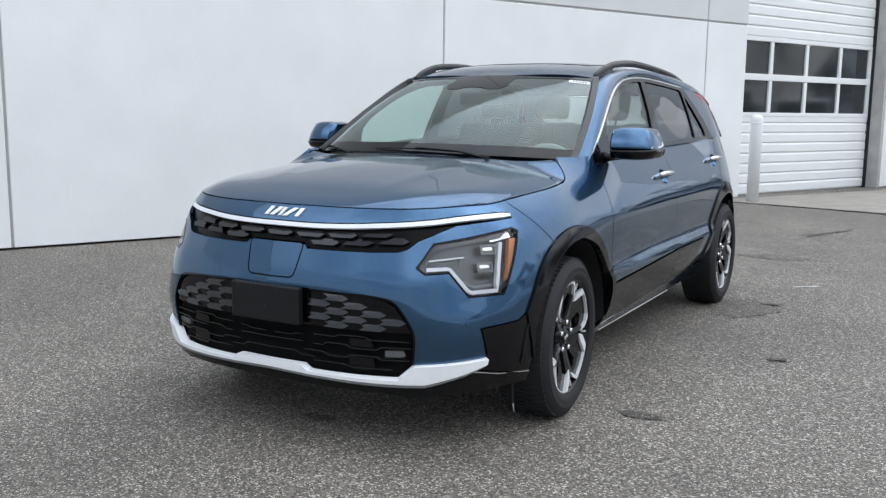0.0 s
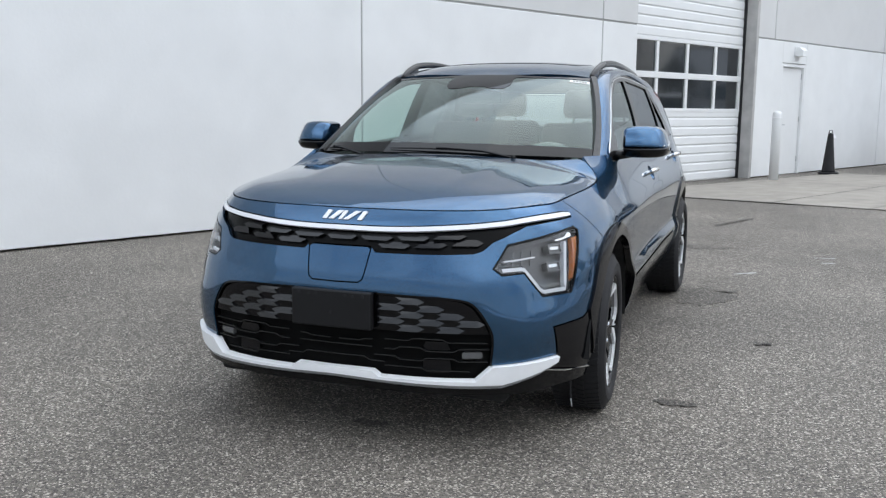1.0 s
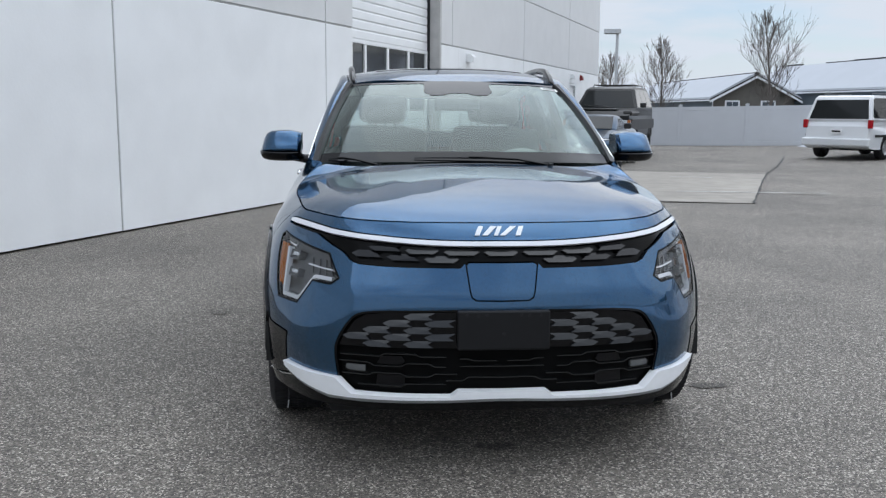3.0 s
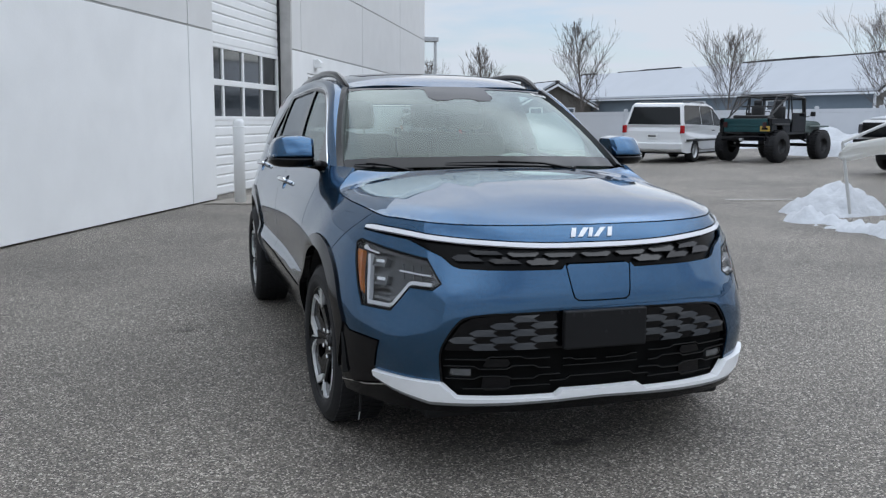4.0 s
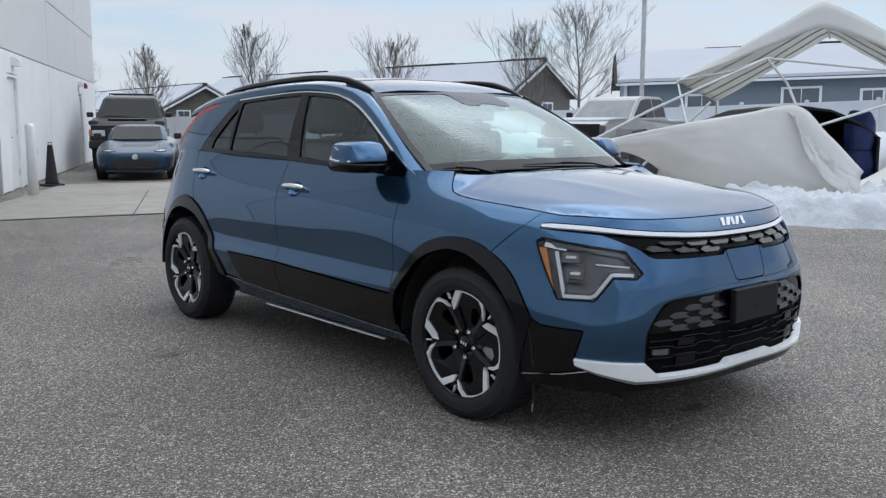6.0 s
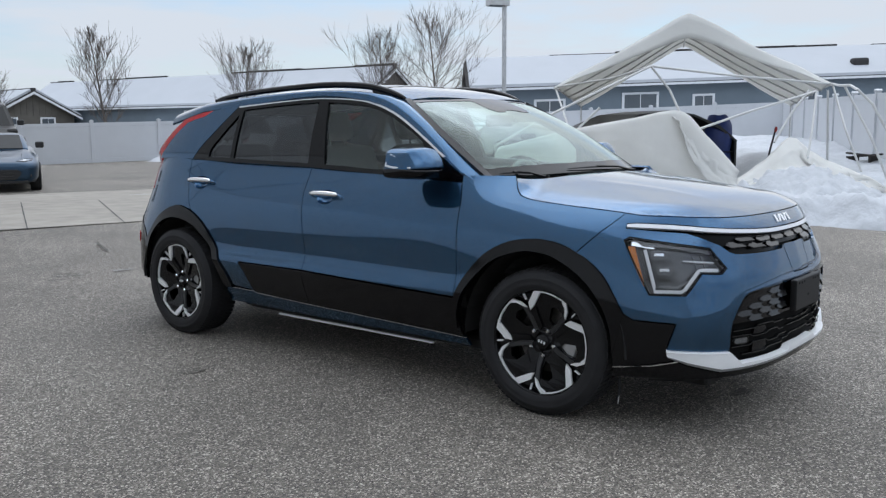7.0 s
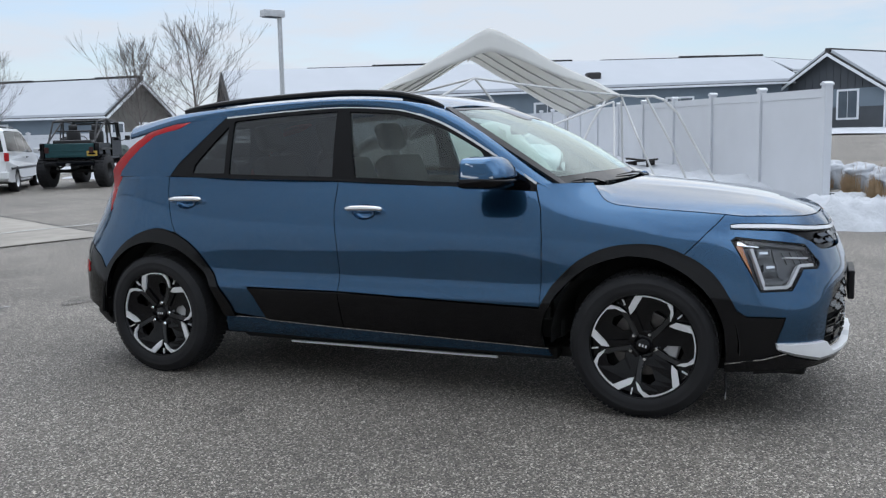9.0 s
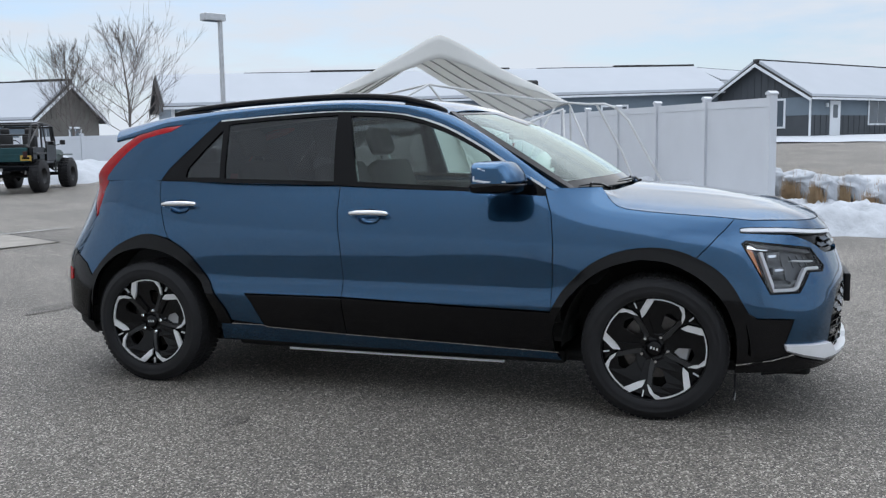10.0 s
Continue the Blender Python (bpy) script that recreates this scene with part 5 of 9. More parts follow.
roof = panel("roof", [(-1, -0.30), (1, -0.30), (1, 1.715), (-1, 1.715)], roof_surface, BLUE, car, gap=0, cell=0.06, ratio=2.5, depth=0.025)
panel("sunroof", [(-0.72, 0.02), (0.72, 0.02), (0.72, 0.75), (-0.72, 0.75)], roof_surface, GLOSS_BLACK, roof, offset=0.002, depth=0.004, cell=0.08, ratio=2, label="black glass sunroof panel")
for side in (1, -1):
    railc = catmull([(0.545, -0.275, 1.447), (0.55, -0.215, 1.473), (0.555, -0.12, 1.502), (0.56, 0.02, 1.527), (0.565, 0.33, 1.541), (0.562, 0.8, 1.526), (0.556, 1.15, 1.503), (0.545, 1.36, 1.478)], 5) * (side, 1, 1)
    rail = new("roof_rail")
    rail.parent = car
    rail["label"] = "black roof rail"
    part("bar", tube(bmesh.new(), railc, [0.010 + 0.009 * math.sin(math.pi * min(1, max(0, k / (len(railc) - 1)))) ** 0.4 for k in range(len(railc))], 10), GLOSS_BLACK, rail, smooth=True)
    # solid webs join the bar to the roof at both ends
    for ends in ([p for p in railc if p[1] < -0.02], [p for p in railc if p[1] > 1.12]):
        loop = [(p[1], p[2] + 0.004) for p in ends] + [(p[1], p[2] - min(0.045, 0.012 + 0.12 * min(p[1] + 0.275, 1.40 - p[1]))) for p in ends[::-1]]
        part("foot", prism(bmesh.new(), loop, side * 0.553 - 0.011, side * 0.553 + 0.011, "x"), GLOSS_BLACK, rail)

# hatch behind
h_top = [roof_surface(np.array([u]), np.array([1.71]))[0] - (0, 0.05, 0.03) for u in np.linspace(-1, 1, 13)]
h_low = [skin(np.array([s]), np.array([1.12]))[0] for s in np.concatenate([-np.linspace(4.72, S_END, 7), np.linspace(S_END, 4.72, 7)[1:]])]
strip("rear_window", h_low, h_top, REAR_GLASS, car, 1, 6, 0.0)
for side in (1, -1):
    strip("hatch_pillar", [(0.662, 1.795, 1.10), (0.598, 1.728, 1.25), (0.515, 1.66, 1.40)], [(0.728, 1.735, 1.10), (0.712, 1.60, 1.25), (0.650, 1.44, 1.40)], BLUE, car, side, 3, 0.0)
fin = bmesh.new()
prism(fin, [(1.36, 1.478), (1.52, 1.455), (1.515, 1.515), (1.49, 1.52)], -0.014, 0.014, "x")
bmesh.ops.bevel(fin, geom=fin.edges[:], offset=0.005, segments=2, affect="EDGES")
part("antenna_fin", fin, GLOSS_BLACK, car)

# dark inner shell, floor and wheel wells
shell = bmesh.new()
sv = np.arange(0, S_END + 0.03, 0.06)
zv = np.array([0.20, 0.27, 0.34, 0.42, 0.5, 0.58, 0.66, 0.74, 0.82, 0.9, 0.98, 1.04])
for sg in (1, -1):
    g = skin(sv[:, None] + 0 * zv[None, :], zv[None, :] + 0 * sv[:, None])
    p, n = surface_normals(skin, np.stack(np.meshgrid(sv, zv, indexing="ij"), -1).reshape(-1, 2))
    g = (p - n * 0.045).reshape(len(sv), len(zv), 3) * (sg, 1, 1)
    vs = [[shell.verts.new(q) for q in row] for row in g]
    for i in range(len(sv) - 1):
        for j in range(len(zv) - 1):
            c = g[i, j] * 0.25 + g[i + 1, j] * 0.25 + g[i, j + 1] * 0.25 + g[i + 1, j + 1] * 0.25
            if any(math.hypot(c[1] - y, c[2] - 0.334) < 0.47 for y in (-1.36, 1.36)) and abs(c[0]) > 0.6:
                continue
            if c[1] < -0.85 and c[2] > 0.80:
                continue
            shell.faces.new((vs[i][j], vs[i + 1][j], vs[i + 1][j + 1], vs[i][j + 1]))
bmesh.ops.delete(shell, geom=[v for v in shell.verts if not v.link_faces], context="VERTS")
part("inner_shell", shell, SHELL, car)
floor_bm = boxed((-0.62, -2.05, 0.19), (0.62, 2.0, 0.25), None, 0.02)
box(floor_bm, (-0.69, -0.92, 0.19), (0.69, 0.92, 0.26), None, 0.02)
part("floor_pan", floor_bm, SHELL, car)
for y in (-1.36, 1.36):
    for sg in (1, -1):
        well = bmesh.new()
        steps = 22
        a0, a1 = radians(-2), radians(182)
        rows = []
        for k in range(steps + 1):
            a = a0 + (a1 - a0) * k / steps
            rows.append([well.verts.new((sg * x, y + 0.425 * math.cos(a), 0.334 + 0.425 * math.sin(a))) for x in (0.46, 0.875)] + [well.verts.new((sg * 0.46, y, 0.334))])
        for r, q in zip(rows, rows[1:]):
            well.faces.new((r[0], r[1], q[1], q[0])), well.faces.new((r[0], q[0], r[2]))
        part("wheel_well", well, SHELL, car)

# side strips that hang under the sills
for sg in (1, -1):
    part("side_rail", boxed((sg * 0.735 - 0.010, -0.62, 0.192), (sg * 0.735 + 0.010, 0.58, 0.203), None, 0.004), SILVER, car, "slim silver rail under the sill")


# ---- wheels ----
BRAKE = material("worn brake steel", (0.16, 0.15, 0.145), 0.4, metal=0.8, vary=0.3, scale=40)


def wheel(x, y, turn, side, steer=0):
    """A tyre on a black alloy rim with five machined petal spokes; it faces along +x before it is turned."""
    w = new("wheel")
    w.parent = car
    w["label"] = "black and machined alloy wheel with road tyre"
    w.matrix_basis = Matrix.Translation((x, y, 0.334)) @ Matrix.Rotation(radians(steer), 4, "Z") @ (Matrix() if side > 0 else Matrix.Rotation(math.pi, 4, "Z")) @ Matrix.Rotation(radians(turn), 4, "X")
    prof = [(0.236, -0.10), (0.243, -0.112), (0.27, -0.117), (0.305, -0.110), (0.325, -0.095), (0.333, -0.075), (0.334, 0.0), (0.333, 0.075), (0.325, 0.095), (0.305, 0.110), (0.299, 0.1125), (0.296, 0.1155), (0.290, 0.1165), (0.287, 0.1150), (0.272, 0.117), (0.262, 0.1168), (0.259, 0.1150), (0.25, 0.114), (0.242, 0.106), (0.236, 0.096)]
    part("tyre", lathe(bmesh.new(), prof, 64, "x"), RUBBER, w, "black road tyre", True)
    tread = bmesh.new()
    for k in range(72):
        a = 2 * math.pi * k / 72
        m = Matrix.Rotation(a, 4, "X")
        for x0, x1, sk in ((0.040, 0.094, 0.012), (-0.094, -0.040, -0.012), (-0.032, 0.0, 0.008), (0.004, 0.034, -0.008)):
            q = [(x0, -0.010, 0.331), (x1, -0.010 + sk, 0.331 if abs(x1) < 0.08 and abs(x0) < 0.08 else 0.327), (x1, 0.010 + sk, 0.331 if abs(x1) < 0.08 and abs(x0) < 0.08 else 0.327), (x0, 0.010, 0.331)]
            lo = [tread.verts.new(m @ Vector(p)) for p in q]
            hi = [tread.verts.new(m @ (Vector(p) + Vector((0, 0, 0.0065)))) for p in q]
            tread.faces.new(hi)
            for i in range(4):
                tread.faces.new((lo[i], lo[(i + 1) % 4], hi[(i + 1) % 4], hi[i]))
    part("tread", tread, RUBBER, w)
    rim_ob = part("rim", lathe(bmesh.new(), [(0.246, 0.098), (0.242, 0.107), (0.237, 0.104), (0.232, 0.07), (0.216, -0.09), (0.240, -0.10)], 64, "x"), WHEEL_BLACK, w, "gloss black alloy rim", True)
    part("brake_disc", lathe(bmesh.new(), [(0.0, 0.02), (0.15, 0.02), (0.15, -0.01), (0.0, -0.01)], 40, "x"), BRAKE, w, "steel brake disc")
    part("disc_bell", lathe(bmesh.new(), [(0.0, 0.045), (0.075, 0.045), (0.085, 0.021)], 32, "x"), SHELL, w)
    part("back_plate", lathe(bmesh.new(), [(0.0, -0.02), (0.2, -0.02), (0.2, -0.03), (0.0, -0.03)], 40, "x"), SHELL, w)
    caliper = boxed((0.0, 0.07, -0.05), (0.055, 0.16, 0.05), None, 0.012)
    part("caliper", caliper, STEEL, w)

    def polar(r, deg, h):
        return Vector((h, r * math.sin(radians(deg)), r * math.cos(radians(deg))))

    def height(r):
        return 0.098 - 0.036 * max(0, 1 - r / 0.22)

    def plate(name, shape, lift, thick, mat, label="", hole=()):
        """A plate on the wheel's face, its outline (and a hole in it) given as radius and degrees."""
        bm = bmesh.new()
        loops = [lp for lp in (shape, hole) if lp]
        flat = [q for lp in loops for q in lp]
        f = [bm.verts.new(polar(r, d, height(r) + lift)) for r, d in flat]
        k = [bm.verts.new(polar(r, d, height(r) + lift - thick)) for r, d in flat]
        for t in tessellate([[Vector((r * math.sin(radians(d)), r * math.cos(radians(d)), 0)) for r, d in lp] for lp in loops]):
            bm.faces.new([f[i] for i in t])
        first = 0
        for lp in loops:
            for i in range(len(lp)):
                a, b = first + i, first + (i + 1) % len(lp)
                bm.faces.new((f[a], f[b], k[b], k[a]))
            first += len(lp)
        return part(name, bm, mat, rim_ob, label)

    for k in range(5):
        c = 72 * k
        arc = [(0.228, c + d) for d in (-22, -15, -8, -1, 6, 12, 18)]
        plate("spoke", [(0.05, c - 30), (0.15, c - 33), (0.18, c - 31)] + arc + [(0.20, c + 24), (0.168, c + 29), (0.05, c + 30)], -0.010, 0.02, WHEEL_BLACK, "", [(0.108, c + 1), (0.168, c + 1), (0.182, c + 10), (0.172, c + 22), (0.125, c + 23.5), (0.090, c + 14)])
        plate("spoke_arm", [(0.052, c - 36), (0.10, c - 36.5), (0.152, c - 37.5), (0.162, c - 26), (0.12, c - 24), (0.07, c - 16)], 0.0, 0.02, WHEEL_BLACK)
        # flat plate; the lighter look of a sloped facet is put into its grey
        plate("spoke_arm", [(0.052, c + 36), (0.10, c + 34.5), (0.168, c + 31), (0.178, c + 24.5), (0.12, c + 24), (0.07, c + 18)], 0.0, 0.02, FACET_GREY, "flat spoke arm in the grey of a lit facet")
        plate("machined_edge", [(0.152, c - 37), (0.187, c - 35), (0.234, c - 23.5), (0.2345, c - 15), (0.229, c - 15), (0.2275, c - 15.5), (0.166, c - 29)], 0.003, 0.012, MACHINED, "machined bright spoke edge")
        plate("machined_edge", [(0.170, c + 31), (0.205, c + 26.5), (0.2345, c + 19), (0.2345, c + 14), (0.226, c + 14), (0.209, c + 21), (0.182, c + 26)], 0.003, 0.012, MACHINED, "machined bright spoke edge")
        plate("machined_arc", [(0.2345, c + d) for d in (-15.2, -8, -1, 6, 14.2)] + [(0.229, c + d) for d in (14.2, 6, -1, -8, -15.2)], 0.003, 0.012, MACHINED)
        plate("machined_tick", [(0.231, c + 33.0), (0.231, c + 34.4), (0.203, c + 34.7), (0.203, c + 33.2)], -0.002, 0.012, MACHINED)
        plate("web", [(0.05, c + 30), (0.232, c + 24), (0.232, c + 48), (0.05, c + 42)], -0.024, 0.02, WHEEL_BLACK)
        part("lug_nut", lathe(bmesh.new(), [(0.0105, 0.05), (0.0105, 0.083), (0.007, 0.088), (0, 0.088)], 6, "x", Matrix.Translation(polar(0.061, c + 14, 0))), CHROME, rim_ob, "chrome lug nut")
    hub = part("hub_cap", lathe(bmesh.new(), [(0.0, 0.082), (0.03, 0.082), (0.034, 0.076), (0.036, 0.05), (0.06, 0.066), (0.075, 0.06), (0.075, 0.03)], 32, "x"), WHEEL_BLACK, rim_ob, smooth=True)
    for dy in (-0.014, 0.0, 0.014):
        part("mark", boxed((0.0825, dy - 0.004, -0.006), (0.0845, dy + 0.003, 0.006)), MACHINED, hub)
    return w


for x, y, turn, side, steer in ((-0.780, -1.36, -15, -1, 3), (-0.795, 1.36, 2, -1, 0), (0.780, -1.36, 10, 1, 3), (0.795, 1.36, 30, 1, 0)):
    wheel(x, y, turn, side, steer)


# ---- mirrors, wipers ----
def mirror_case(side):
    m = new("door_mirror")
    m.parent = car
    m["label"] = "blue door mirror with black base"
    def shell_of(rows, z_of, squareness):
        """A rounded body from sections across x; z_of gives each section's foot and top."""
        bm, rings = bmesh.new(), []
        for x, yf, yb, k in rows:
            zl, zh = z_of(k)
            cy, cz, hy, hz = (yf + yb) / 2, (zl + zh) / 2, (yb - yf) / 2, (zh - zl) / 2
            ring = []
            for i in range(44):
                a = 2 * math.pi * i / 44
                c, q = math.cos(a), math.sin(a)
                ring.append(bm.verts.new((side * x, cy + hy * math.copysign(abs(c) ** squareness, c), cz + hz * math.copysign(abs(q) ** squareness, q))))
            rings.append(ring)
        for a, b in zip(rings, rings[1:]):
            for i in range(44):
                bm.faces.new((a[i], a[(i + 1) % 44], b[(i + 1) % 44], b[i]))
        bm.faces.new(rings[0][::-1]), bm.faces.new(rings[-1])
        return bm

    rows = ((0.802, -0.735, -0.575, 0.84), (0.818, -0.762, -0.560, 0.90), (0.87, -0.768, -0.540, 0.97), (0.93, -0.756, -0.530, 0.96), (0.972, -0.732, -0.526, 0.92), (0.996, -0.700, -0.530, 0.82), (1.006, -0.66, -0.540, 0.62))
    bm = shell_of(rows, lambda k: (1.095, 1.095 + 0.108 * k), 0.2)
    for v in bm.verts:
        # the case narrows and leans back towards its top
        t = max(0.0, (v.co.z - 1.095) / 0.111)
        v.co.x = side * (0.80 + (abs(v.co.x) - 0.80) * (1.0 - 0.15 * t))
        v.co.y += 0.075 * t * t * max(0.0, -v.co.y - 0.56) / 0.2
    part("case", bm, BLUE, m, smooth=True).modifiers.new("crisp", "EDGE_SPLIT").split_angle = radians(35)
    low = shell_of([(x + 0.004, yf - 0.004, yb + 0.004, k) for x, yf, yb, k in rows], lambda k: (1.094 - 0.050 * k, 1.098), 0.36)
    for v in low.verts:
        # the foot is drawn in under the case
        t = max(0.0, (1.094 - v.co.z) / 0.05)
        v.co.x = side * (0.80 + (abs(v.co.x) - 0.80) * (1.0 - 0.10 * t * t))
        v.co.y += 0.035 * t * t * max(0.0, -v.co.y - 0.6) / 0.16
    part("base", low, GLOSS_BLACK, m, "gloss black lower mirror shell", True)
    lamp_path = [(0.984, -0.600, 1.155), (0.980, -0.565, 1.165), (0.978, -0.545, 1.155), (1.000, -0.548, 1.112), (1.001, -0.60, 1.104), (0.990, -0.70, 1.104)]
    part("turn_lamp", tube(bmesh.new(), [(side * x, y, z) for x, y, z in lamp_path], 0.006, 8), GUIDE, m, "milky turn signal strip", True)
    arm = bmesh.new()
    tube(arm, [(side * 0.735, -0.70, 1.050), (side * 0.79, -0.685, 1.058), (side * 0.86, -0.66, 1.068)], [0.030, 0.022, 0.020], 12)
    part("arm", arm, SATIN_BLACK, m, smooth=True)
    part("mirror_glass", boxed((side * 0.898 - 0.062, -0.5325, 1.116), (side * 0.898 + 0.062, -0.522, 1.176), None, 0.003), CHROME, m)


for side in (1, -1):
    mirror_case(side)

for x0, x1 in ((-0.62, -0.42), (-0.20, 0.22)):
    wip = new("wiper")
    wip.parent = car
    wip["label"] = "black windscreen wiper"
    foot = [screen(np.array([u]), np.array([v]))[0] for u, v in zip(np.linspace(x0, x1, 9) / 0.70, np.linspace(0.025, 0.005, 9))]
    pts = [p + np.array([0, -0.004, 0.006 + 0.006 * math.sin(math.pi * k / 8)]) for k, p in enumerate(foot)]
    part("blade", tube(bmesh.new(), pts, [0.002, 0.003, 0.0035, 0.004, 0.0045, 0.004, 0.0035, 0.003, 0.002], 6), RUBBER, wip)
    pts = [foot[-1] + np.array([0.09, -0.03, -0.014]), foot[7] + np.array([0, -0.012, 0.012]), foot[4] + np.array([0, -0.006, 0.018])]
    part("arm", tube(bmesh.new(), pts, [0.007, 0.005, 0.004], 6), SATIN_BLACK, wip)
    part("clip", tube(bmesh.new(), [foot[4] + np.array([-0.02, -0.006, 0.016]), foot[4] + np.array([0.02, -0.006, 0.016])], 0.0065, 6), SATIN_BLACK, wip)
    part("pivot", lathe(bmesh.new(), [(0, 0.012), (0.012, 0.010), (0.014, -0.01), (0, -0.012)], 14, "z", Matrix.Translation(pts[0])), SATIN_BLACK, wip)


# ---- cabin ----
def seat(x, y, parent):
    s = new("seat")
    s.parent = parent
    s["label"] = "grey cloth seat"
    def pad(lo, hi, m=None, bev=0.05):
        return boxed(lo, hi, m, bev)
    part("cushion", pad((x - 0.25, y - 0.28, 0.50), (x + 0.25, y + 0.25, 0.66)), FABRIC, s, smooth=True)
    lean = Matrix.Translation((x, y + 0.25, 0.62)) @ Matrix.Rotation(radians(-20), 4, "X")
    part("backrest", pad((-0.25, -0.07, 0), (0.25, 0.07, 0.60), lean), FABRIC, s, smooth=True)
    part("headrest", pad((-0.13, -0.05, 0.64), (0.13, 0.05, 0.82), lean, 0.04), FABRIC, s, smooth=True)
    part("headrest_post", tube(tube(bmesh.new(), [lean @ Vector((-0.06, 0, 0.58)), lean @ Vector((-0.06, 0, 0.66))], 0.007), [lean @ Vector((0.06, 0, 0.58)), lean @ Vector((0.06, 0, 0.66))], 0.007), CHROME, s)


for x in (-0.36, 0.36):
    seat(x, -0.02, car)
seat(-0.40, 0.92, car), seat(0.40, 0.92, car)
dash = bmesh.new()
prism(dash, [(-1.10, 0.60), (-1.08, 0.97), (-0.90, 1.01), (-0.66, 0.99), (-0.58, 0.93), (-0.60, 0.70), (-0.70, 0.55)], -0.68, 0.68, "x")
bmesh.ops.bevel(dash, geom=[e for e in dash.edges if e.calc_length() > 0.5], offset=0.03, segments=3, affect="EDGES")
part("dashboard", dash, TRIM_DARK, car, smooth=True)
part("screen_display", boxed((-0.12, -0.66, 0.99), (0.5, -0.645, 1.075), None, 0.006), GLOSS_BLACK, car, "wide black dashboard display")
wheel_m = Matrix.Translation((0.36, -0.50, 0.93)) @ Matrix.Rotation(radians(62), 4, "X")
steer = new("steering_wheel")
steer.parent = car
# pale colour in place of light falling on a darker rim
part("ring", tube(bmesh.new(), [wheel_m @ Vector((0.18 * math.cos(a), 0.18 * math.sin(a), 0)) for a in (2 * math.pi * k / 32 for k in range(32))], 0.015, 8, True), TRIM_PALE, steer, "rim coloured pale for the light it catches", smooth=True)
part("boss", boxed((-0.09, -0.05, -0.03), (0.09, 0.05, 0.03), wheel_m, 0.02), TRIM_DARK, steer)
part("spokes", box(box(boxed((-0.17, -0.015, -0.01), (-0.08, 0.015, 0.01), wheel_m), (0.08, -0.015, -0.01), (0.17, 0.015, 0.01), wheel_m), (-0.02, -0.17, -0.01), (0.02, -0.05, 0.01), wheel_m), TRIM_DARK, steer)
part("cabin_floor", boxed((-0.70, -0.95, 0.30), (0.70, 1.75, 0.42), None, 0.03), TRIM_DARK, car)
part("cargo_trim", boxed((-0.64, 1.30, 0.42), (0.64, 1.80, 0.96), None, 0.05), TRIM_DARK, car)
for sg in (1, -1):
    part("door_trim", boxed((sg * 0.70 - 0.03, -0.90, 0.40), (sg * 0.70 + 0.03, 1.35, 1.04), None, 0.025), TRIM_DARK, car)
panel("headliner", [(-0.93, -0.26), (0.93, -0.26), (0.93, 1.6), (-0.93, 1.6)], roof_surface, TRIM_PALE, car, offset=-0.035, depth=0.006, gap=0, cell=0.12, ratio=2)
part("rear_mirror", boxed((-0.12, -0.52, 1.30), (0.12, -0.49, 1.365), None, 0.012), TRIM_DARK, car)


# ---- snow, fences, street ----
def noisy(x, y, s=1.0, seed=0.0):
    return noise.fractal(Vector((x * s + seed, y * s, seed)), 1.0, 2.0, 4)


def snow_sheet(name, x0, x1, y0, y1, step, height, label, kind="structure", category="snow"):
    """A snow surface whose height is a function of place; it is dropped where the height is not above the ground."""
    bm = bmesh.new()
    nx, ny = max(2, int((x1 - x0) / step)), max(2, int((y1 - y0) / step))
    vs, hs = {}, {}
    for i in range(nx + 1):
        for j in range(ny + 1):
            x, y = x0 + (x1 - x0) * i / nx, y0 + (y1 - y0) * j / ny
            h = height(x, y)
            hs[i, j] = h
            vs[i, j] = bm.verts.new((x, y, ground_height(x, y) + max(h, -0.05)))
    for i in range(nx):
        for j in range(ny):
            q = [(i, j), (i + 1, j), (i + 1, j + 1), (i, j + 1)]
            if any(hs[k] > 0.0 for k in q):
                bm.faces.new([vs[k] for k in q])
    bmesh.ops.delete(bm, geom=[v for v in bm.verts if not v.link_faces], context="VERTS")
    return tagged(link(name, bm, SNOW, smooth=True), label, category, kind=kind)


def bank_height(x, y):
    """A ploughed ridge along the yard's edge, broken by a gap, and three heaps."""
    n = noisy(x, y, 1.6, 3.0) * 0.15 + noisy(x, y, 4.0, 9.0) * 0.09 + abs(noisy(x, y, 7.0, 2.0)) * 0.13 - 0.02
    edge = float(np.interp(y, [-3.0, -0.7, 0.1, 1.1, 1.9, 3.1, 3.6], [7.6, 7.8, 7.95, 7.4, 7.25, 7.55, 8.6])) + 0.15 * noisy(x, y, 0.8, 5.0)
    ridge = 0.34 * min(1, max(-0.3, (x - edge) / 0.45)) - 0.10 * max(0, x - 8.6) - 0.5 * max(0, y - 3.2)
    heap = 0.54 * math.exp(-((x - 7.6) ** 2 / 0.5 + (y - 5.5) ** 2 / 0.35)) - 0.14
    heap2 = 0.38 * math.exp(-((x - 6.5) ** 2 / 0.12 + (y - 2.9) ** 2 / 0.10)) - 0.10
    k = max(0.0, min(1.0, (4.5 - y) / 1.9))
    low = 0.25 * math.exp(-((x - 6.5) ** 2 + (y - 4.5 + 1.9 * k) ** 2) / 0.11) - 0.10
    far = 0.55 * math.exp(-((x - 11.6) ** 2 / 1.6 + (y - 1.5) ** 2 / 1.4)) + 0.10 * (x > 8.8 and y < 3.0) - 0.05
    return max(ridge, heap, heap2, low, far) + (n * 0.8 if max(ridge, heap, heap2, low, far) > -0.04 else min(0, n)) - 0.03


snow_sheet("snow_bank", 5.4, 14.0, -4.6, 6.4, 0.065, bank_height, "ploughed dirty-white snow bank along the yard")


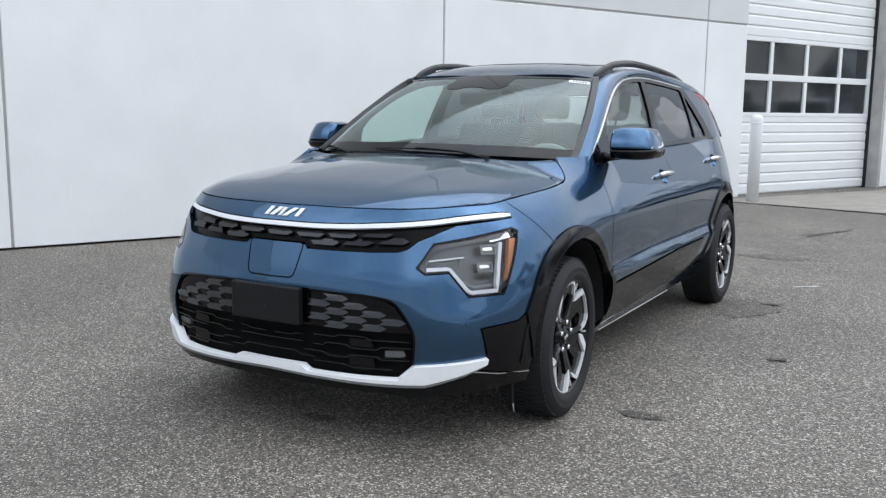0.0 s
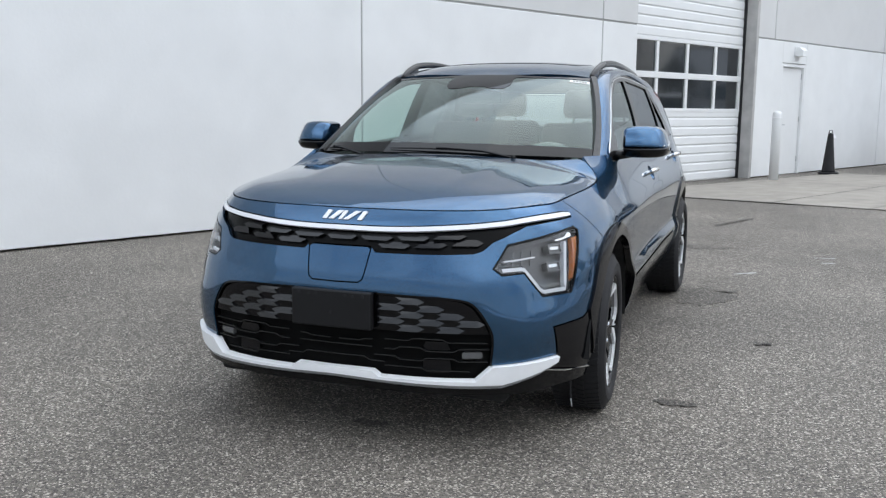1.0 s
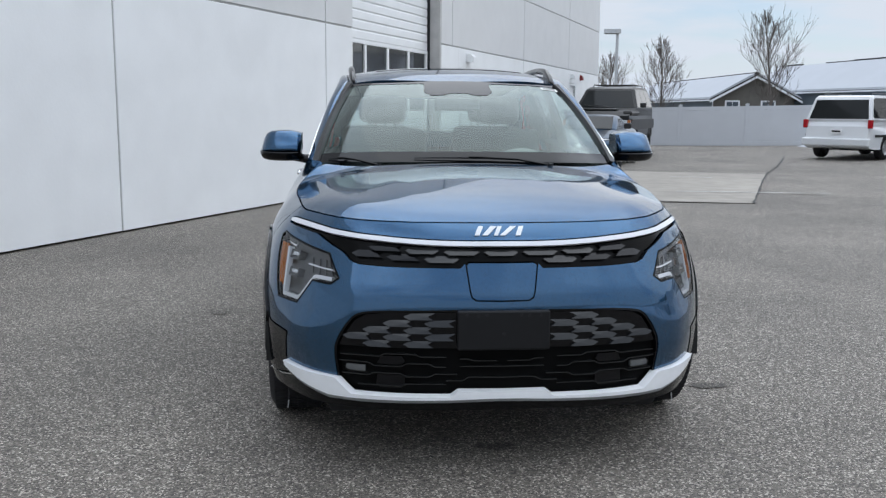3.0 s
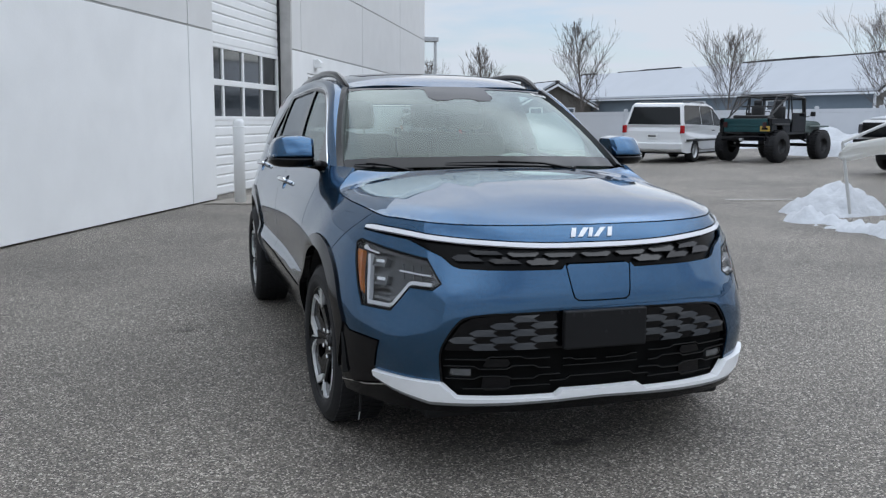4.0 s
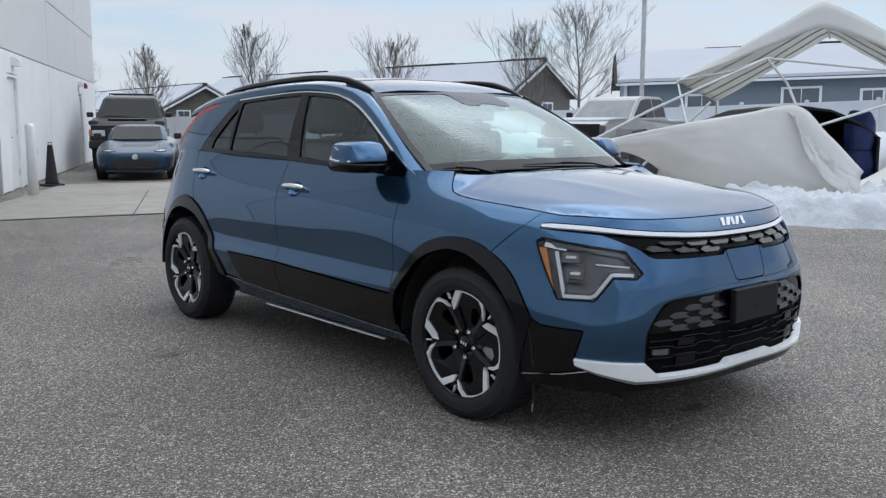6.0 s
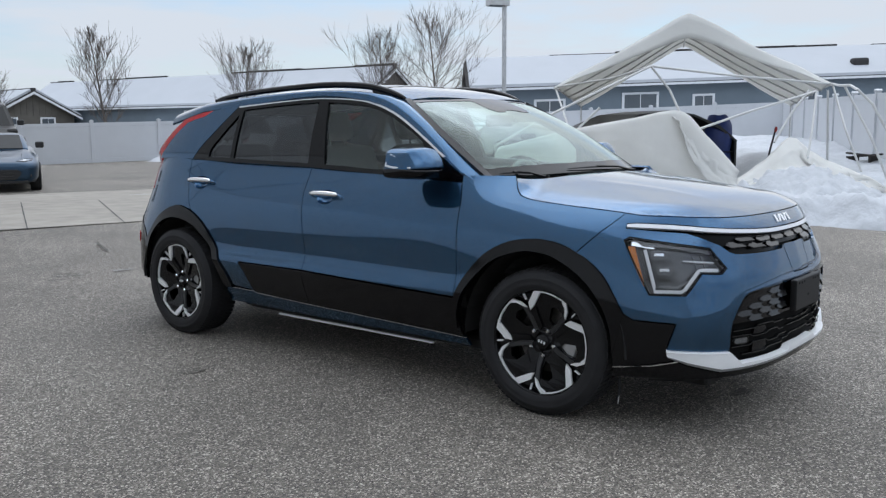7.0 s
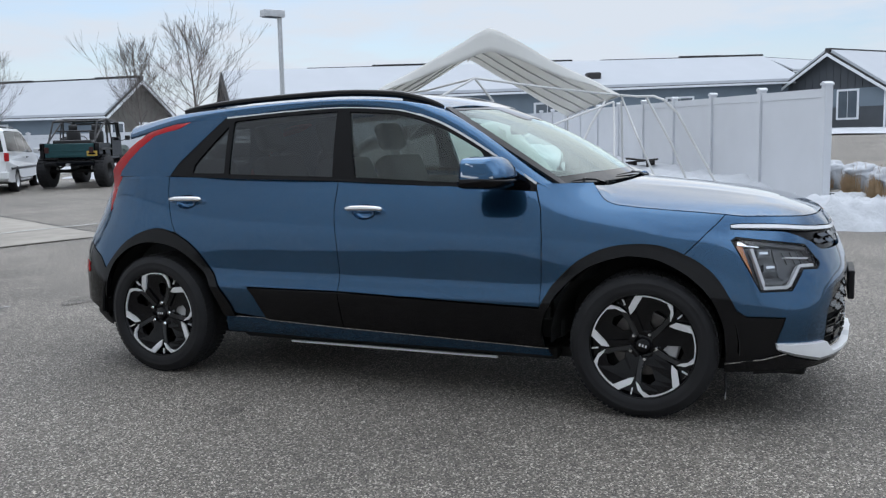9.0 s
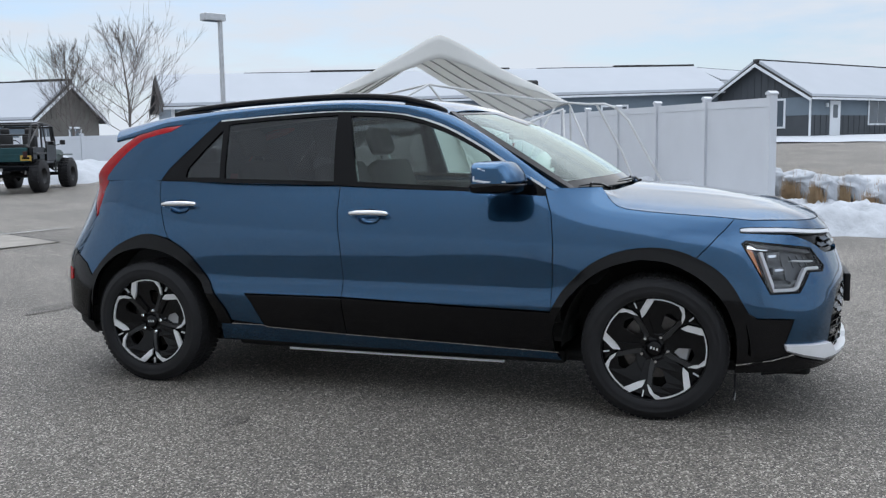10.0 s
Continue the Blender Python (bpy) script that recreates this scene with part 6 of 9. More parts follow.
def verge_height(x, y):
    return 0.17 + 0.10 * noisy(x, y, 0.35, 2.0) + 0.04 * noisy(x, y, 2.0, 4.0) - max(0, 7.25 + 0.3 * noisy(x, y, 0.7, 1.0) - 0.12 * (y + 3) - x) * 0.6 - max(0, x - 19.5) * 0.3 - max(0, y + 4.0) * 0.4


snow_sheet("snow_verge", 6.9, 20.5, -22, -2.9, 0.3, verge_height, "snow-covered verge beside the street")
snow_sheet("snow_far_verge", 45, 62, -45, 3, 1.0, lambda x, y: 0.12 + 0.08 * noisy(x, y, 0.2, 8.0) - 0.05 * max(0, 46.5 - x), "snow-covered far verge before the houses")
snow_sheet("snow_behind_fence", 24, 80, 3, 60, 2.5, lambda x, y: 0.15 - 0.3 * max(0, min(1, (26 - x) * 0.2)), "snow-covered ground round the far houses")


def back_bank(x, y):
    d = abs((y - (30.35 - 0.39 * (x - 9.5))) + 0.9)
    return 0.42 - 0.30 * d + 0.22 * noisy(x, y, 0.8, 7.0) - 0.35 * max(0, 16.5 - x)


def pile_height(x, y):
    return 0.85 - 0.48 * math.hypot(x - 19.9, (y - 20.0) * 0.8) + 0.2 * noisy(x, y, 1.3, 3.0)


snow_sheet("snow_pile", 17.6, 22.4, 17.4, 22.6, 0.16, pile_height, "ploughed snow pile before the fence")
snow_sheet("snow_fence_bank", 12, 30, 20, 30, 0.3, back_bank, "snow drift along the foot of the fence")


def fence(a, b, top, spacing, label, base=0.0):
    """White vinyl privacy fence: posts with caps, rails and boards."""
    a, b = Vector(a), Vector(b)
    f = thing("fence", Matrix(), label, "fence", "white yard fences")
    d = (b - a).normalized()
    n = max(1, round((b - a).length / spacing))
    for k in range(n + 1):
        p = a.lerp(b, k / n)
        g = ground_height(p.x, p.y)
        t = top(k / n)
        m = Matrix.Translation((p.x, p.y, 0)) @ Matrix.Rotation(math.atan2(d.y, d.x), 4, "Z")
        part("post", boxed((-0.065, -0.065, g - 0.05), (0.065, 0.065, t + 0.05), m, 0.006), VINYL, f)
        cap = bmesh.new()
        prism(cap, [(-0.08, t + 0.05), (0.08, t + 0.05), (0.08, t + 0.075), (0.0, t + 0.11), (-0.08, t + 0.075)], -0.08, 0.08, "y", m)
        part("post_cap", cap, VINYL, f)
        if k < n:
            q = a.lerp(b, (k + 1) / n)
            t2, g2 = top((k + 1) / n), ground_height(q.x, q.y)
            length = (q - p).length
            def slab(z0, z1, z2, z3, half):
                bm = bmesh.new()
                vs = [bm.verts.new(m @ Vector(c)) for c in ((0.06, -half, z0), (length - 0.06, -half, z2), (length - 0.06, -half, z3), (0.06, -half, z1), (0.06, half, z0), (length - 0.06, half, z2), (length - 0.06, half, z3), (0.06, half, z1))]
                for q4 in ((0, 1, 2, 3), (7, 6, 5, 4), (0, 4, 5, 1), (3, 2, 6, 7), (1, 5, 6, 2), (0, 3, 7, 4)):
                    bm.faces.new([vs[i] for i in q4])
                return bm
            part("rail", slab(t - 0.14, t, t2 - 0.14, t2, 0.028), VINYL, f)
            part("rail", slab(g, g + 0.16, g2, g2 + 0.16, 0.028), VINYL, f)
            part("infill", slab(g + 0.162, t - 0.142, g2 + 0.162, t2 - 0.142, 0.018), VINYL, f, "white tongue-and-groove vinyl boards")
    return f


fence((10.95, -2.1, 0), (32.6, 9.1, 0), lambda k: 1.95 + 0.30 * k, 2.38, "white vinyl privacy fence running back from the street")
fence((9.4, 30.4, 0), (30.2, 22.3, 0), lambda k: 1.46 + 0.46 * k, 2.44, "long white vinyl privacy fence behind the parked cars")
fence((32.6, 9.1, 0), (30.2, 22.3, 0), lambda k: 2.25 - 0.33 * k, 2.44, "white vinyl privacy fence closing the yard")

CRACK = material("tar crack filler", (0.012, 0.012, 0.012), 0.7, vary=0.2)


def crack(points, w, name="crack"):
    bm = bmesh.new()
    pts = [Vector((*p, 0)) for p in curve(points, 8)]
    rng = random.Random(len(points) * 7 + int(points[0][0] * 10))
    rows = []
    for i, p in enumerate(pts):
        d = (pts[min(i + 1, len(pts) - 1)] - pts[max(i - 1, 0)]).normalized()
        s = Vector((-d.y, d.x, 0))
        h = w * rng.uniform(0.3, 1.0)
        j = rng.uniform(-w, w) * 0.6
        z = 0.0165
        rows.append((bm.verts.new(p + s * (j + h) + Vector((0, 0, z))), bm.verts.new(p + s * (j - h) + Vector((0, 0, z)))))
    for a, b in zip(rows, rows[1:]):
        bm.faces.new((a[0], a[1], b[1], b[0]))
    return tagged(link(name, bm, CRACK), "black tar-filled crack in the pavement", "crack", kind="structure")


crack([(5.08, 7.28), (6.0, 9.2), (7.0, 11.3), (8.05, 13.45)], 0.024)
crack([(8.05, 13.45), (9.3, 15.7), (10.8, 18.6), (12.5, 22.0)], 0.03)
crack([(-0.9, 8.72), (1.5, 8.15), (3.2, 7.72), (5.08, 7.28), (7.6, 6.7)], 0.02)
crack([(2.7, 15.2), (5.5, 14.27), (8.05, 13.42)], 0.02)
PAINT = material("worn white line paint", (0.62, 0.62, 0.60), 0.8, second=(0.25, 0.25, 0.24), scale=12)
bm = bmesh.new()
for a, b in (((4.6, 9.2), (7.0, 8.75)), ((7.2, 7.5), (9.4, 7.0)), ((5.6, 12.5), (6.4, 12.3))):
    d = (Vector(b) - Vector(a)).normalized() * 0.035
    q = [(a[0] - d.y, a[1] + d.x), (b[0] - d.y, b[1] + d.x), (b[0] + d.y, b[1] - d.x), (a[0] + d.y, a[1] - d.x)]
    bm.faces.new([bm.verts.new((*p, 0.02)) for p in q])
tagged(link("road_line", bm, PAINT), "worn white painted lines on the yard", "road line", kind="structure")

# wet patches and oil spots
STAINS = ((1.05, 1.22, 0.24, 0.34), (-1.4, 0.5, 0.10, 0.05), (0.9, 3.6, 0.35, 0.12))
WET = asphalt_material("damp asphalt", 0.5)
DAMP = asphalt_material("drying asphalt", 0.72)


def stain(x, y, rx, ry, seed, mat=None):
    bm = bmesh.new()
    rng = random.Random(seed)
    ring = [bm.verts.new((x + rx * (0.7 + 0.45 * rng.random()) * math.cos(a), y + ry * (0.7 + 0.45 * rng.random()) * math.sin(a), 0.004)) for a in (2 * math.pi * k / 22 for k in range(22))]
    bm.faces.new(ring)
    tagged(link("stain", bm, mat or WET), "dark damp stain on the asphalt", "stain", kind="structure")


for k, q in enumerate(((1.16, -1.22, 0.10, 0.04), (0.02, -1.95, 0.09, 0.045), (0.26, 3.97, 0.10, 0.04))):
    stain(*q, k)
for k, q in enumerate(STAINS):
    stain(*q, 20 + k, DAMP)


def mark(name, points, w, mat, label, z=0.006):
    """A flat worn line on the asphalt, of uneven width."""
    bm = bmesh.new()
    pts = [Vector((*p, 0)) for p in (curve(points, 8) if len(points) > 2 else [tuple(np.array(points[0]) + (np.array(points[1]) - np.array(points[0])) * k / 10) for k in range(11)])]
    rng = random.Random(int(points[0][0] * 100))
    rows = []
    for i, p in enumerate(pts):
        d = (pts[min(i + 1, len(pts) - 1)] - pts[max(i - 1, 0)]).normalized()
        s = Vector((-d.y, d.x, 0)) * w * rng.uniform(0.4, 1.0)
        rows.append((bm.verts.new(p + s + Vector((0, 0, z))), bm.verts.new(p - s + Vector((0, 0, z)))))
    for a, b in zip(rows, rows[1:]):
        bm.faces.new((a[0], a[1], b[1], b[0]))
    return tagged(link(name, bm, mat), label, "ground mark", kind="structure")


for a, b in (((1.23, 2.18), (1.40, 2.32)), ((1.85, 3.29), (2.02, 3.32)), ((1.90, 3.02), (2.01, 3.05)), ((0.22, 4.04), (0.39, 3.97)), ((1.10, 6.05), (1.23, 5.96))):
    mark("scuff", [a, b], 0.022, PAINT, "pale paint scuff on the asphalt")
for a, b in (((-0.44, 3.97), (-0.18, 3.87)), ((-0.33, 4.13), (-0.09, 4.02)), ((-0.24, 4.26), (-0.06, 4.13))):
    mark("groove", [a, b], 0.016, CRACK, "short black groove cut in the asphalt")
for a, b in (((1.45, -0.02), (1.54, 0.02)), ((1.15, 1.43), (1.29, 1.44)), ((0.89, 5.27), (1.26, 6.15))):
    mark("stain", [a, b], 0.03, WET, "dark tyre mark on the asphalt", 0.008)
for a, b in (((3.45, 12.5), (1.39, 8.06)), ((4.55, 11.8), (2.63, 7.8))):
    mark("joint", [a, b], 0.012, CRACK, "dark joint between the concrete slabs", 0.0165)

def strip_height(x, y):
    d = ((y + 2.15) * 0.884 - (x - 11.27) * 0.467)
    return 0.34 + 0.16 * noisy(x, y, 0.6, 4.0) + 0.07 * noisy(x, y, 2.6, 8.0) - 0.5 * max(0, d - 2.9) - 0.6 * max(0, -d - 0.4) - 0.3 * max(0, 12.6 - x) - 0.2 * max(0, x - 30)


snow_sheet("snow_fence_strip", 11.8, 32.4, -2.4, 12.0, 0.2, strip_height, "deep snow along the foot of the white fence")


def snow_top(x, y):
    return ground_height(x, y) + strip_height(x, y)


RED_PAINT = material("red tool plastic", (0.30, 0.02, 0.018), 0.45, vary=0.15, scale=20)
shovel = thing("shovel", Matrix.Translation((16.0, 3.7, snow_top(16.0, 3.7) - 0.06)), "long-handled shovel with red grip stuck in snow", "shovel")
part("handle", tube(bmesh.new(), [(0, 0, 0.25), (0.03, -0.06, 0.6), (0.05, -0.13, 0.92)], [0.024, 0.022, 0.02], 8), BLACK_PLASTIC, shovel)
part("grip", tube(bmesh.new(), [(0.05, -0.13, 0.90), (0.055, -0.145, 0.97), (0.06, -0.15, 1.02)], [0.026, 0.035, 0.026], 8), RED_PAINT, shovel, "red grip")
blade = bmesh.new()
prism(blade, [(-0.13, 0.0), (0.13, 0.0), (0.12, 0.24), (0.04, 0.32), (-0.04, 0.32), (-0.12, 0.24)], -0.012, 0.012, "y", Matrix.Rotation(0.9, 4, "Z"))
bmesh.ops.bevel(blade, geom=blade.edges[:], offset=0.004, segments=1, affect="EDGES")
part("blade", blade, BLACK_PLASTIC, shovel, "black blade")
scrap = thing("scrap_frame", Matrix.Translation((17.2, 2.0, snow_top(17.2, 2.0) - 0.03)) @ Matrix.Rotation(1.2, 4, "Z"), "dark broken wooden frame lying on snow", "scrap")
SCRAP = material("dark weathered timber", (0.035, 0.03, 0.028), 0.8, vary=0.4, scale=9, bump=0.3, bump_scale=40)
for lo, hi, turn in (((-0.42, -0.10, 0.12), (0.42, 0.02, 0.16), 0.10), ((-0.40, 0.06, 0.15), (0.36, 0.16, 0.19), -0.08), ((-0.30, -0.12, 0.0), (-0.24, 0.18, 0.15), 0.0), ((0.18, -0.12, 0.0), (0.25, 0.18, 0.16), 0.15)):
    part("board", boxed(lo, hi, Matrix.Rotation(turn, 4, "Y"), 0.006), SCRAP, scrap)

# ---- houses ----
ROOF_SNOW = material("roof snow", (0.43, 0.45, 0.48), 0.8, vary=0.05, scale=0.6, bump=0.2, bump_scale=3)
SIDING = material("blue-grey lap siding", (0.16, 0.20, 0.235), 0.8, vary=0.12, scale=1.2)
SIDING_DARK = material("charcoal board siding", (0.065, 0.072, 0.08), 0.8, vary=0.15, scale=1.2)
WOOD = material("weathered brown siding", (0.13, 0.12, 0.105), 0.85, vary=0.3, scale=1.5)
SHINGLE = material("dark roof shingles", (0.045, 0.043, 0.043), 0.9, vary=0.3, scale=3)
TRIM = material("white house trim", (0.72, 0.74, 0.76), 0.6, vary=0.05)
PANE = material("house window glass", (0.10, 0.12, 0.14), 0.08, vary=0.2, scale=2)


def house(corner, along, length, width, base, eave, ridge, label, wall, gable, windows=(), door=None, board=True, rise=0.0, vent=None, verge=None, skirt=0.0, patchy=False):
    """A gabled house: its near long wall starts at corner and runs along; the gable at the corner's end is visible."""
    a = Vector((*along, 0)).normalized()
    back = Vector((-a.y, a.x, 0))
    if back.dot(Vector(corner).to_3d() if len(corner) == 3 else Vector((*corner, 0))) < 0:
        back = -back
    m = Matrix.Translation((*corner, 0)) @ Matrix(((a.x, back.x, 0, 0), (a.y, back.y, 0, 0), (rise, 0, 1, 0), (0, 0, 0, 1)))
    h = thing("house", Matrix(), label, "house", "houses along the street")
    part("wall", boxed((0, 0, base), (length, 0.2, eave), m), wall, h)
    part("wall", boxed((0, width - 0.2, base), (length, width, eave), m), wall, h)
    for x0, x1 in ((-0.02, 0.2), (length - 0.2, length + 0.02)):
        bm = bmesh.new()
        prism(bm, [(0, base), (width, base), (width, eave), (width / 2, ridge - 0.12), (0, eave)], x0, x1, "x", m)
        part("gable", bm, gable, h)
        if board and x0 < 0:
            k = 0.45
            while k < width - 0.2:
                top = eave + (ridge - 0.15 - eave) * (1 - abs(k - width / 2) / (width / 2))
                part("batten", boxed((-0.055, k, eave - 0.2), (-0.021, k + 0.06, top), m), gable, h)
                k += 0.5
    o = 0.45
    drop = (ridge - eave) / (width / 2) * o
    for sg in (0, 1):
        y0, y1 = (-o, width / 2) if sg == 0 else (width + o, width / 2)
        bm = bmesh.new()
        prism(bm, [(y0, eave - drop), (y1, ridge), (y1, ridge - 0.12), (y0, eave - drop - 0.12)], -0.5, length + 0.5, "x", m)
        part("roof", bm, SHINGLE, h, "dark shingled roof")
        bm = bmesh.new()
        e = 0.35 if sg == 0 else 0.1
        prism(bm, [(y0 + (0.02 if sg == 0 else -0.02), eave - drop + 0.005), (y0 + (y1 - y0) * 0.95, eave - drop + (ridge - eave + drop) * 0.95 + 0.005), (y0 + (y1 - y0) * 0.94, eave - drop + (ridge - eave + drop) * 0.94 + 0.20), (y0 + (0.05 if sg == 0 else -0.05), eave - drop + 0.17)], -0.42, length + 0.42, "x", m)
        part("roof_snow", bm, ROOF_SNOW, h, "thick white snow on the roof")
        bm = bmesh.new()
        prism(bm, [(y0, eave - drop - 0.13), (y1, ridge - 0.13), (y1, ridge - 0.32), (y0, eave - drop - 0.3)], -0.56, -0.5, "x", m)
        part("bargeboard", bm, verge or TRIM, h)
    rng = random.Random(int(length * 10 + width))
    k = -0.5
    while k < length + 0.4:
        run = rng.uniform(1.5, 6.0) if patchy else length + 1.0
        e = min(k + run, length + 0.5)
        bare = not patchy or rng.random() < 0.6
        thick = 0.16 if not patchy else rng.uniform(0.13, 0.24) if bare else 0.03
        part("ridge_cap", boxed((k, width / 2 - 0.16, ridge - 0.02), (e - 0.002, width / 2 + 0.16, ridge + thick), m, 0.009), SHINGLE if bare else ROOF_SNOW, h, "dark bare ridge of the roof")
        k = e
    if skirt:
        part("skirt", boxed((0.13, -0.03, base), (length, -0.001, base + skirt), m), gable, h, "charcoal board skirt")
        k = 0.5
        while k < length:
            part("batten", boxed((k, -0.06, base), (k + 0.05, -0.031, base + skirt), m), gable, h)
            k += 0.6
        part("upper_gable_wall", boxed((-0.05, 0.0, base + skirt), (-0.021, width, eave - 0.25), m), wall, h)
        part("wall_lamp", boxed((2.6 - 1.0, -0.14, base + 1.75), (2.6 - 0.8, -0.03, base + 2.0), m, 0.02), TRIM, h, "white wall lamp by the door")
    part("gutter", boxed((-0.5, -o - 0.1, eave - drop - 0.16), (length + 0.5, -o, eave - drop - 0.04), m), TRIM, h)
    for x in (0.0, length - 0.1):
        part("corner_board", boxed((x - 0.06, -0.04, base), (x + 0.12, -0.001, eave - 0.05), m), TRIM, h)
    if vent:
        z = eave + (ridge - eave) * vent[1] / (width / 2)
        part("roof_vent", boxed((vent[0] - 0.45, vent[1] - 0.3, z - 0.1), (vent[0] + 0.45, vent[1] + 0.3, z + 0.45), m, 0.12), SHINGLE, h, "dark roof vent bare of snow")
    for side, c, z, w, ht in windows:
        y0 = -0.06
        w_m = m if side == "long" else m @ Matrix(((0, 1, 0, 0), (1, 0, 0, 0), (0, 0, 1, 0), (0, 0, 0, 1)))
        win = part("window", boxed((c - w / 2 - 0.12, y0, z - 0.12), (c + w / 2 + 0.12, -0.025, z + ht + 0.12), w_m), TRIM, h, "white-framed window")
        for k in (0, 1):
            part("pane", boxed((c - w / 2 + k * w / 2 + 0.02, y0 - 0.012, z), (c + k * w / 2 - 0.02, y0 - 0.002, z + ht), w_m), PANE, win)
    if door:
        d = part("door", boxed((door - 0.55, -0.07, base), (door + 0.55, -0.02, base + 2.15), m), TRIM, h, "white front door")
        part("door_glass", boxed((door - 0.25, -0.082, base + 1.1), (door + 0.25, -0.072, base + 1.9), m), PANE, d)
    return h


# street-side house with a charcoal gable
house((54.6, -5.2), (0.80, -0.60), 17, 7.2, 1.40, 4.0, 6.1, "low blue-grey house with charcoal gable and snowy roof", SIDING, SIDING_DARK, [("long", 7.4, 2.15, 2.0, 1.7), ("gable", 2.4, 2.0, 1.3, 1.6)], 2.6, skirt=1.25)
house((35.85, 26.9), (0.65, -0.76), 35.5, 8.0, 0.6, 3.6, 5.25, "long blue-grey house with a broad snow-covered roof", SIDING, SIDING, [("long", 4, 1.7, 1.5, 0.9), ("long", 9, 1.7, 1.8, 1.1), ("long", 12.5, 1.7, 1.0, 0.9), ("long", 18, 1.7, 1.5, 0.9), ("long", 27, 1.7, 1.8, 0.9)], None, False, 0.03, (21.5, 0.9), SHINGLE, 0.0, True)
house((39.0, 39.1), (-0.11, 0.994), 38, 7.0, 0.9, 3.35, 5.5, "grey house with weathered brown gable and snowy roof", SIDING, WOOD, [("gable", 1.3, 1.2, 1.1, 1.4), ("gable", 4.3, 1.2, 1.1, 1.4), ("long", 8, 1.6, 1.5, 1.0), ("long", 16, 1.6, 1.5, 1.0)], None, True, patchy=True)
house((92.0, 1.2), (0.85, -0.5), 9, 6, 3.5, 7.3, 8.55, "distant two-storey grey house with white windows", SIDING_DARK, SIDING_DARK, [("long", 2, 5.6, 1.2, 1.3), ("long", 5, 5.6, 1.2, 1.3), ("gable", 1.7, 5.7, 1.1, 1.3), ("gable", 4.1, 5.7, 1.1, 1.3)], None, True)


house((28.0, 68.2), (0.05, 0.998), 30, 6.8, 0.5, 2.65, 4.45, "low grey house with brown gable and snowy roof", SIDING, WOOD, [("gable", 1.6, 1.0, 1.0, 1.2), ("gable", 4.6, 1.0, 1.0, 1.2)], None, True)


# ---- trees ----
BARK = material("grey-brown bark", (0.15, 0.13, 0.118), 0.9, vary=0.35, scale=9, bump=0.3, bump_scale=40)


def bare_tree(x, y, z, height, spread, seed, label="leafless street tree with fine upright twigs", rise=0.88):
    """Bare tree with a straight leader, rising limbs and fine twigs: spread is the crown's width over its height."""
    rng = random.Random(seed)
    t = thing("tree", Matrix.Translation((x, y, z)), label, "tree", "bare trees behind the fences")
    trunk, twigs = bmesh.new(), bmesh.new()

    def limb(bm, p, d, length, r, n, lift, sides, bend=0.16):
        pts, rad = [p], [r]
        for i in range(n):
            d = (d + Vector((rng.uniform(-1, 1), rng.uniform(-1, 1), rng.uniform(-0.6, 0.6))) * bend + Vector((0, 0, lift))).normalized()
            pts.append(pts[-1] + d * (length / n)), rad.append(max(r * (1 - 0.8 * (i + 1) / n), 0.0035))
        tube(bm, pts, rad, sides)
        return pts, rad

    def along(pts, rad, f):
        i = min(int(f * (len(pts) - 1)), len(pts) - 2)
        return pts[i].lerp(pts[i + 1], f * (len(pts) - 1) - i), rad[i], (pts[i + 1] - pts[i]).normalized()

    def outward(d, angle):
        side = d.orthogonal().normalized()
        side = Matrix.Rotation(rng.uniform(0, 2 * math.pi), 3, d) @ side
        return (d * math.cos(angle) + side * math.sin(angle)).normalized()

    stem = limb(trunk, Vector((0, 0, -0.1)), Vector((0, 0, 1)), height, height * 0.0135, 9, 0.15, 7, 0.07)
    count = 34
    for k in range(count):
        f = 0.2 + 0.77 * (k + rng.uniform(0, 0.8)) / count
        at, r, d = along(*stem, f)
        az = k * 2.4 + rng.uniform(-0.4, 0.4)
        reach = spread * height * 0.5 * min(1.0, 0.6 + 1.6 * (f - 0.2), 0.16 + 1.35 * (1 - f)) * rng.uniform(0.75, 1.15)
        tilt = rise * (1.0 - 0.45 * f)
        nd = Vector((math.cos(az) * math.sin(tilt), math.sin(az) * math.sin(tilt), math.cos(tilt)))
        bough = limb(trunk, at, nd, reach * 1.3, max(r * 0.36, 0.008), 6, 0.07, 5, 0.11)
        for j in range(9):
            p2, r2, d2 = along(*bough, rng.uniform(0.18, 1.0))
            branch = limb(twigs, p2, outward(d2, rng.uniform(0.3, 0.65)), reach * rng.uniform(0.35, 0.7), max(r2 * 0.55, 0.007), 4, 0.11, 3, 0.12)
            for i in range(5):
                p3, r3, d3 = along(*branch, rng.uniform(0.2, 1.0))
                limb(twigs, p3, outward(d3, rng.uniform(0.3, 0.6)), reach * rng.uniform(0.18, 0.36), 0.0055, 2, 0.12, 3)
    part("trunk", trunk, BARK, t)
    part("crown", twigs, BARK, t, "dense leafless twigs")
    return t


bare_tree(16.25, 31.3, 0.1, 5.3, 0.62, 3)
bare_tree(12.15, 33.3, 0.1, 4.2, 0.62, 8)
bare_tree(30.7, 25.6, 0.5, 6.0, 0.95, 11, "broad leafless tree with spreading limbs", 1.15)
bare_tree(24.0, 31.9, 0.4, 4.5, 0.95, 21)
bare_tree(12.4, 43.1, 0.1, 4.1, 0.7, 35)
bare_tree(28.9, 27.2, 0.4, 5.2, 0.9, 57, rise=1.1)
bare_tree(56.0, 6.0, 1.3, 3.6, 0.6, 63)

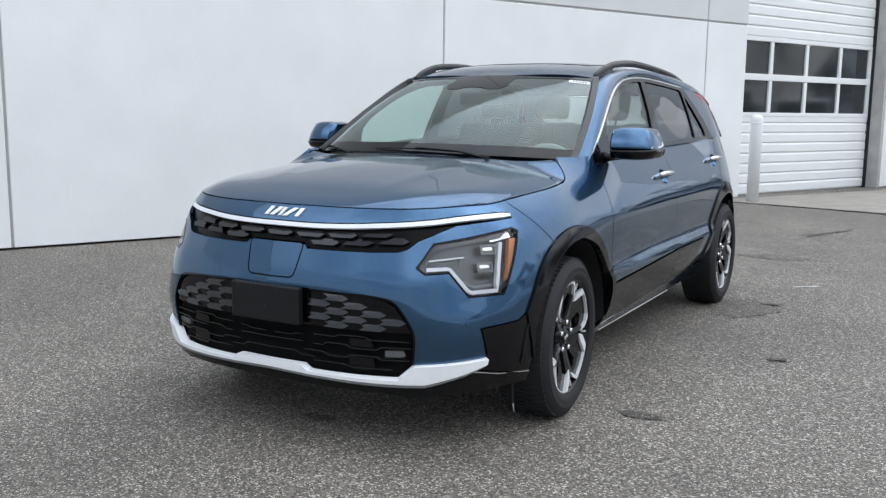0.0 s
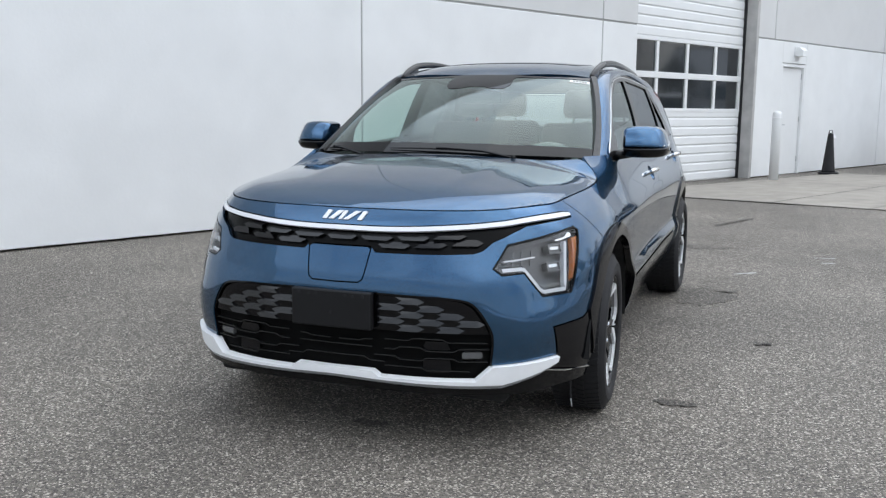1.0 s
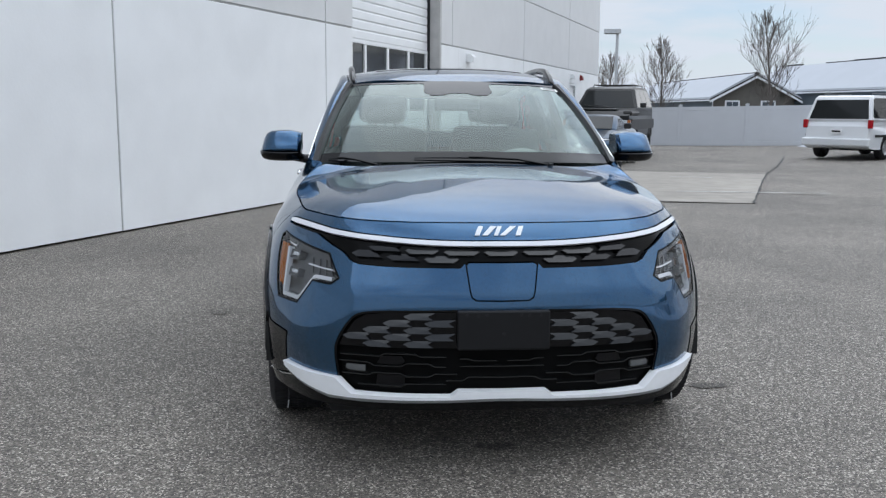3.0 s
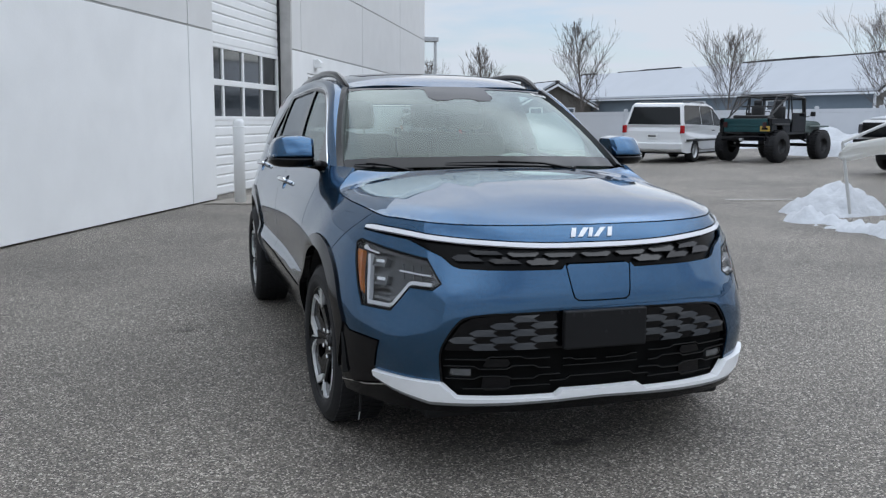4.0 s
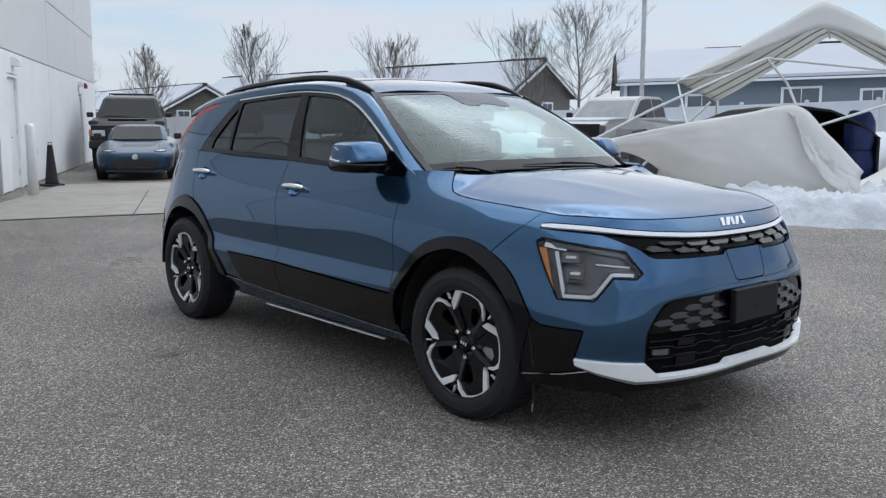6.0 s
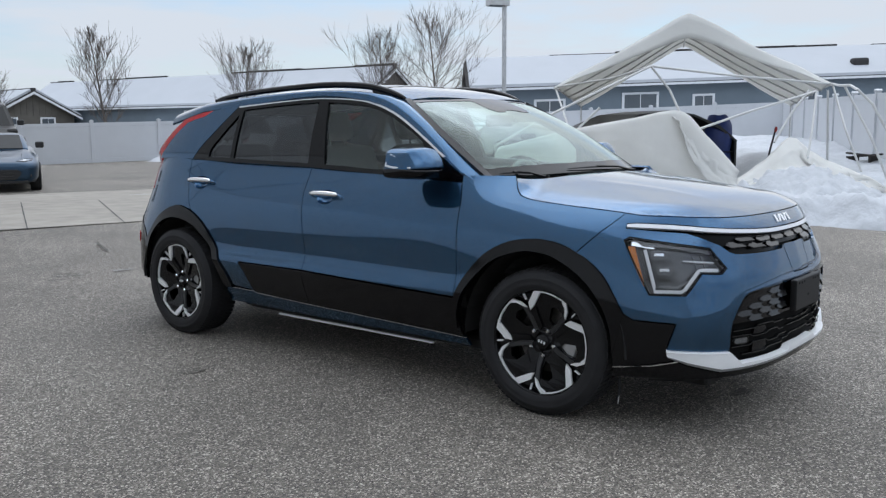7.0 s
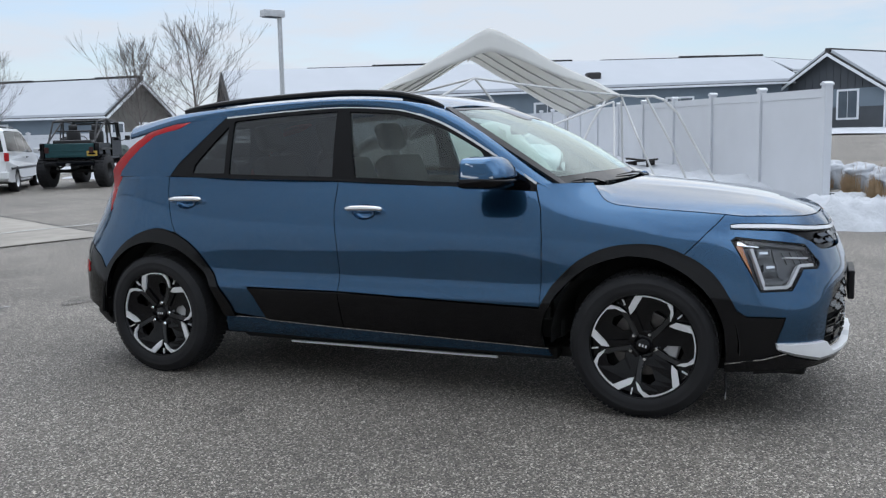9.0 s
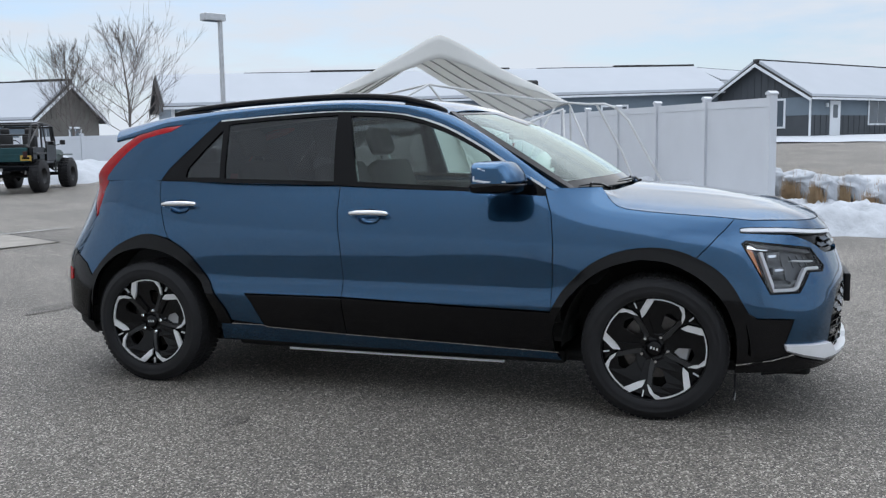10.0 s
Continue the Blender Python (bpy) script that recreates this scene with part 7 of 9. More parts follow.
# ---- lamp posts ----
def lamp_post(x, y, top, angle, label):
    g = ground_height(x, y)
    t = thing("street_lamp", Matrix.Translation((x, y, g)) @ Matrix.Rotation(angle, 4, "Z"), label, "street lamp", "yard lamp posts")
    part("pole", boxed((-0.06, -0.06, 0), (0.06, 0.06, top - g - 0.1), None, 0.008), STEEL, t)
    part("base", lathe(bmesh.new(), [(0, 0), (0.25, 0), (0.25, 0.5), (0.22, 0.55), (0, 0.55)], 20), CONCRETE, t)
    part("head", boxed((-0.12, -0.2, top - g - 0.1), (0.62, 0.2, top - g + 0.13), None, 0.02), STEEL, t, "flat box lamp head")
    part("lens", boxed((0.02, -0.16, top - g - 0.115), (0.56, 0.16, top - g - 0.101)), DARK_GLASS, t)


lamp_post(21.6, 14.9, 5.5, radians(150), "grey steel lamp post with box head")
lamp_post(11.5, 38.2, 5.1, radians(180), "grey steel lamp post beyond the building")


# ---- snowy grass clumps by the street ----
STRAW = material("dry straw grass", (0.42, 0.29, 0.17), 0.9, vary=0.4, scale=8)


def clump(x, y, r, seed):
    rng = random.Random(seed)
    g = ground_height(x, y) + 0.08
    t = thing("grass_clump", Matrix.Translation((x, y, g)), "clump of dry ornamental grass half buried in snow", "grass clump", "snowy grass clumps by the street")
    bl = bmesh.new()
    for k in range(520):
        # most of the straw shows on the side that the wind has cleared
        a = rng.gauss(2.2, 0.5) if rng.random() < 0.9 else rng.uniform(0, 6.283)
        d = r * rng.uniform(0.35, 0.85)
        p = Vector((d * math.cos(a), d * math.sin(a), -0.06))
        q = p * rng.uniform(1.05, 1.45) + Vector((rng.uniform(-0.06, 0.06), rng.uniform(-0.06, 0.06), rng.uniform(0.08, 0.50)))
        w = Vector((-math.sin(a), math.cos(a), 0)) * rng.uniform(0.006, 0.012)
        bl.faces.new([bl.verts.new(c) for c in (p - w, p + w, q)])
    for k in range(30):
        a, d = rng.uniform(0, 6.283), r * 0.8 * rng.random()
        p = Vector((d * math.cos(a), d * math.sin(a), 0.35))
        q = p + Vector((rng.uniform(-0.08, 0.08), rng.uniform(-0.08, 0.08), rng.uniform(0.15, 0.3)))
        w = Vector((-math.sin(a), math.cos(a), 0)) * 0.004
        bl.faces.new([bl.verts.new(c) for c in (p - w, p + w, q)])
    tagged(part("grass", bl, STRAW, t), kind="stuff")
    cap = bmesh.new()
    bmesh.ops.create_icosphere(cap, subdivisions=4, radius=1)
    for v in cap.verts:
        n = v.co.copy()
        k = 1 + 0.34 * noise.noise(n * 1.7 + Vector((seed * 3.1, 0, 0))) + 0.16 * noise.noise(n * 5.0 + Vector((0, seed, 0)))
        # the snow drapes to the ground on the lee side and overhangs the straw on the other
        lee = min(1.0, max(0.0, 0.75 - 1.2 * (n.x * math.cos(2.2) + n.y * math.sin(2.2))))
        v.co = Vector((n.x * r * k + 0.05, n.y * r * k - 0.06, 0.30 + (n.z * 0.20 * k if n.z > 0 else n.z * (0.07 + 0.55 * lee) * k)))
    part("snow_cap", cap, SNOW, t, "snow heaped over the grass", True)


for k, (x, y, r) in enumerate(((15.4, -2.15, 0.30), (14.3, -2.68, 0.33), (12.9, -3.02, 0.25), (13.0, -3.50, 0.29), (10.5, -3.66, 0.24), (9.8, -3.98, 0.23), (9.6, -4.6, 0.26))):
    clump(x, y, r, k)


# ---- collapsed canopy tent ----
TARP = material("white tarpaulin", (0.80, 0.80, 0.78), 0.55, vary=0.12, scale=1.5, bump=0.6, bump_scale=4)
TUBE = material("white painted tube", (0.52, 0.52, 0.51), 0.4, vary=0.08)
tn, tl = TARP.node_tree.nodes, TARP.node_tree.links
thin_cloth, cloth_mix = tn.new("ShaderNodeBsdfTranslucent"), tn.new("ShaderNodeMixShader")
thin_cloth.inputs["Color"].default_value = (0.80, 0.79, 0.75, 1)
cloth_mix.inputs[0].default_value = 0.42
tl.new(tn["Principled BSDF"].outputs[0], cloth_mix.inputs[1]), tl.new(thin_cloth.outputs[0], cloth_mix.inputs[2])
tl.new(cloth_mix.outputs[0], tn["Material Output"].inputs["Surface"])
tent = thing("canopy_tent", Matrix(), "collapsed white carport canopy with bent tube frame", "tent")
view = Vector((0.947, 0.322, 0))
across = Vector((0.322, -0.947, 0))
PEAK = Vector((13.5, 4.52, 3.5))


def roof_point(u, v):
    """u from -1 (left eave) to 1 (right eave), v from 0 at the near gable to 1 at the far one."""
    span = 2.75 if u > 0 else 2.75
    p = PEAK + across * (u * span) + Vector((0.90, 0.43, 0)) * (6.1 * v)
    sag = 0.12 * math.sin(math.pi * abs(u)) * (0.4 + 0.6 * math.sin(math.pi * min(1, v)))
    p.z = 3.62 - (1.50 if u > 0 else 1.45) * math.sqrt(u * u + 0.0012) - sag * 0.55 - 0.16 * v * abs(u) - 0.12 * v + 0.03 * noisy(u * 3, v * 3, 1.0, 4.0) - 0.015 * math.cos(v * 5 * 2 * math.pi) * abs(u)
    return p


bm = bmesh.new()
rows = [[bm.verts.new(roof_point(-1 + 2 * i / 40, j / 16)) for j in range(17)] for i in range(41)]
for i in range(40):
    for j in range(16):
        bm.faces.new((rows[i][j], rows[i + 1][j], rows[i + 1][j + 1], rows[i][j + 1]))
cover = part("roof_cover", bm, TARP, tent, "sagging white roof cover", True)
cover.modifiers.new("cloth", "SOLIDIFY").thickness = 0.012


bm = bmesh.new()
hem = []
for i in range(41):
    u = -1 + i / 20
    p = roof_point(u, 0) + Vector((0, 0, 0.004))
    drop = 0.06 + 0.45 * (1 - abs(u)) ** 1.2
    hem.append([bm.verts.new(p - view * (0.012 + 0.03 * k) - Vector((0, 0, drop * k / 4))) for k in range(5)])
for a, b in zip(hem, hem[1:]):
    for k in range(4):
        bm.faces.new((a[k], b[k], b[k + 1], a[k + 1]))
for k in (0.2, 0.4, 0.6, 0.8):
    pts = [roof_point(-1 + i / 10, k) - Vector((0, 0, 0.03)) for i in range(21)]
    part("roof_bow", tube(bmesh.new(), pts, 0.02, 6), TUBE, tent)
part("gable_valance", bm, TARP, tent, "hanging gable edge of the cover", True).modifiers.new("cloth", "SOLIDIFY").thickness = 0.008


def cloth(name, top, bottom, waves, depth, label, seed):
    bm = bmesh.new()
    t, b = catmull(top, 10), catmull(bottom, 10)
    n = 48
    def even(c):
        k = np.linspace(0, len(c) - 1, n + 1)
        return [Vector([np.interp(q, range(len(c)), c[:, a]) for a in range(3)]) for q in k]
    t, b = even(t), even(b)
    g = []
    for i in range(n + 1):
        col = []
        for j in range(25):
            v = j / 24
            p = t[i].lerp(b[i], v)
            f = math.sin(math.pi * v) ** 0.7
            p = p - view * (depth * f) + Vector((0, 0, -0.18 * depth * f))
            p += Vector((noisy(i * 0.12, v * 2.5, 1.0, seed), noisy(i * 0.15, v * 2.5, 1.0, seed + 3), noisy(i * 0.1, v * 3, 1.0, seed + 5) * 0.6)) * waves * (0.35 + 0.65 * f)
            p.z = max(p.z, ground_height(p.x, p.y) + 0.02)
            col.append(bm.verts.new(p))
        g.append(col)
    for i in range(n):
        for j in range(24):
            bm.faces.new((g[i][j], g[i + 1][j], g[i + 1][j + 1], g[i][j + 1]))
    ob = part(name, bm, TARP, tent, label, True)
    ob.modifiers.new("cloth", "SOLIDIFY").thickness = 0.008
    return ob


cloth("side_cover", [(6.9, 4.5, 1.0), (7.6, 4.35, 1.12), (8.5, 3.95, 1.30), (9.2, 3.4, 1.44), (9.85, 2.95, 1.55), (10.1, 2.6, 1.15), (10.55, 2.2, 0.55)],
      [(6.98, 4.55, 0.78), (7.6, 4.6, 0.86), (8.15, 4.55, 0.74), (8.7, 4.2, 0.36), (9.5, 3.5, 0.14), (10.1, 2.9, 0.10), (10.6, 2.3, 0.12)], 0.05, 0.20, "torn white side cover hanging to the ground", 2.0)
cloth("folded_flap", [(9.75, 3.05, 1.5), (9.95, 2.85, 1.25), (10.2, 2.55, 0.9), (10.5, 2.25, 0.55)], [(9.7, 2.85, 1.3), (9.75, 2.7, 0.8), (9.95, 2.4, 0.35), (10.3, 2.05, 0.1)], 0.06, 0.06, "loose white flap of the side cover", 5.0)
cloth("fallen_cover", [(10.9, 2.75, 0.2), (11.9, 2.35, 0.62), (12.6, 2.1, 1.08), (12.55, 1.6, 0.80), (12.2, 0.9, 0.55), (11.9, 0.3, 0.3)], [(10.5, 2.1, 0.12), (11.0, 1.6, 0.14), (11.3, 1.2, 0.15), (11.4, 0.85, 0.15), (11.5, 0.5, 0.15), (11.6, 0.1, 0.15)], 0.2, 0.1, "crumpled white cover on the snow", 7.0)
A, B, C = (9.75, 3.45, 2.29), (10.35, 0.36, 1.83), roof_point(1, 0)
for pts in ([(6.85, 4.52, 1.02), (7.8, 4.25, 1.45), (8.9, 3.8, 1.93), A], [(6.85, 4.52, 1.02), (6.98, 4.45, 0.1)], [A, (11.4, 2.6, 2.16), C], [A, (9.95, 3.2, 1.9), (9.85, 2.95, 1.5)],
            [C, (12.0, 1.1, 1.97), (10.9, 0.62, 1.92), B, (10.4, 0.16, 1.62), (10.6, -0.62, 0.15)], [(11.4, 0.85, 1.94), (11.4, 0.4, 1.1), (11.4, 0.0, 0.15)], [C, (13.6, 1.4, 1.2), (13.3, 0.95, 0.3)], [(13.4, 1.7, 1.95), (13.7, 1.72, 0.3)], [(12.9, 1.75, 1.92), (12.3, 1.6, 1.3), (11.8, 1.5, 0.75)],
            [(13.3, 2.0, 1.96), (12.9, 2.2, 1.5), (12.4, 2.3, 1.0)], [(8.35, 5.3, 0.1), (8.9, 4.75, 0.9), (9.4, 4.2, 1.62)], [roof_point(1, 0), roof_point(1, 0.5), roof_point(1, 1)], [roof_point(-1, 0), roof_point(-1, 1)], [roof_point(0, 0) - Vector((0, 0, 0.05)), roof_point(0, 1) - Vector((0, 0, 0.05))],
            [roof_point(1, 1), roof_point(1, 1) - Vector((0, 0, 1.7))], [roof_point(-1, 1), roof_point(-1, 1) - Vector((0, 0, 2.0))], [roof_point(-1, 0), (11.4, 6.0, 1.2), (10.2, 5.2, 0.2)],
            [(10.1, 2.9, 1.2), (11.2, 2.3, 1.55), (12.9, 1.75, 1.92)], [A, (11.2, 5.0, 2.2), roof_point(-1, 0)]):
    part("tube", tube(bmesh.new(), [Vector(p) for p in pts], 0.021, 8), TUBE, tent)

# folded camp shelter, tarped bundle and dark canopy under the tent
GREY_CLOTH = material("dark plum nylon", (0.075, 0.068, 0.082), 0.8, vary=0.35, scale=6, bump=0.3, bump_scale=12)
MAUVE = material("mauve nylon", (0.30, 0.275, 0.29), 0.8, vary=0.25, scale=6, bump=0.2, bump_scale=12)
shel = thing("camp_shelf", Matrix.Translation((10.1, 6.4, 0)) @ Matrix.Rotation(radians(-38), 4, "Z") @ Matrix.Diagonal((0.95, 1.0, 0.97, 1.0)), "plum and mauve folding fabric camp shelf, leaning", "camp shelf")
bm = bmesh.new()
prism(bm, [(-0.12, 0.02), (0.42, 0.02), (0.56, 0.45), (0.46, 0.95), (0.30, 1.22), (0.02, 1.18)], -0.28, 0.28, "y")
bmesh.ops.subdivide_edges(bm, edges=bm.edges[:], cuts=5, use_grid_fill=True)
for v in bm.verts:
    v.co += Vector((noise.noise(v.co * 3.1), noise.noise(v.co * 2.7 + Vector((4, 0, 0))), 0)) * 0.05
part("body", bm, GREY_CLOTH, shel, smooth=True)
bm = bmesh.new()
prism(bm, [(-0.52, 0.0), (-0.10, 0.0), (0.02, 1.22), (-0.28, 1.24)], -0.30, -0.27, "y")
bmesh.ops.bevel(bm, geom=bm.edges[:], offset=0.008, segments=1, affect="EDGES")
part("front_flap", bm, MAUVE, shel)
for k in range(4):
    part("pocket", boxed((-0.40 + 0.055 * k, -0.345, 0.14 + 0.26 * k), (-0.13 + 0.04 * k, -0.305, 0.32 + 0.26 * k), None, 0.014), GREY_CLOTH, shel, "dark pocket")

BLUE_TARP = material("blue tarpaulin", (0.015, 0.035, 0.16), 0.5, vary=0.3, scale=5, bump=0.4, bump_scale=8)
bun = thing("tarp_bundle", Matrix.Translation((16.1, 4.9, ground_height(16.1, 4.9))), "upright bundle wrapped in blue tarpaulin", "tarp bundle")
bm = bmesh.new()
lathe(bm, [(0, 0), (0.28, 0.0), (0.33, 0.3), (0.27, 0.62), (0.34, 0.95), (0.30, 1.2), (0.22, 1.4), (0, 1.45)], 24)
for v in bm.verts:
    v.co *= 1 + 0.12 * noise.noise(v.co * 4)
part("wrap", bm, BLUE_TARP, bun, smooth=True)
part("cord", tube(bmesh.new(), [(0.35 * math.cos(a), 0.35 * math.sin(a), 0.62) for a in (k * 0.3926991 for k in range(16))], 0.012, 6, True), RUBBER, bun)
shed = thing("canopy_shed", Matrix.Translation((15.0, 6.2, ground_height(15, 6.2))) @ Matrix.Rotation(radians(-30), 4, "Z"), "low black fabric shelter with arched roof", "shelter")
bm = bmesh.new()
arc = [(-1.9, 0.9), (-1.4, 1.25), (-0.7, 1.5), (0, 1.58), (0.7, 1.5), (1.4, 1.25), (1.9, 0.9)]
prism(bm, arc + [(1.85, 0.88), (1.35, 1.2), (0.7, 1.45), (0, 1.53), (-0.7, 1.45), (-1.35, 1.2), (-1.85, 0.88)], -0.9, 0.9, "y")
part("roof", bm, BLACK_PLASTIC, shed)
for x in (-1.85, 1.85):
    part("side", boxed((x - 0.03, -0.9, 0), (x + 0.03, 0.9, 0.9)), BLACK_PLASTIC, shed)
part("back", boxed((-1.85, 0.85, 0), (1.85, 0.9, 1.2)), BLACK_PLASTIC, shed)


# ---- parked vehicles ----
AUTO_GLASS = material("vehicle glass", (0.010, 0.012, 0.013), 0.06, specular=0.22, vary=0.2, scale=3)
FROSTED = material("frosted windscreen glass", (0.20, 0.215, 0.215), 0.3, vary=0.3, scale=4)
HEAD_GLASS = material("vehicle lamp glass", (0.55, 0.57, 0.6), 0.1, coat=0.6)


def vehicle(name, label, x, y, heading, width, lower, cabin, axles, wheel_r, paint, trim, wheel_x=None, taper=0.80, pillars=(), rim_mat=None, front_glass=True, group="", nose=0.10, lean=0.05, screen_glass=None):
    """A parked vehicle. It faces -y in its own frame; lower and cabin are side outlines in (y, z), the lower one clockwise from the nose's foot."""
    ang = math.atan2(heading[1], heading[0]) + math.pi / 2
    v = thing(name, Matrix.Translation((x, y, ground_height(x, y))) @ Matrix.Rotation(ang, 4, "Z"), label, "car" if not group else group)
    hw = width / 2
    # body side outline with wheel arches cut into its lower edge
    foot = lower[-1][1]
    outline_pts = list(lower)
    for ay in sorted(axles, reverse=True):
        r = wheel_r * 1.16
        k0 = math.asin(max(-1, min(1, (foot - wheel_r) / r)))
        outline_pts += [(ay + r * math.cos(a), wheel_r + r * math.sin(a)) for a in np.linspace(k0, math.pi - k0, 9)]
    bm = bmesh.new()
    prism(bm, outline_pts, -hw, hw, "x")
    half_len, tall = max(abs(p[0]) for p in lower), max(p[1] for p in lower)
    for w in bm.verts:
        k, h = max(0.0, (abs(w.co.y) / half_len - 0.68) / 0.32), max(0.0, (w.co.z / tall - 0.55) / 0.45)
        w.co.x *= 1 - nose * k * k - lean * h * h
    body_edges = [e for e in bm.edges if abs(e.verts[0].co.x - e.verts[1].co.x) < 1e-6]
    bmesh.ops.bevel(bm, geom=body_edges, offset=min(0.09, 0.05 * width), segments=3, affect="EDGES")
    body = part("body", bm, paint, v)
    part("wheel_wells", boxed((-hw * 0.9, min(axles) - wheel_r, wheel_r * 0.7), (hw * 0.9, max(axles) + wheel_r, wheel_r * 1.9)), SHELL, v)
    # cabin, drawn in towards the roof
    zb, zt = min(p[1] for p in cabin), max(p[1] for p in cabin)

    def wide_at(z, extra=0.0):
        return hw * (0.955 - (0.955 - taper) * (z - zb) / (zt - zb)) + extra
    bm = bmesh.new()
    lo = [bm.verts.new((-wide_at(z), yy, z)) for yy, z in cabin]
    hi = [bm.verts.new((wide_at(z), yy, z)) for yy, z in cabin]
    bm.faces.new(lo), bm.faces.new(hi[::-1])
    for i in range(len(cabin)):
        j = (i + 1) % len(cabin)
        bm.faces.new((lo[j], lo[i], hi[i], hi[j]))
    bmesh.ops.bevel(bm, geom=[e for e in bm.edges], offset=0.03, segments=2, affect="EDGES")
    part("cabin", bm, paint, v)
    # side glass between the pillars
    inner = shrink(cabin, 0.075)
    ys = [min(p[0] for p in inner)] + list(pillars) + [max(p[0] for p in inner)]
    for a, b in zip(ys, ys[1:]):
        cut = bmesh.new()
        f = cut.faces.new([cut.verts.new((0, *p)) for p in inner])
        for c, s in ((a + 0.02, -1), (b - 0.02, 1)):
            bmesh.ops.bisect_plane(cut, geom=cut.verts[:] + cut.edges[:] + cut.faces[:], plane_co=(0, c, 0), plane_no=(0, s, 0), clear_outer=True)
        cut.faces.ensure_lookup_table()
        if not cut.faces:
            cut.free()
            continue
        poly = [(w.co.y, w.co.z) for w in cut.faces[0].verts]
        cut.free()
        for sg in (1, -1):
            g = bmesh.new()
            o = [g.verts.new((sg * wide_at(z, 0.004), yy, z)) for yy, z in poly]
            q = [g.verts.new((sg * wide_at(z, -0.02), yy, z)) for yy, z in poly]
            g.faces.new(o)
            for i in range(len(o)):
                g.faces.new((o[i], o[(i + 1) % len(o)], q[(i + 1) % len(o)], q[i]))
            part("side_window", g, AUTO_GLASS, v)
    # windscreen and rear window on the two slanted ends
    for e0, e1, nm in screens_of(cabin):
        (y0, z0), (y1, z1) = e0, e1
        d = Vector((0, y1 - y0, z1 - z0))
        nrm = Vector((0, -d.z, d.y)).normalized()
        if nrm.y * (1 if nm == "rear_window" else -1) < 0:
            nrm = -nrm
        g = bmesh.new()
        quad = []
        for k, sg in ((0.08, -1), (0.08, 1), (0.9, 1), (0.9, -1)):
            yy, z = y0 + (y1 - y0) * k, z0 + (z1 - z0) * k
            quad.append(Vector((sg * (wide_at(z) - 0.09), yy, z)))
        o = [g.verts.new(p + nrm * 0.005) for p in quad]
        q = [g.verts.new(p - nrm * 0.02) for p in quad]
        g.faces.new(o)
        for i in range(4):
            g.faces.new((o[i], o[(i + 1) % 4], q[(i + 1) % 4], q[i]))
        part(nm, g, (screen_glass if nm == "windscreen" else None) or AUTO_GLASS, v)
    # wheels
    wx = wheel_x or hw - 0.12
    for ay in axles:
        for sg in (1, -1):
            w = part("wheel", lathe(bmesh.new(), [(wheel_r * 0.62, -0.10), (wheel_r * 0.94, -0.11), (wheel_r, -0.08), (wheel_r, 0.08), (wheel_r * 0.94, 0.11), (wheel_r * 0.62, 0.10)], 30, "x", Matrix.Translation((sg * wx, ay, wheel_r))), RUBBER, v, "black tyre", True)
            rm = bmesh.new()
            lathe(rm, [(0, 0.07), (wheel_r * 0.2, 0.08), (wheel_r * 0.25, 0.04), (wheel_r * 0.55, 0.05), (wheel_r * 0.63, 0.10), (wheel_r * 0.63, -0.10)], 20, "x", Matrix.Translation((sg * wx, ay, wheel_r)) @ Matrix.Diagonal((sg, 1, 1, 1)))
            part("rim", rm, rim_mat or STEEL, w)
    return v, body, hw


def screens_of(cabin):
    """The front and rear slanted edges of a cabin outline, each from its foot up."""
    n = len(cabin)
    edges = [(cabin[i], cabin[(i + 1) % n]) for i in range(n)]
    slanted = [e for e in edges if abs(e[0][1] - e[1][1]) > 0.22]
    front = min(slanted, key=lambda e: e[0][0] + e[1][0])
    rear = max(slanted, key=lambda e: e[0][0] + e[1][0])
    return [(*sorted(e, key=lambda p: p[1]), nm) for e, nm in ((front, "windscreen"), (rear, "rear_window"))]


def mirrors(v, hw, y, z, mat):
    for sg in (1, -1):
        part("door_mirror", boxed((sg * (hw + 0.10) - 0.09, y - 0.05, z - 0.07), (sg * (hw + 0.10) + 0.09, y + 0.05, z + 0.07), None, 0.03), mat, v)


ALONG_WALL = (-0.4262, -0.9046)
# blue roadster
ROADSTER_BLUE = material("slate blue paint", (0.016, 0.044, 0.080), 0.3, metal=0.8, coat=0.4, vary=0.1, scale=2)
car2 = thing("sports_car", Matrix.Translation((5.25, 17.3, ground_height(5.25, 17.3))) @ Matrix.Rotation(math.atan2(ALONG_WALL[1], ALONG_WALL[0]) + math.pi / 2, 4, "Z"), "slate-blue low roadster with black grille parked by the wall", "car")


def loft(rows, power, count=22):
    """A closed body: each row gives y, half width, foot, waist and top; its upper half is a rounded arch."""
    bm = bmesh.new()
    rings = []
    for y, hw, z0, zw, z1 in [tuple(map(float, r)) for r in catmull(rows, 4)]:
        pts = [(hw * 0.93, z0), (hw, (z0 + zw) / 2)]
        for k in range(count + 1):
            a = math.pi * k / count
            c, s = math.cos(a), math.sin(a)
            pts.append((hw * math.copysign(abs(c) ** power, c), zw + (z1 - zw) * abs(s) ** power))
        pts += [(-hw, (z0 + zw) / 2), (-hw * 0.93, z0)]
        rings.append([bm.verts.new((x, y, z)) for x, z in pts])
    for p, q in zip(rings, rings[1:]):
        for i in range(len(p)):
            j = (i + 1) % len(p)
            bm.faces.new((p[i], p[j], q[j], q[i]))
    bm.faces.new(rings[0]), bm.faces.new(rings[-1][::-1])
    return bm


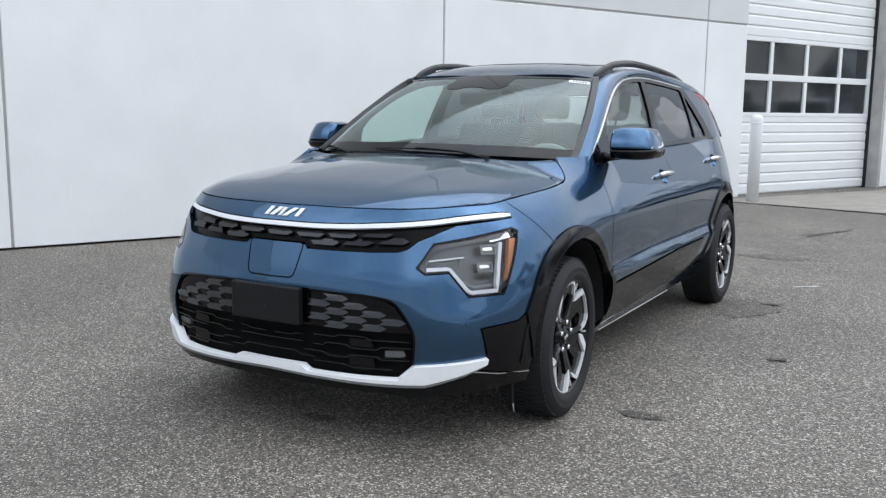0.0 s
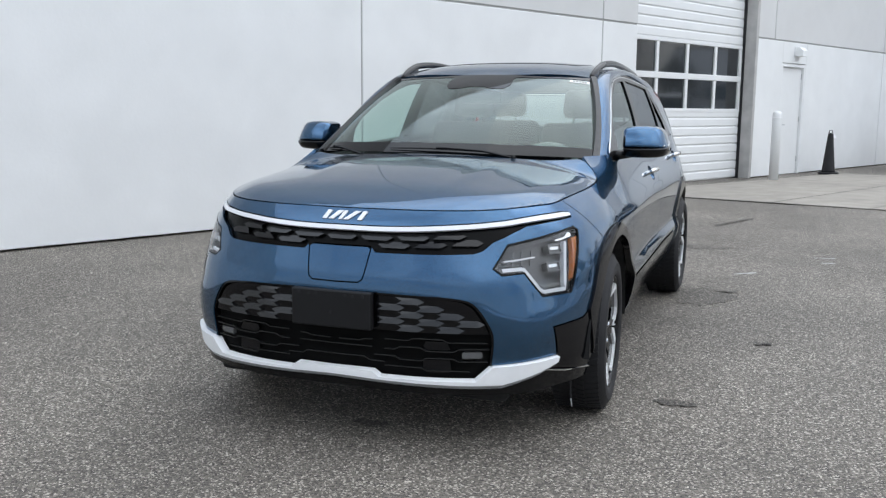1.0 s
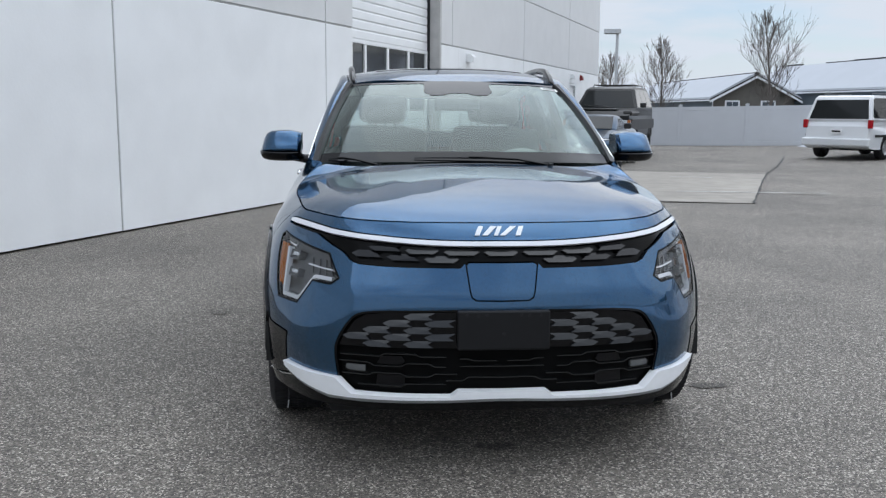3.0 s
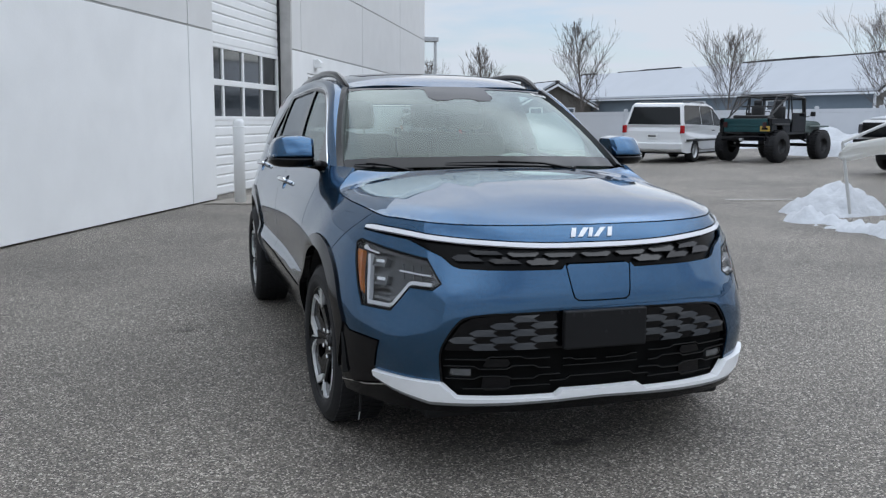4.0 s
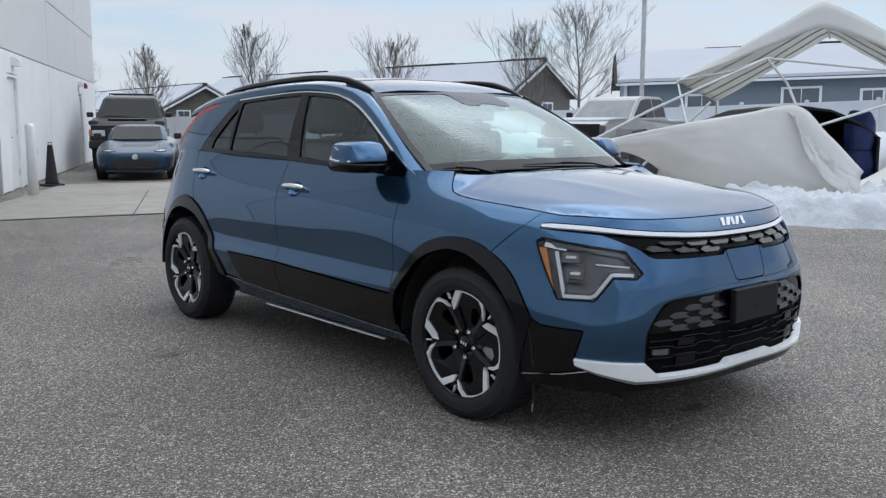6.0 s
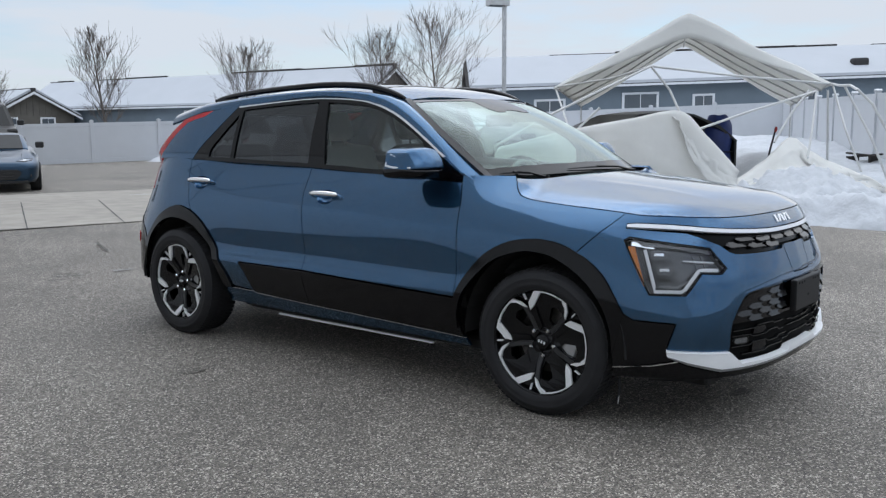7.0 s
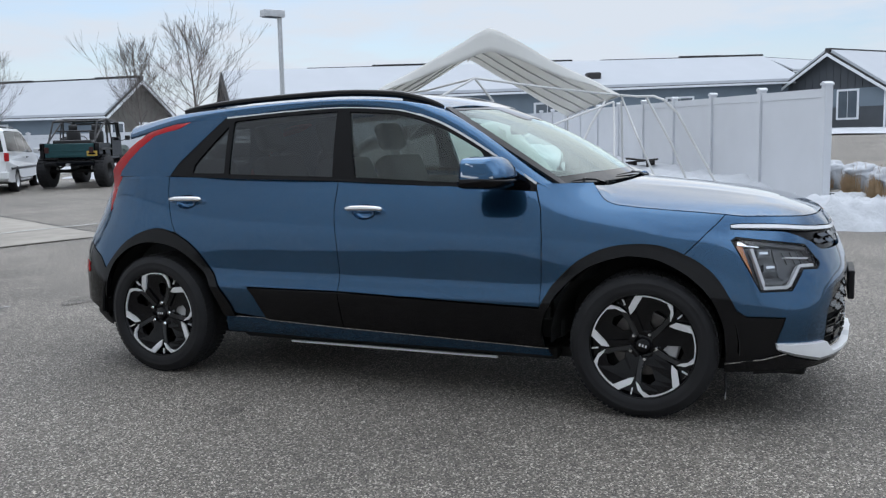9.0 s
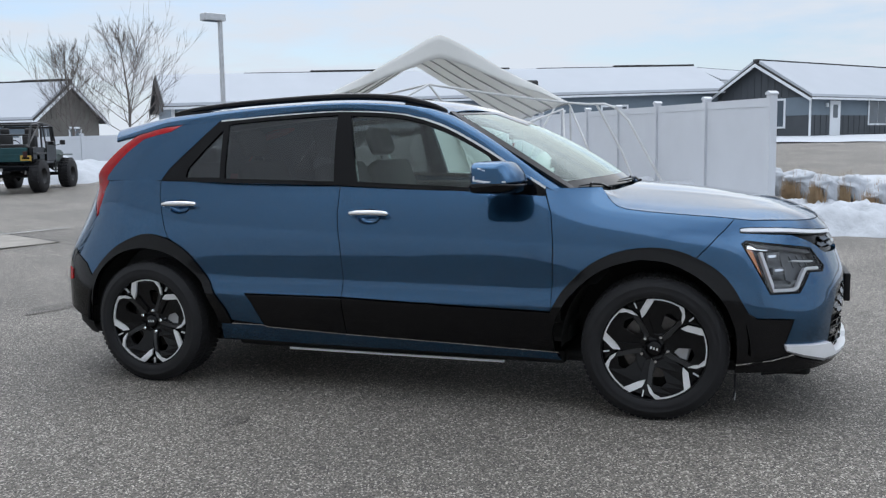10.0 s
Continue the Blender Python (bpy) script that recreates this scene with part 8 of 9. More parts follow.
ROADSTER = [(-1.95, 0.50, 0.26, 0.40, 0.54), (-1.91, 0.64, 0.22, 0.42, 0.61), (-1.78, 0.77, 0.20, 0.46, 0.66), (-1.55, 0.835, 0.20, 0.52, 0.72), (-1.15, 0.86, 0.2, 0.60, 0.78), (-0.75, 0.85, 0.2, 0.62, 0.86), (-0.2, 0.84, 0.2, 0.62, 0.90), (0.5, 0.85, 0.2, 0.64, 0.91), (1.1, 0.865, 0.2, 0.66, 0.92), (1.5, 0.84, 0.22, 0.64, 0.90), (1.8, 0.76, 0.28, 0.60, 0.84), (1.93, 0.62, 0.34, 0.55, 0.74)]
road_rows = np.array([tuple(map(float, r)) for r in catmull(ROADSTER, 6)])


def roadster_top(x, y):
    """Height of the roadster's upper skin, with swelling wings over the wheels."""
    hw, zw, z1 = (np.interp(y, road_rows[:, 0], road_rows[:, k]) for k in (1, 3, 4))
    c = min(1.0, abs(x) / hw) ** (1 / 0.5)
    wing = 0.075 * math.exp(-((abs(x) - 0.60) / 0.17) ** 2) * (math.exp(-((y + 1.12) / 0.42) ** 2) + 0.7 * math.exp(-((y - 1.15) / 0.45) ** 2))
    return zw + (z1 - zw) * math.sqrt(max(0.0, 1 - c * c)) ** 0.5 + wing * math.sqrt(max(0.0, 1 - c * c)) ** 0.3


bm = bmesh.new()
rings = []
for y, hw, z0, zw, z1 in road_rows:
    pts = [(hw * 0.90, z0), (hw * 0.985, z0 + 0.35 * (zw - z0)), (hw, zw - 0.02)]
    for k in range(37):
        c = math.cos(math.pi * k / 36)
        x = hw * math.copysign(abs(c) ** 0.5, c)
        pts.append((x, roadster_top(x, y)))
    pts += [(-hw, zw - 0.02), (-hw * 0.985, z0 + 0.35 * (zw - z0)), (-hw * 0.90, z0)]
    rings.append([bm.verts.new((x, y, z)) for x, z in pts])
for p, q in zip(rings, rings[1:]):
    for i in range(len(p)):
        j = (i + 1) % len(p)
        bm.faces.new((p[i], p[j], q[j], q[i]))
bm.faces.new(rings[0]), bm.faces.new(rings[-1][::-1])
part("body", bm, ROADSTER_BLUE, car2, smooth=True)
part("hard_top", loft([(-0.72, 0.66, 0.84, 0.86, 0.88), (-0.45, 0.66, 0.84, 0.90, 1.05), (-0.10, 0.62, 0.84, 0.96, 1.20), (0.2, 0.60, 0.84, 0.98, 1.24), (0.6, 0.60, 0.84, 0.96, 1.19), (0.95, 0.62, 0.84, 0.92, 1.02), (1.2, 0.62, 0.84, 0.88, 0.92)], 0.42), ROADSTER_BLUE, car2, smooth=True)


def draped(name, outline, mat, lift):
    """A thin lens or panel that follows the roadster's upper skin."""
    bm = bmesh.new()
    top = [bm.verts.new((x, y, roadster_top(x, y) + lift)) for x, y in outline]
    low = [bm.verts.new((x, y, roadster_top(x, y) - 0.02)) for x, y in outline]
    bm.faces.new(top)
    for i in range(len(top)):
        j = (i + 1) % len(top)
        bm.faces.new((top[i], top[j], low[j], low[i]))
    return part(name, bm, mat, car2)


scr = bmesh.new()
prism(scr, [(-0.56, 0.0), (0.56, 0.0), (0.50, 0.60), (-0.50, 0.60)], -0.004, 0.006, "z", Matrix.Translation((0, -0.73, 0.895)) @ Matrix.Rotation(radians(29.5), 4, "X"))
bmesh.ops.bevel(scr, geom=scr.edges[:], offset=0.003, segments=1, affect="EDGES")
part("windscreen", scr, AUTO_GLASS, car2)
for sg in (1, -1):
    wbm = bmesh.new()
    prism(wbm, [(-0.52, 0.93), (0.42, 0.94), (0.36, 1.10), (0.05, 1.15), (-0.12, 1.13)], -0.01, 0.01, "x", Matrix.Translation((sg * 0.645, 0, 0)) @ Matrix.Translation((0, 0, 0.93)) @ Matrix.Rotation(radians(-sg * 10), 4, "Y") @ Matrix.Translation((0, 0, -0.93)))
    part("side_window", wbm, AUTO_GLASS, car2)
    for ay in (-1.16, 1.15):
        m = Matrix.Translation((sg * 0.765, ay, 0.31)) @ Matrix.Diagonal((sg, 1, 1, 1))
        # solid dark disc for the shade of a wheel well; the body is uncut
        part("wheel_arch", lathe(bmesh.new(), [(0, 0.085), (0.365, 0.085), (0.365, -0.1), (0, -0.1)], 32, "x", m), SHELL, car2)
        w = part("wheel", lathe(bmesh.new(), [(0.20, -0.10), (0.29, -0.11), (0.31, -0.08), (0.31, 0.08), (0.29, 0.112), (0.21, 0.105)], 30, "x", m), RUBBER, car2, "black tyre", True)
        rm = lathe(bmesh.new(), [(0, 0.06), (0.20, 0.05), (0.215, 0.11), (0.20, 0.112)], 24, "x", m)
        part("rim", rm, SHELL, w)
        for k in range(7):
            part("spoke", boxed((0.085, -0.014, 0.02), (0.112, 0.014, 0.205), m @ Matrix.Rotation(2 * math.pi * k / 7, 4, "X"), 0.004), STEEL, w)
    draped("headlamp", [(sg * x, y) for x, y in ((0.40, -1.82), (0.55, -1.83), (0.70, -1.72), (0.735, -1.58), (0.60, -1.66), (0.48, -1.76))], SMOKE, 0.010)
    draped("headlamp_lens", [(sg * x, y) for x, y in ((0.46, -1.80), (0.56, -1.80), (0.66, -1.72), (0.56, -1.73))], HEAD_GLASS, 0.014)
    draped("hood_seam", [(sg * x, y) for x, y in ((0.50, -1.72), (0.52, -1.4), (0.50, -0.9), (0.49, -0.9), (0.51, -1.4), (0.49, -1.72))], SHELL, 0.003)
    part("intake", boxed((sg * 0.62 - 0.10, -1.90, 0.30), (sg * 0.62 + 0.06, -1.83, 0.38), None, 0.02), BLACK_PLASTIC, car2)
mouth = bmesh.new()
prism(mouth, [(-0.50, 0.40), (-0.42, 0.475), (0.42, 0.475), (0.50, 0.40), (0.38, 0.26), (-0.38, 0.25)], -1.985, -1.80, "y")
bmesh.ops.bevel(mouth, geom=mouth.edges[:], offset=0.02, segments=2, affect="EDGES")
part("grille", mouth, BLACK_PLASTIC, car2)
for k in range(3):
    part("grille_bar", boxed((-0.34, -1.992, 0.29 + 0.05 * k), (0.34, -1.984, 0.296 + 0.05 * k)), SMOKE, car2)
part("splitter", boxed((-0.62, -1.95, 0.19), (0.62, -1.80, 0.24), None, 0.01), BLACK_PLASTIC, car2)
part("badge", lathe(bmesh.new(), [(0, 0.012), (0.05, 0.012), (0.055, 0.0)], 20, "y", Matrix.Translation((0, -1.955, 0.52)) @ Matrix.Diagonal((1.3, -1, 1, 1))), CHROME, car2, "round chrome badge")
mirrors(car2, 0.80, -0.50, 0.97, BLACK_PLASTIC)

# dark old SUV
SUV_DARK = material("faded black paint", (0.012, 0.0125, 0.013), 0.35, coat=0.12, specular=0.3, vary=0.35, scale=2)
SUV_GREY = material("faded grey two-tone paint", (0.028, 0.027, 0.026), 0.45, coat=0.1, specular=0.3, vary=0.2, scale=2)
v, b, hw = vehicle("suv", "lifted black and grey two-tone SUV with roof rack", 6.95, 22.0, ALONG_WALL, 1.92,
    [(-2.35, 0.62), (-2.42, 0.75), (-2.38, 1.20), (-2.2, 1.32), (-1.0, 1.42), (0.0, 1.42), (2.3, 1.42), (2.36, 1.2), (2.35, 0.62), (2.0, 0.55)],
    [(-1.0, 1.38), (-0.40, 1.98), (0.0, 2.05), (2.1, 2.05), (2.28, 1.95), (2.32, 1.39)], (-1.45, 1.45), 0.42, SUV_DARK, BLACK_PLASTIC, taper=0.72, pillars=(0.35, 1.3), rim_mat=SMOKE, nose=0.06, lean=0.02)
part("two_tone", box(boxed((-hw - 0.004, -2.2, 0.8), (-hw + 0.02, 2.3, 1.1), None, 0.004), (hw - 0.02, -2.2, 0.8), (hw + 0.004, 2.3, 1.1), None, 0.004), SUV_GREY, v)
part("grille", boxed((-0.5, -2.44, 0.86), (0.5, -2.39, 1.12), None, 0.01), BLACK_PLASTIC, v)
for k in range(5):
    part("grille_bar", boxed((-0.48, -2.45, 0.885 + 0.045 * k), (0.48, -2.441, 0.90 + 0.045 * k)), SMOKE, v)
for sg in (1, -1):
    part("headlamp", boxed((sg * 0.70 - 0.16, -2.435, 0.92), (sg * 0.70 + 0.16, -2.38, 1.08), None, 0.015), HEAD_GLASS, v)
    part("turn_lamp", boxed((sg * 0.91 - 0.04, -2.42, 0.92), (sg * 0.91 + 0.04, -2.30, 1.08), None, 0.01), ORANGE, v)
    part("rack_rail", tube(bmesh.new(), [(sg * 0.6, 0.1, 2.05), (sg * 0.6, 0.2, 2.12), (sg * 0.6, 1.9, 2.12), (sg * 0.6, 2.0, 2.05)], 0.015), BLACK_PLASTIC, v)
for yy in (0.4, 1.0, 1.6):
    part("rack_bar", boxed((-0.6, yy - 0.02, 2.105), (0.6, yy + 0.02, 2.13)), BLACK_PLASTIC, v)
part("bumper", boxed((-0.95, -2.55, 0.60), (0.95, -2.40, 0.80), None, 0.02), BLACK_PLASTIC, v)
mirrors(v, hw, -0.85, 1.50, BLACK_PLASTIC)
for sg in (1, -1):
    part("fender", boxed((sg * 0.84 - 0.13, -2.3, 1.20), (sg * 0.84 + 0.13, -0.9, 1.34), None, 0.06), SUV_GREY, v, "faded brown-grey front wing")
    part("wiper", tube(bmesh.new(), [(sg * 0.15, -0.99, 1.43), (sg * 0.15 - 0.5, -0.94, 1.50)], 0.012), BLACK_PLASTIC, v)
part("hood_scoop", boxed((-0.5, -2.1, 1.33), (0.5, -1.1, 1.40), Matrix.Translation((0, 0, 0)), 0.05), SUV_DARK, v)

# white minivan
VAN_WHITE = material("white vehicle paint", (0.72, 0.73, 0.74), 0.3, coat=0.8, vary=0.05, scale=2)
v, b, hw = vehicle("minivan", "white minivan with dark windows parked by the fence", 14.3, 20.2, (0.80, 0.60), 1.95,
    [(-2.35, 0.35), (-2.42, 0.55), (-2.35, 0.78), (-1.6, 0.98), (-1.1, 1.05), (0.0, 1.08), (2.3, 1.08), (2.38, 0.9), (2.42, 0.5), (2.35, 0.32), (2.1, 0.28)],
    [(-1.25, 1.02), (-0.3, 1.66), (0.1, 1.74), (2.0, 1.74), (2.15, 1.68), (2.36, 1.05)], (-1.45, 1.45), 0.33, VAN_WHITE, BLACK_PLASTIC, taper=0.80, pillars=(-0.15, 0.85), rim_mat=STEEL)
for sg in (1, -1):
    part("tail_lamp", boxed((sg * 0.90 - 0.06, 2.34, 0.85), (sg * 0.90 + 0.06, 2.43, 1.08), None, 0.015), RED_LENS, v)
    part("headlamp", boxed((sg * 0.75 - 0.15, -2.40, 0.62), (sg * 0.75 + 0.15, -2.25, 0.78), None, 0.02), HEAD_GLASS, v)
    part("side_strip", boxed((sg * hw - 0.012, -2.0, 0.62), (sg * hw + 0.012, 2.2, 0.68), None, 0.004), BLACK_PLASTIC, v)
    part("handle", boxed((sg * hw - 0.01, -0.1, 0.92), (sg * hw + 0.02, 0.08, 0.95)), BLACK_PLASTIC, v)
part("rear_bumper", boxed((-0.95, 2.38, 0.36), (0.95, 2.50, 0.58), None, 0.04), VAN_WHITE, v)
pl = part("number_plate", boxed((-0.16, 2.425, 0.70), (0.16, 2.44, 0.83), None, 0.004), DOOR_WHITE, v)
part("printed_bar", boxed((-0.12, 2.441, 0.745), (0.12, 2.444, 0.785)), SATIN_BLACK, pl)
for sg in (1, -1):
    part("roof_rail", tube(bmesh.new(), [(sg * 0.66, 0.1, 1.745), (sg * 0.66, 0.2, 1.79), (sg * 0.66, 1.8, 1.79), (sg * 0.66, 1.9, 1.745)], 0.014), BLACK_PLASTIC, v)
mirrors(v, hw, -0.95, 1.12, VAN_WHITE)

# grey-white pickup with snow on it
PICKUP_GREY = material("dusty silver paint", (0.42, 0.42, 0.41), 0.4, coat=0.4, vary=0.25, scale=3)
DARK_LAMP = material("smoked lamp glass", (0.06, 0.06, 0.065), 0.12, coat=0.6)
v, b, hw = vehicle("pickup_truck", "white pickup truck with black grille and snow on hood", 17.0, 11.9, (-0.985, -0.17), 1.98,
    [(-2.75, 0.55), (-2.82, 0.75), (-2.78, 1.12), (-2.6, 1.20), (-1.4, 1.26), (0.6, 1.28), (0.62, 1.22), (2.75, 1.22), (2.8, 1.0), (2.78, 0.6), (2.5, 0.5)],
    [(-1.45, 1.24), (-0.75, 1.82), (-0.4, 1.88), (0.5, 1.88), (0.62, 1.8), (0.66, 1.25)], (-1.75, 1.75), 0.39, PICKUP_GREY, BLACK_PLASTIC, taper=0.78, pillars=(-0.1,), rim_mat=STEEL, nose=0.06, lean=0.02, screen_glass=FROSTED)
part("grille", boxed((-0.82, -2.86, 0.80), (0.82, -2.79, 1.14), None, 0.02), SATIN_BLACK, v, "large black grille")
for k in range(4):
    part("grille_bar", boxed((-0.6, -2.875, 0.84 + 0.075 * k), (0.6, -2.861, 0.865 + 0.075 * k)), GLOSS_BLACK, v)
for sg in (1, -1):
    part("headlamp", boxed((sg * 0.80 - 0.13, -2.85, 0.88), (sg * 0.80 + 0.13, -2.70, 1.10), None, 0.02), DARK_LAMP, v)
    part("bed_side", boxed((sg * (hw - 0.05) - 0.05, 0.7, 1.2), (sg * (hw - 0.05) + 0.05, 2.75, 1.26), None, 0.01), VAN_WHITE, v)
part("bumper", boxed((-0.98, -2.95, 0.52), (0.98, -2.78, 0.76), None, 0.03), SATIN_BLACK, v)
pl = part("number_plate", boxed((-0.16, -2.97, 0.58), (0.16, -2.952, 0.71), None, 0.004), DOOR_WHITE, v)
part("printed_bar", boxed((-0.12, -2.974, 0.625), (0.12, -2.971, 0.665)), SATIN_BLACK, pl)
snow_cap = bmesh.new()
prism(snow_cap, [(-2.55, 1.20), (-1.45, 1.265), (-1.48, 1.31), (-2.0, 1.30), (-2.5, 1.25)], -hw * 0.88, hw * 0.88, "x")
bmesh.ops.bevel(snow_cap, geom=snow_cap.edges[:], offset=0.015, segments=2, affect="EDGES")
part("snow", snow_cap, SNOW, v, "thin snow on the hood", True)
mirrors(v, hw + 0.03, -1.15, 1.38, BLACK_PLASTIC)

# open off-road vehicle: tub, roll cage, big tyres
TEAL = material("faded teal paint", (0.004, 0.065, 0.075), 0.5, vary=0.3, scale=3)
GREY_GREEN = material("grey-green paint", (0.10, 0.135, 0.125), 0.5, vary=0.25, scale=3)
ang = math.atan2(0.38, 0.92) + math.pi / 2
offroader = thing("off_roader", Matrix.Translation((16.3, 18.35, ground_height(16.3, 18.35))) @ Matrix.Rotation(ang, 4, "Z"), "open teal off-roader with roll cage and huge tyres", "off-roader")
tub = bmesh.new()
prism(tub, [(-0.45, 0.80), (-0.45, 1.12), (0.05, 1.05), (0.35, 1.05), (0.42, 1.25), (1.55, 1.25), (1.55, 0.80), (1.45, 0.78), (1.38, 1.05), (0.85, 1.05), (0.72, 0.78)], -0.74, 0.74, "x")
part("tub", tub, SATIN_BLACK, offroader, "black-coated tub")
part("tailgate", boxed((-0.70, 1.552, 0.85), (0.70, 1.60, 1.24), None, 0.015), TEAL, offroader, "teal tailgate")
hood_bm = bmesh.new()
prism(hood_bm, [(-1.75, 0.80), (-1.78, 1.12), (-1.6, 1.17), (-0.45, 1.22), (-0.45, 0.80)], -0.52, 0.52, "x")
bmesh.ops.bevel(hood_bm, geom=hood_bm.edges[:], offset=0.03, segments=2, affect="EDGES")
part("hood", hood_bm, GREY_GREEN, offroader)
for sg in (1, -1):
    part("front_fender", boxed((sg * 0.66 - 0.15, -1.75, 1.0), (sg * 0.66 + 0.15, -0.6, 1.05), None, 0.015), GREY_GREEN, offroader)
    part("rear_lamp", boxed((sg * 0.64 - 0.06, 1.60, 0.98), (sg * 0.64 + 0.06, 1.64, 1.14), None, 0.01), DIM_RED, offroader)
    for yy in (-1.18, 1.19):
        w = part("wheel", lathe(bmesh.new(), [(0.22, -0.15), (0.42, -0.16), (0.455, -0.12), (0.455, 0.12), (0.42, 0.16), (0.22, 0.15)], 28, "x", Matrix.Translation((sg * 0.82, yy, 0.455))), RUBBER, offroader, "oversize mud tyre", True)
        lugs = bmesh.new()
        for k in range(26):
            m = Matrix.Translation((sg * 0.82, yy, 0.455)) @ Matrix.Rotation(2 * math.pi * k / 26, 4, "X")
            for x0 in (-0.13, 0.03):
                box(lugs, (x0, -0.028, 0.448), (x0 + 0.10, 0.028, 0.475), m)
        part("tread_block", lugs, RUBBER, w)
        part("rim", lathe(bmesh.new(), [(0, 0.06), (0.08, 0.07), (0.10, 0.03), (0.18, 0.05), (0.22, 0.14)], 20, "x", Matrix.Translation((sg * 0.82, yy, 0.455)) @ Matrix.Diagonal((sg, 1, 1, 1))), BLACK_PLASTIC, w)
    for pts in ([(sg * 0.66, 1.45, 1.2), (sg * 0.64, 1.05, 1.88), (sg * 0.64, 0.35, 1.95), (sg * 0.64, -0.38, 1.90), (sg * 0.66, -0.48, 1.1)], [(sg * 0.66, 0.4, 1.2), (sg * 0.64, 0.36, 1.94)]):
        part("cage_tube", tube(bmesh.new(), pts, 0.028, 8), BLACK_PLASTIC, offroader)
    seat_b = boxed((sg * 0.34 - 0.2, 0.3, 1.0), (sg * 0.34 + 0.2, 0.48, 1.62), None, 0.06)
    part("seat", seat_b, BLACK_PLASTIC, offroader, "black bucket seat", True)
    part("fender_flare", boxed((sg * 0.80 - 0.12, 0.75, 1.06), (sg * 0.80 + 0.12, 1.55, 1.10), None, 0.015), BLACK_PLASTIC, offroader)
for yy, z in ((1.05, 1.88), (0.36, 1.945), (-0.38, 1.90)):
    part("cage_tube", tube(bmesh.new(), [(-0.64, yy, z), (0.64, yy, z)], 0.028, 8), BLACK_PLASTIC, offroader)
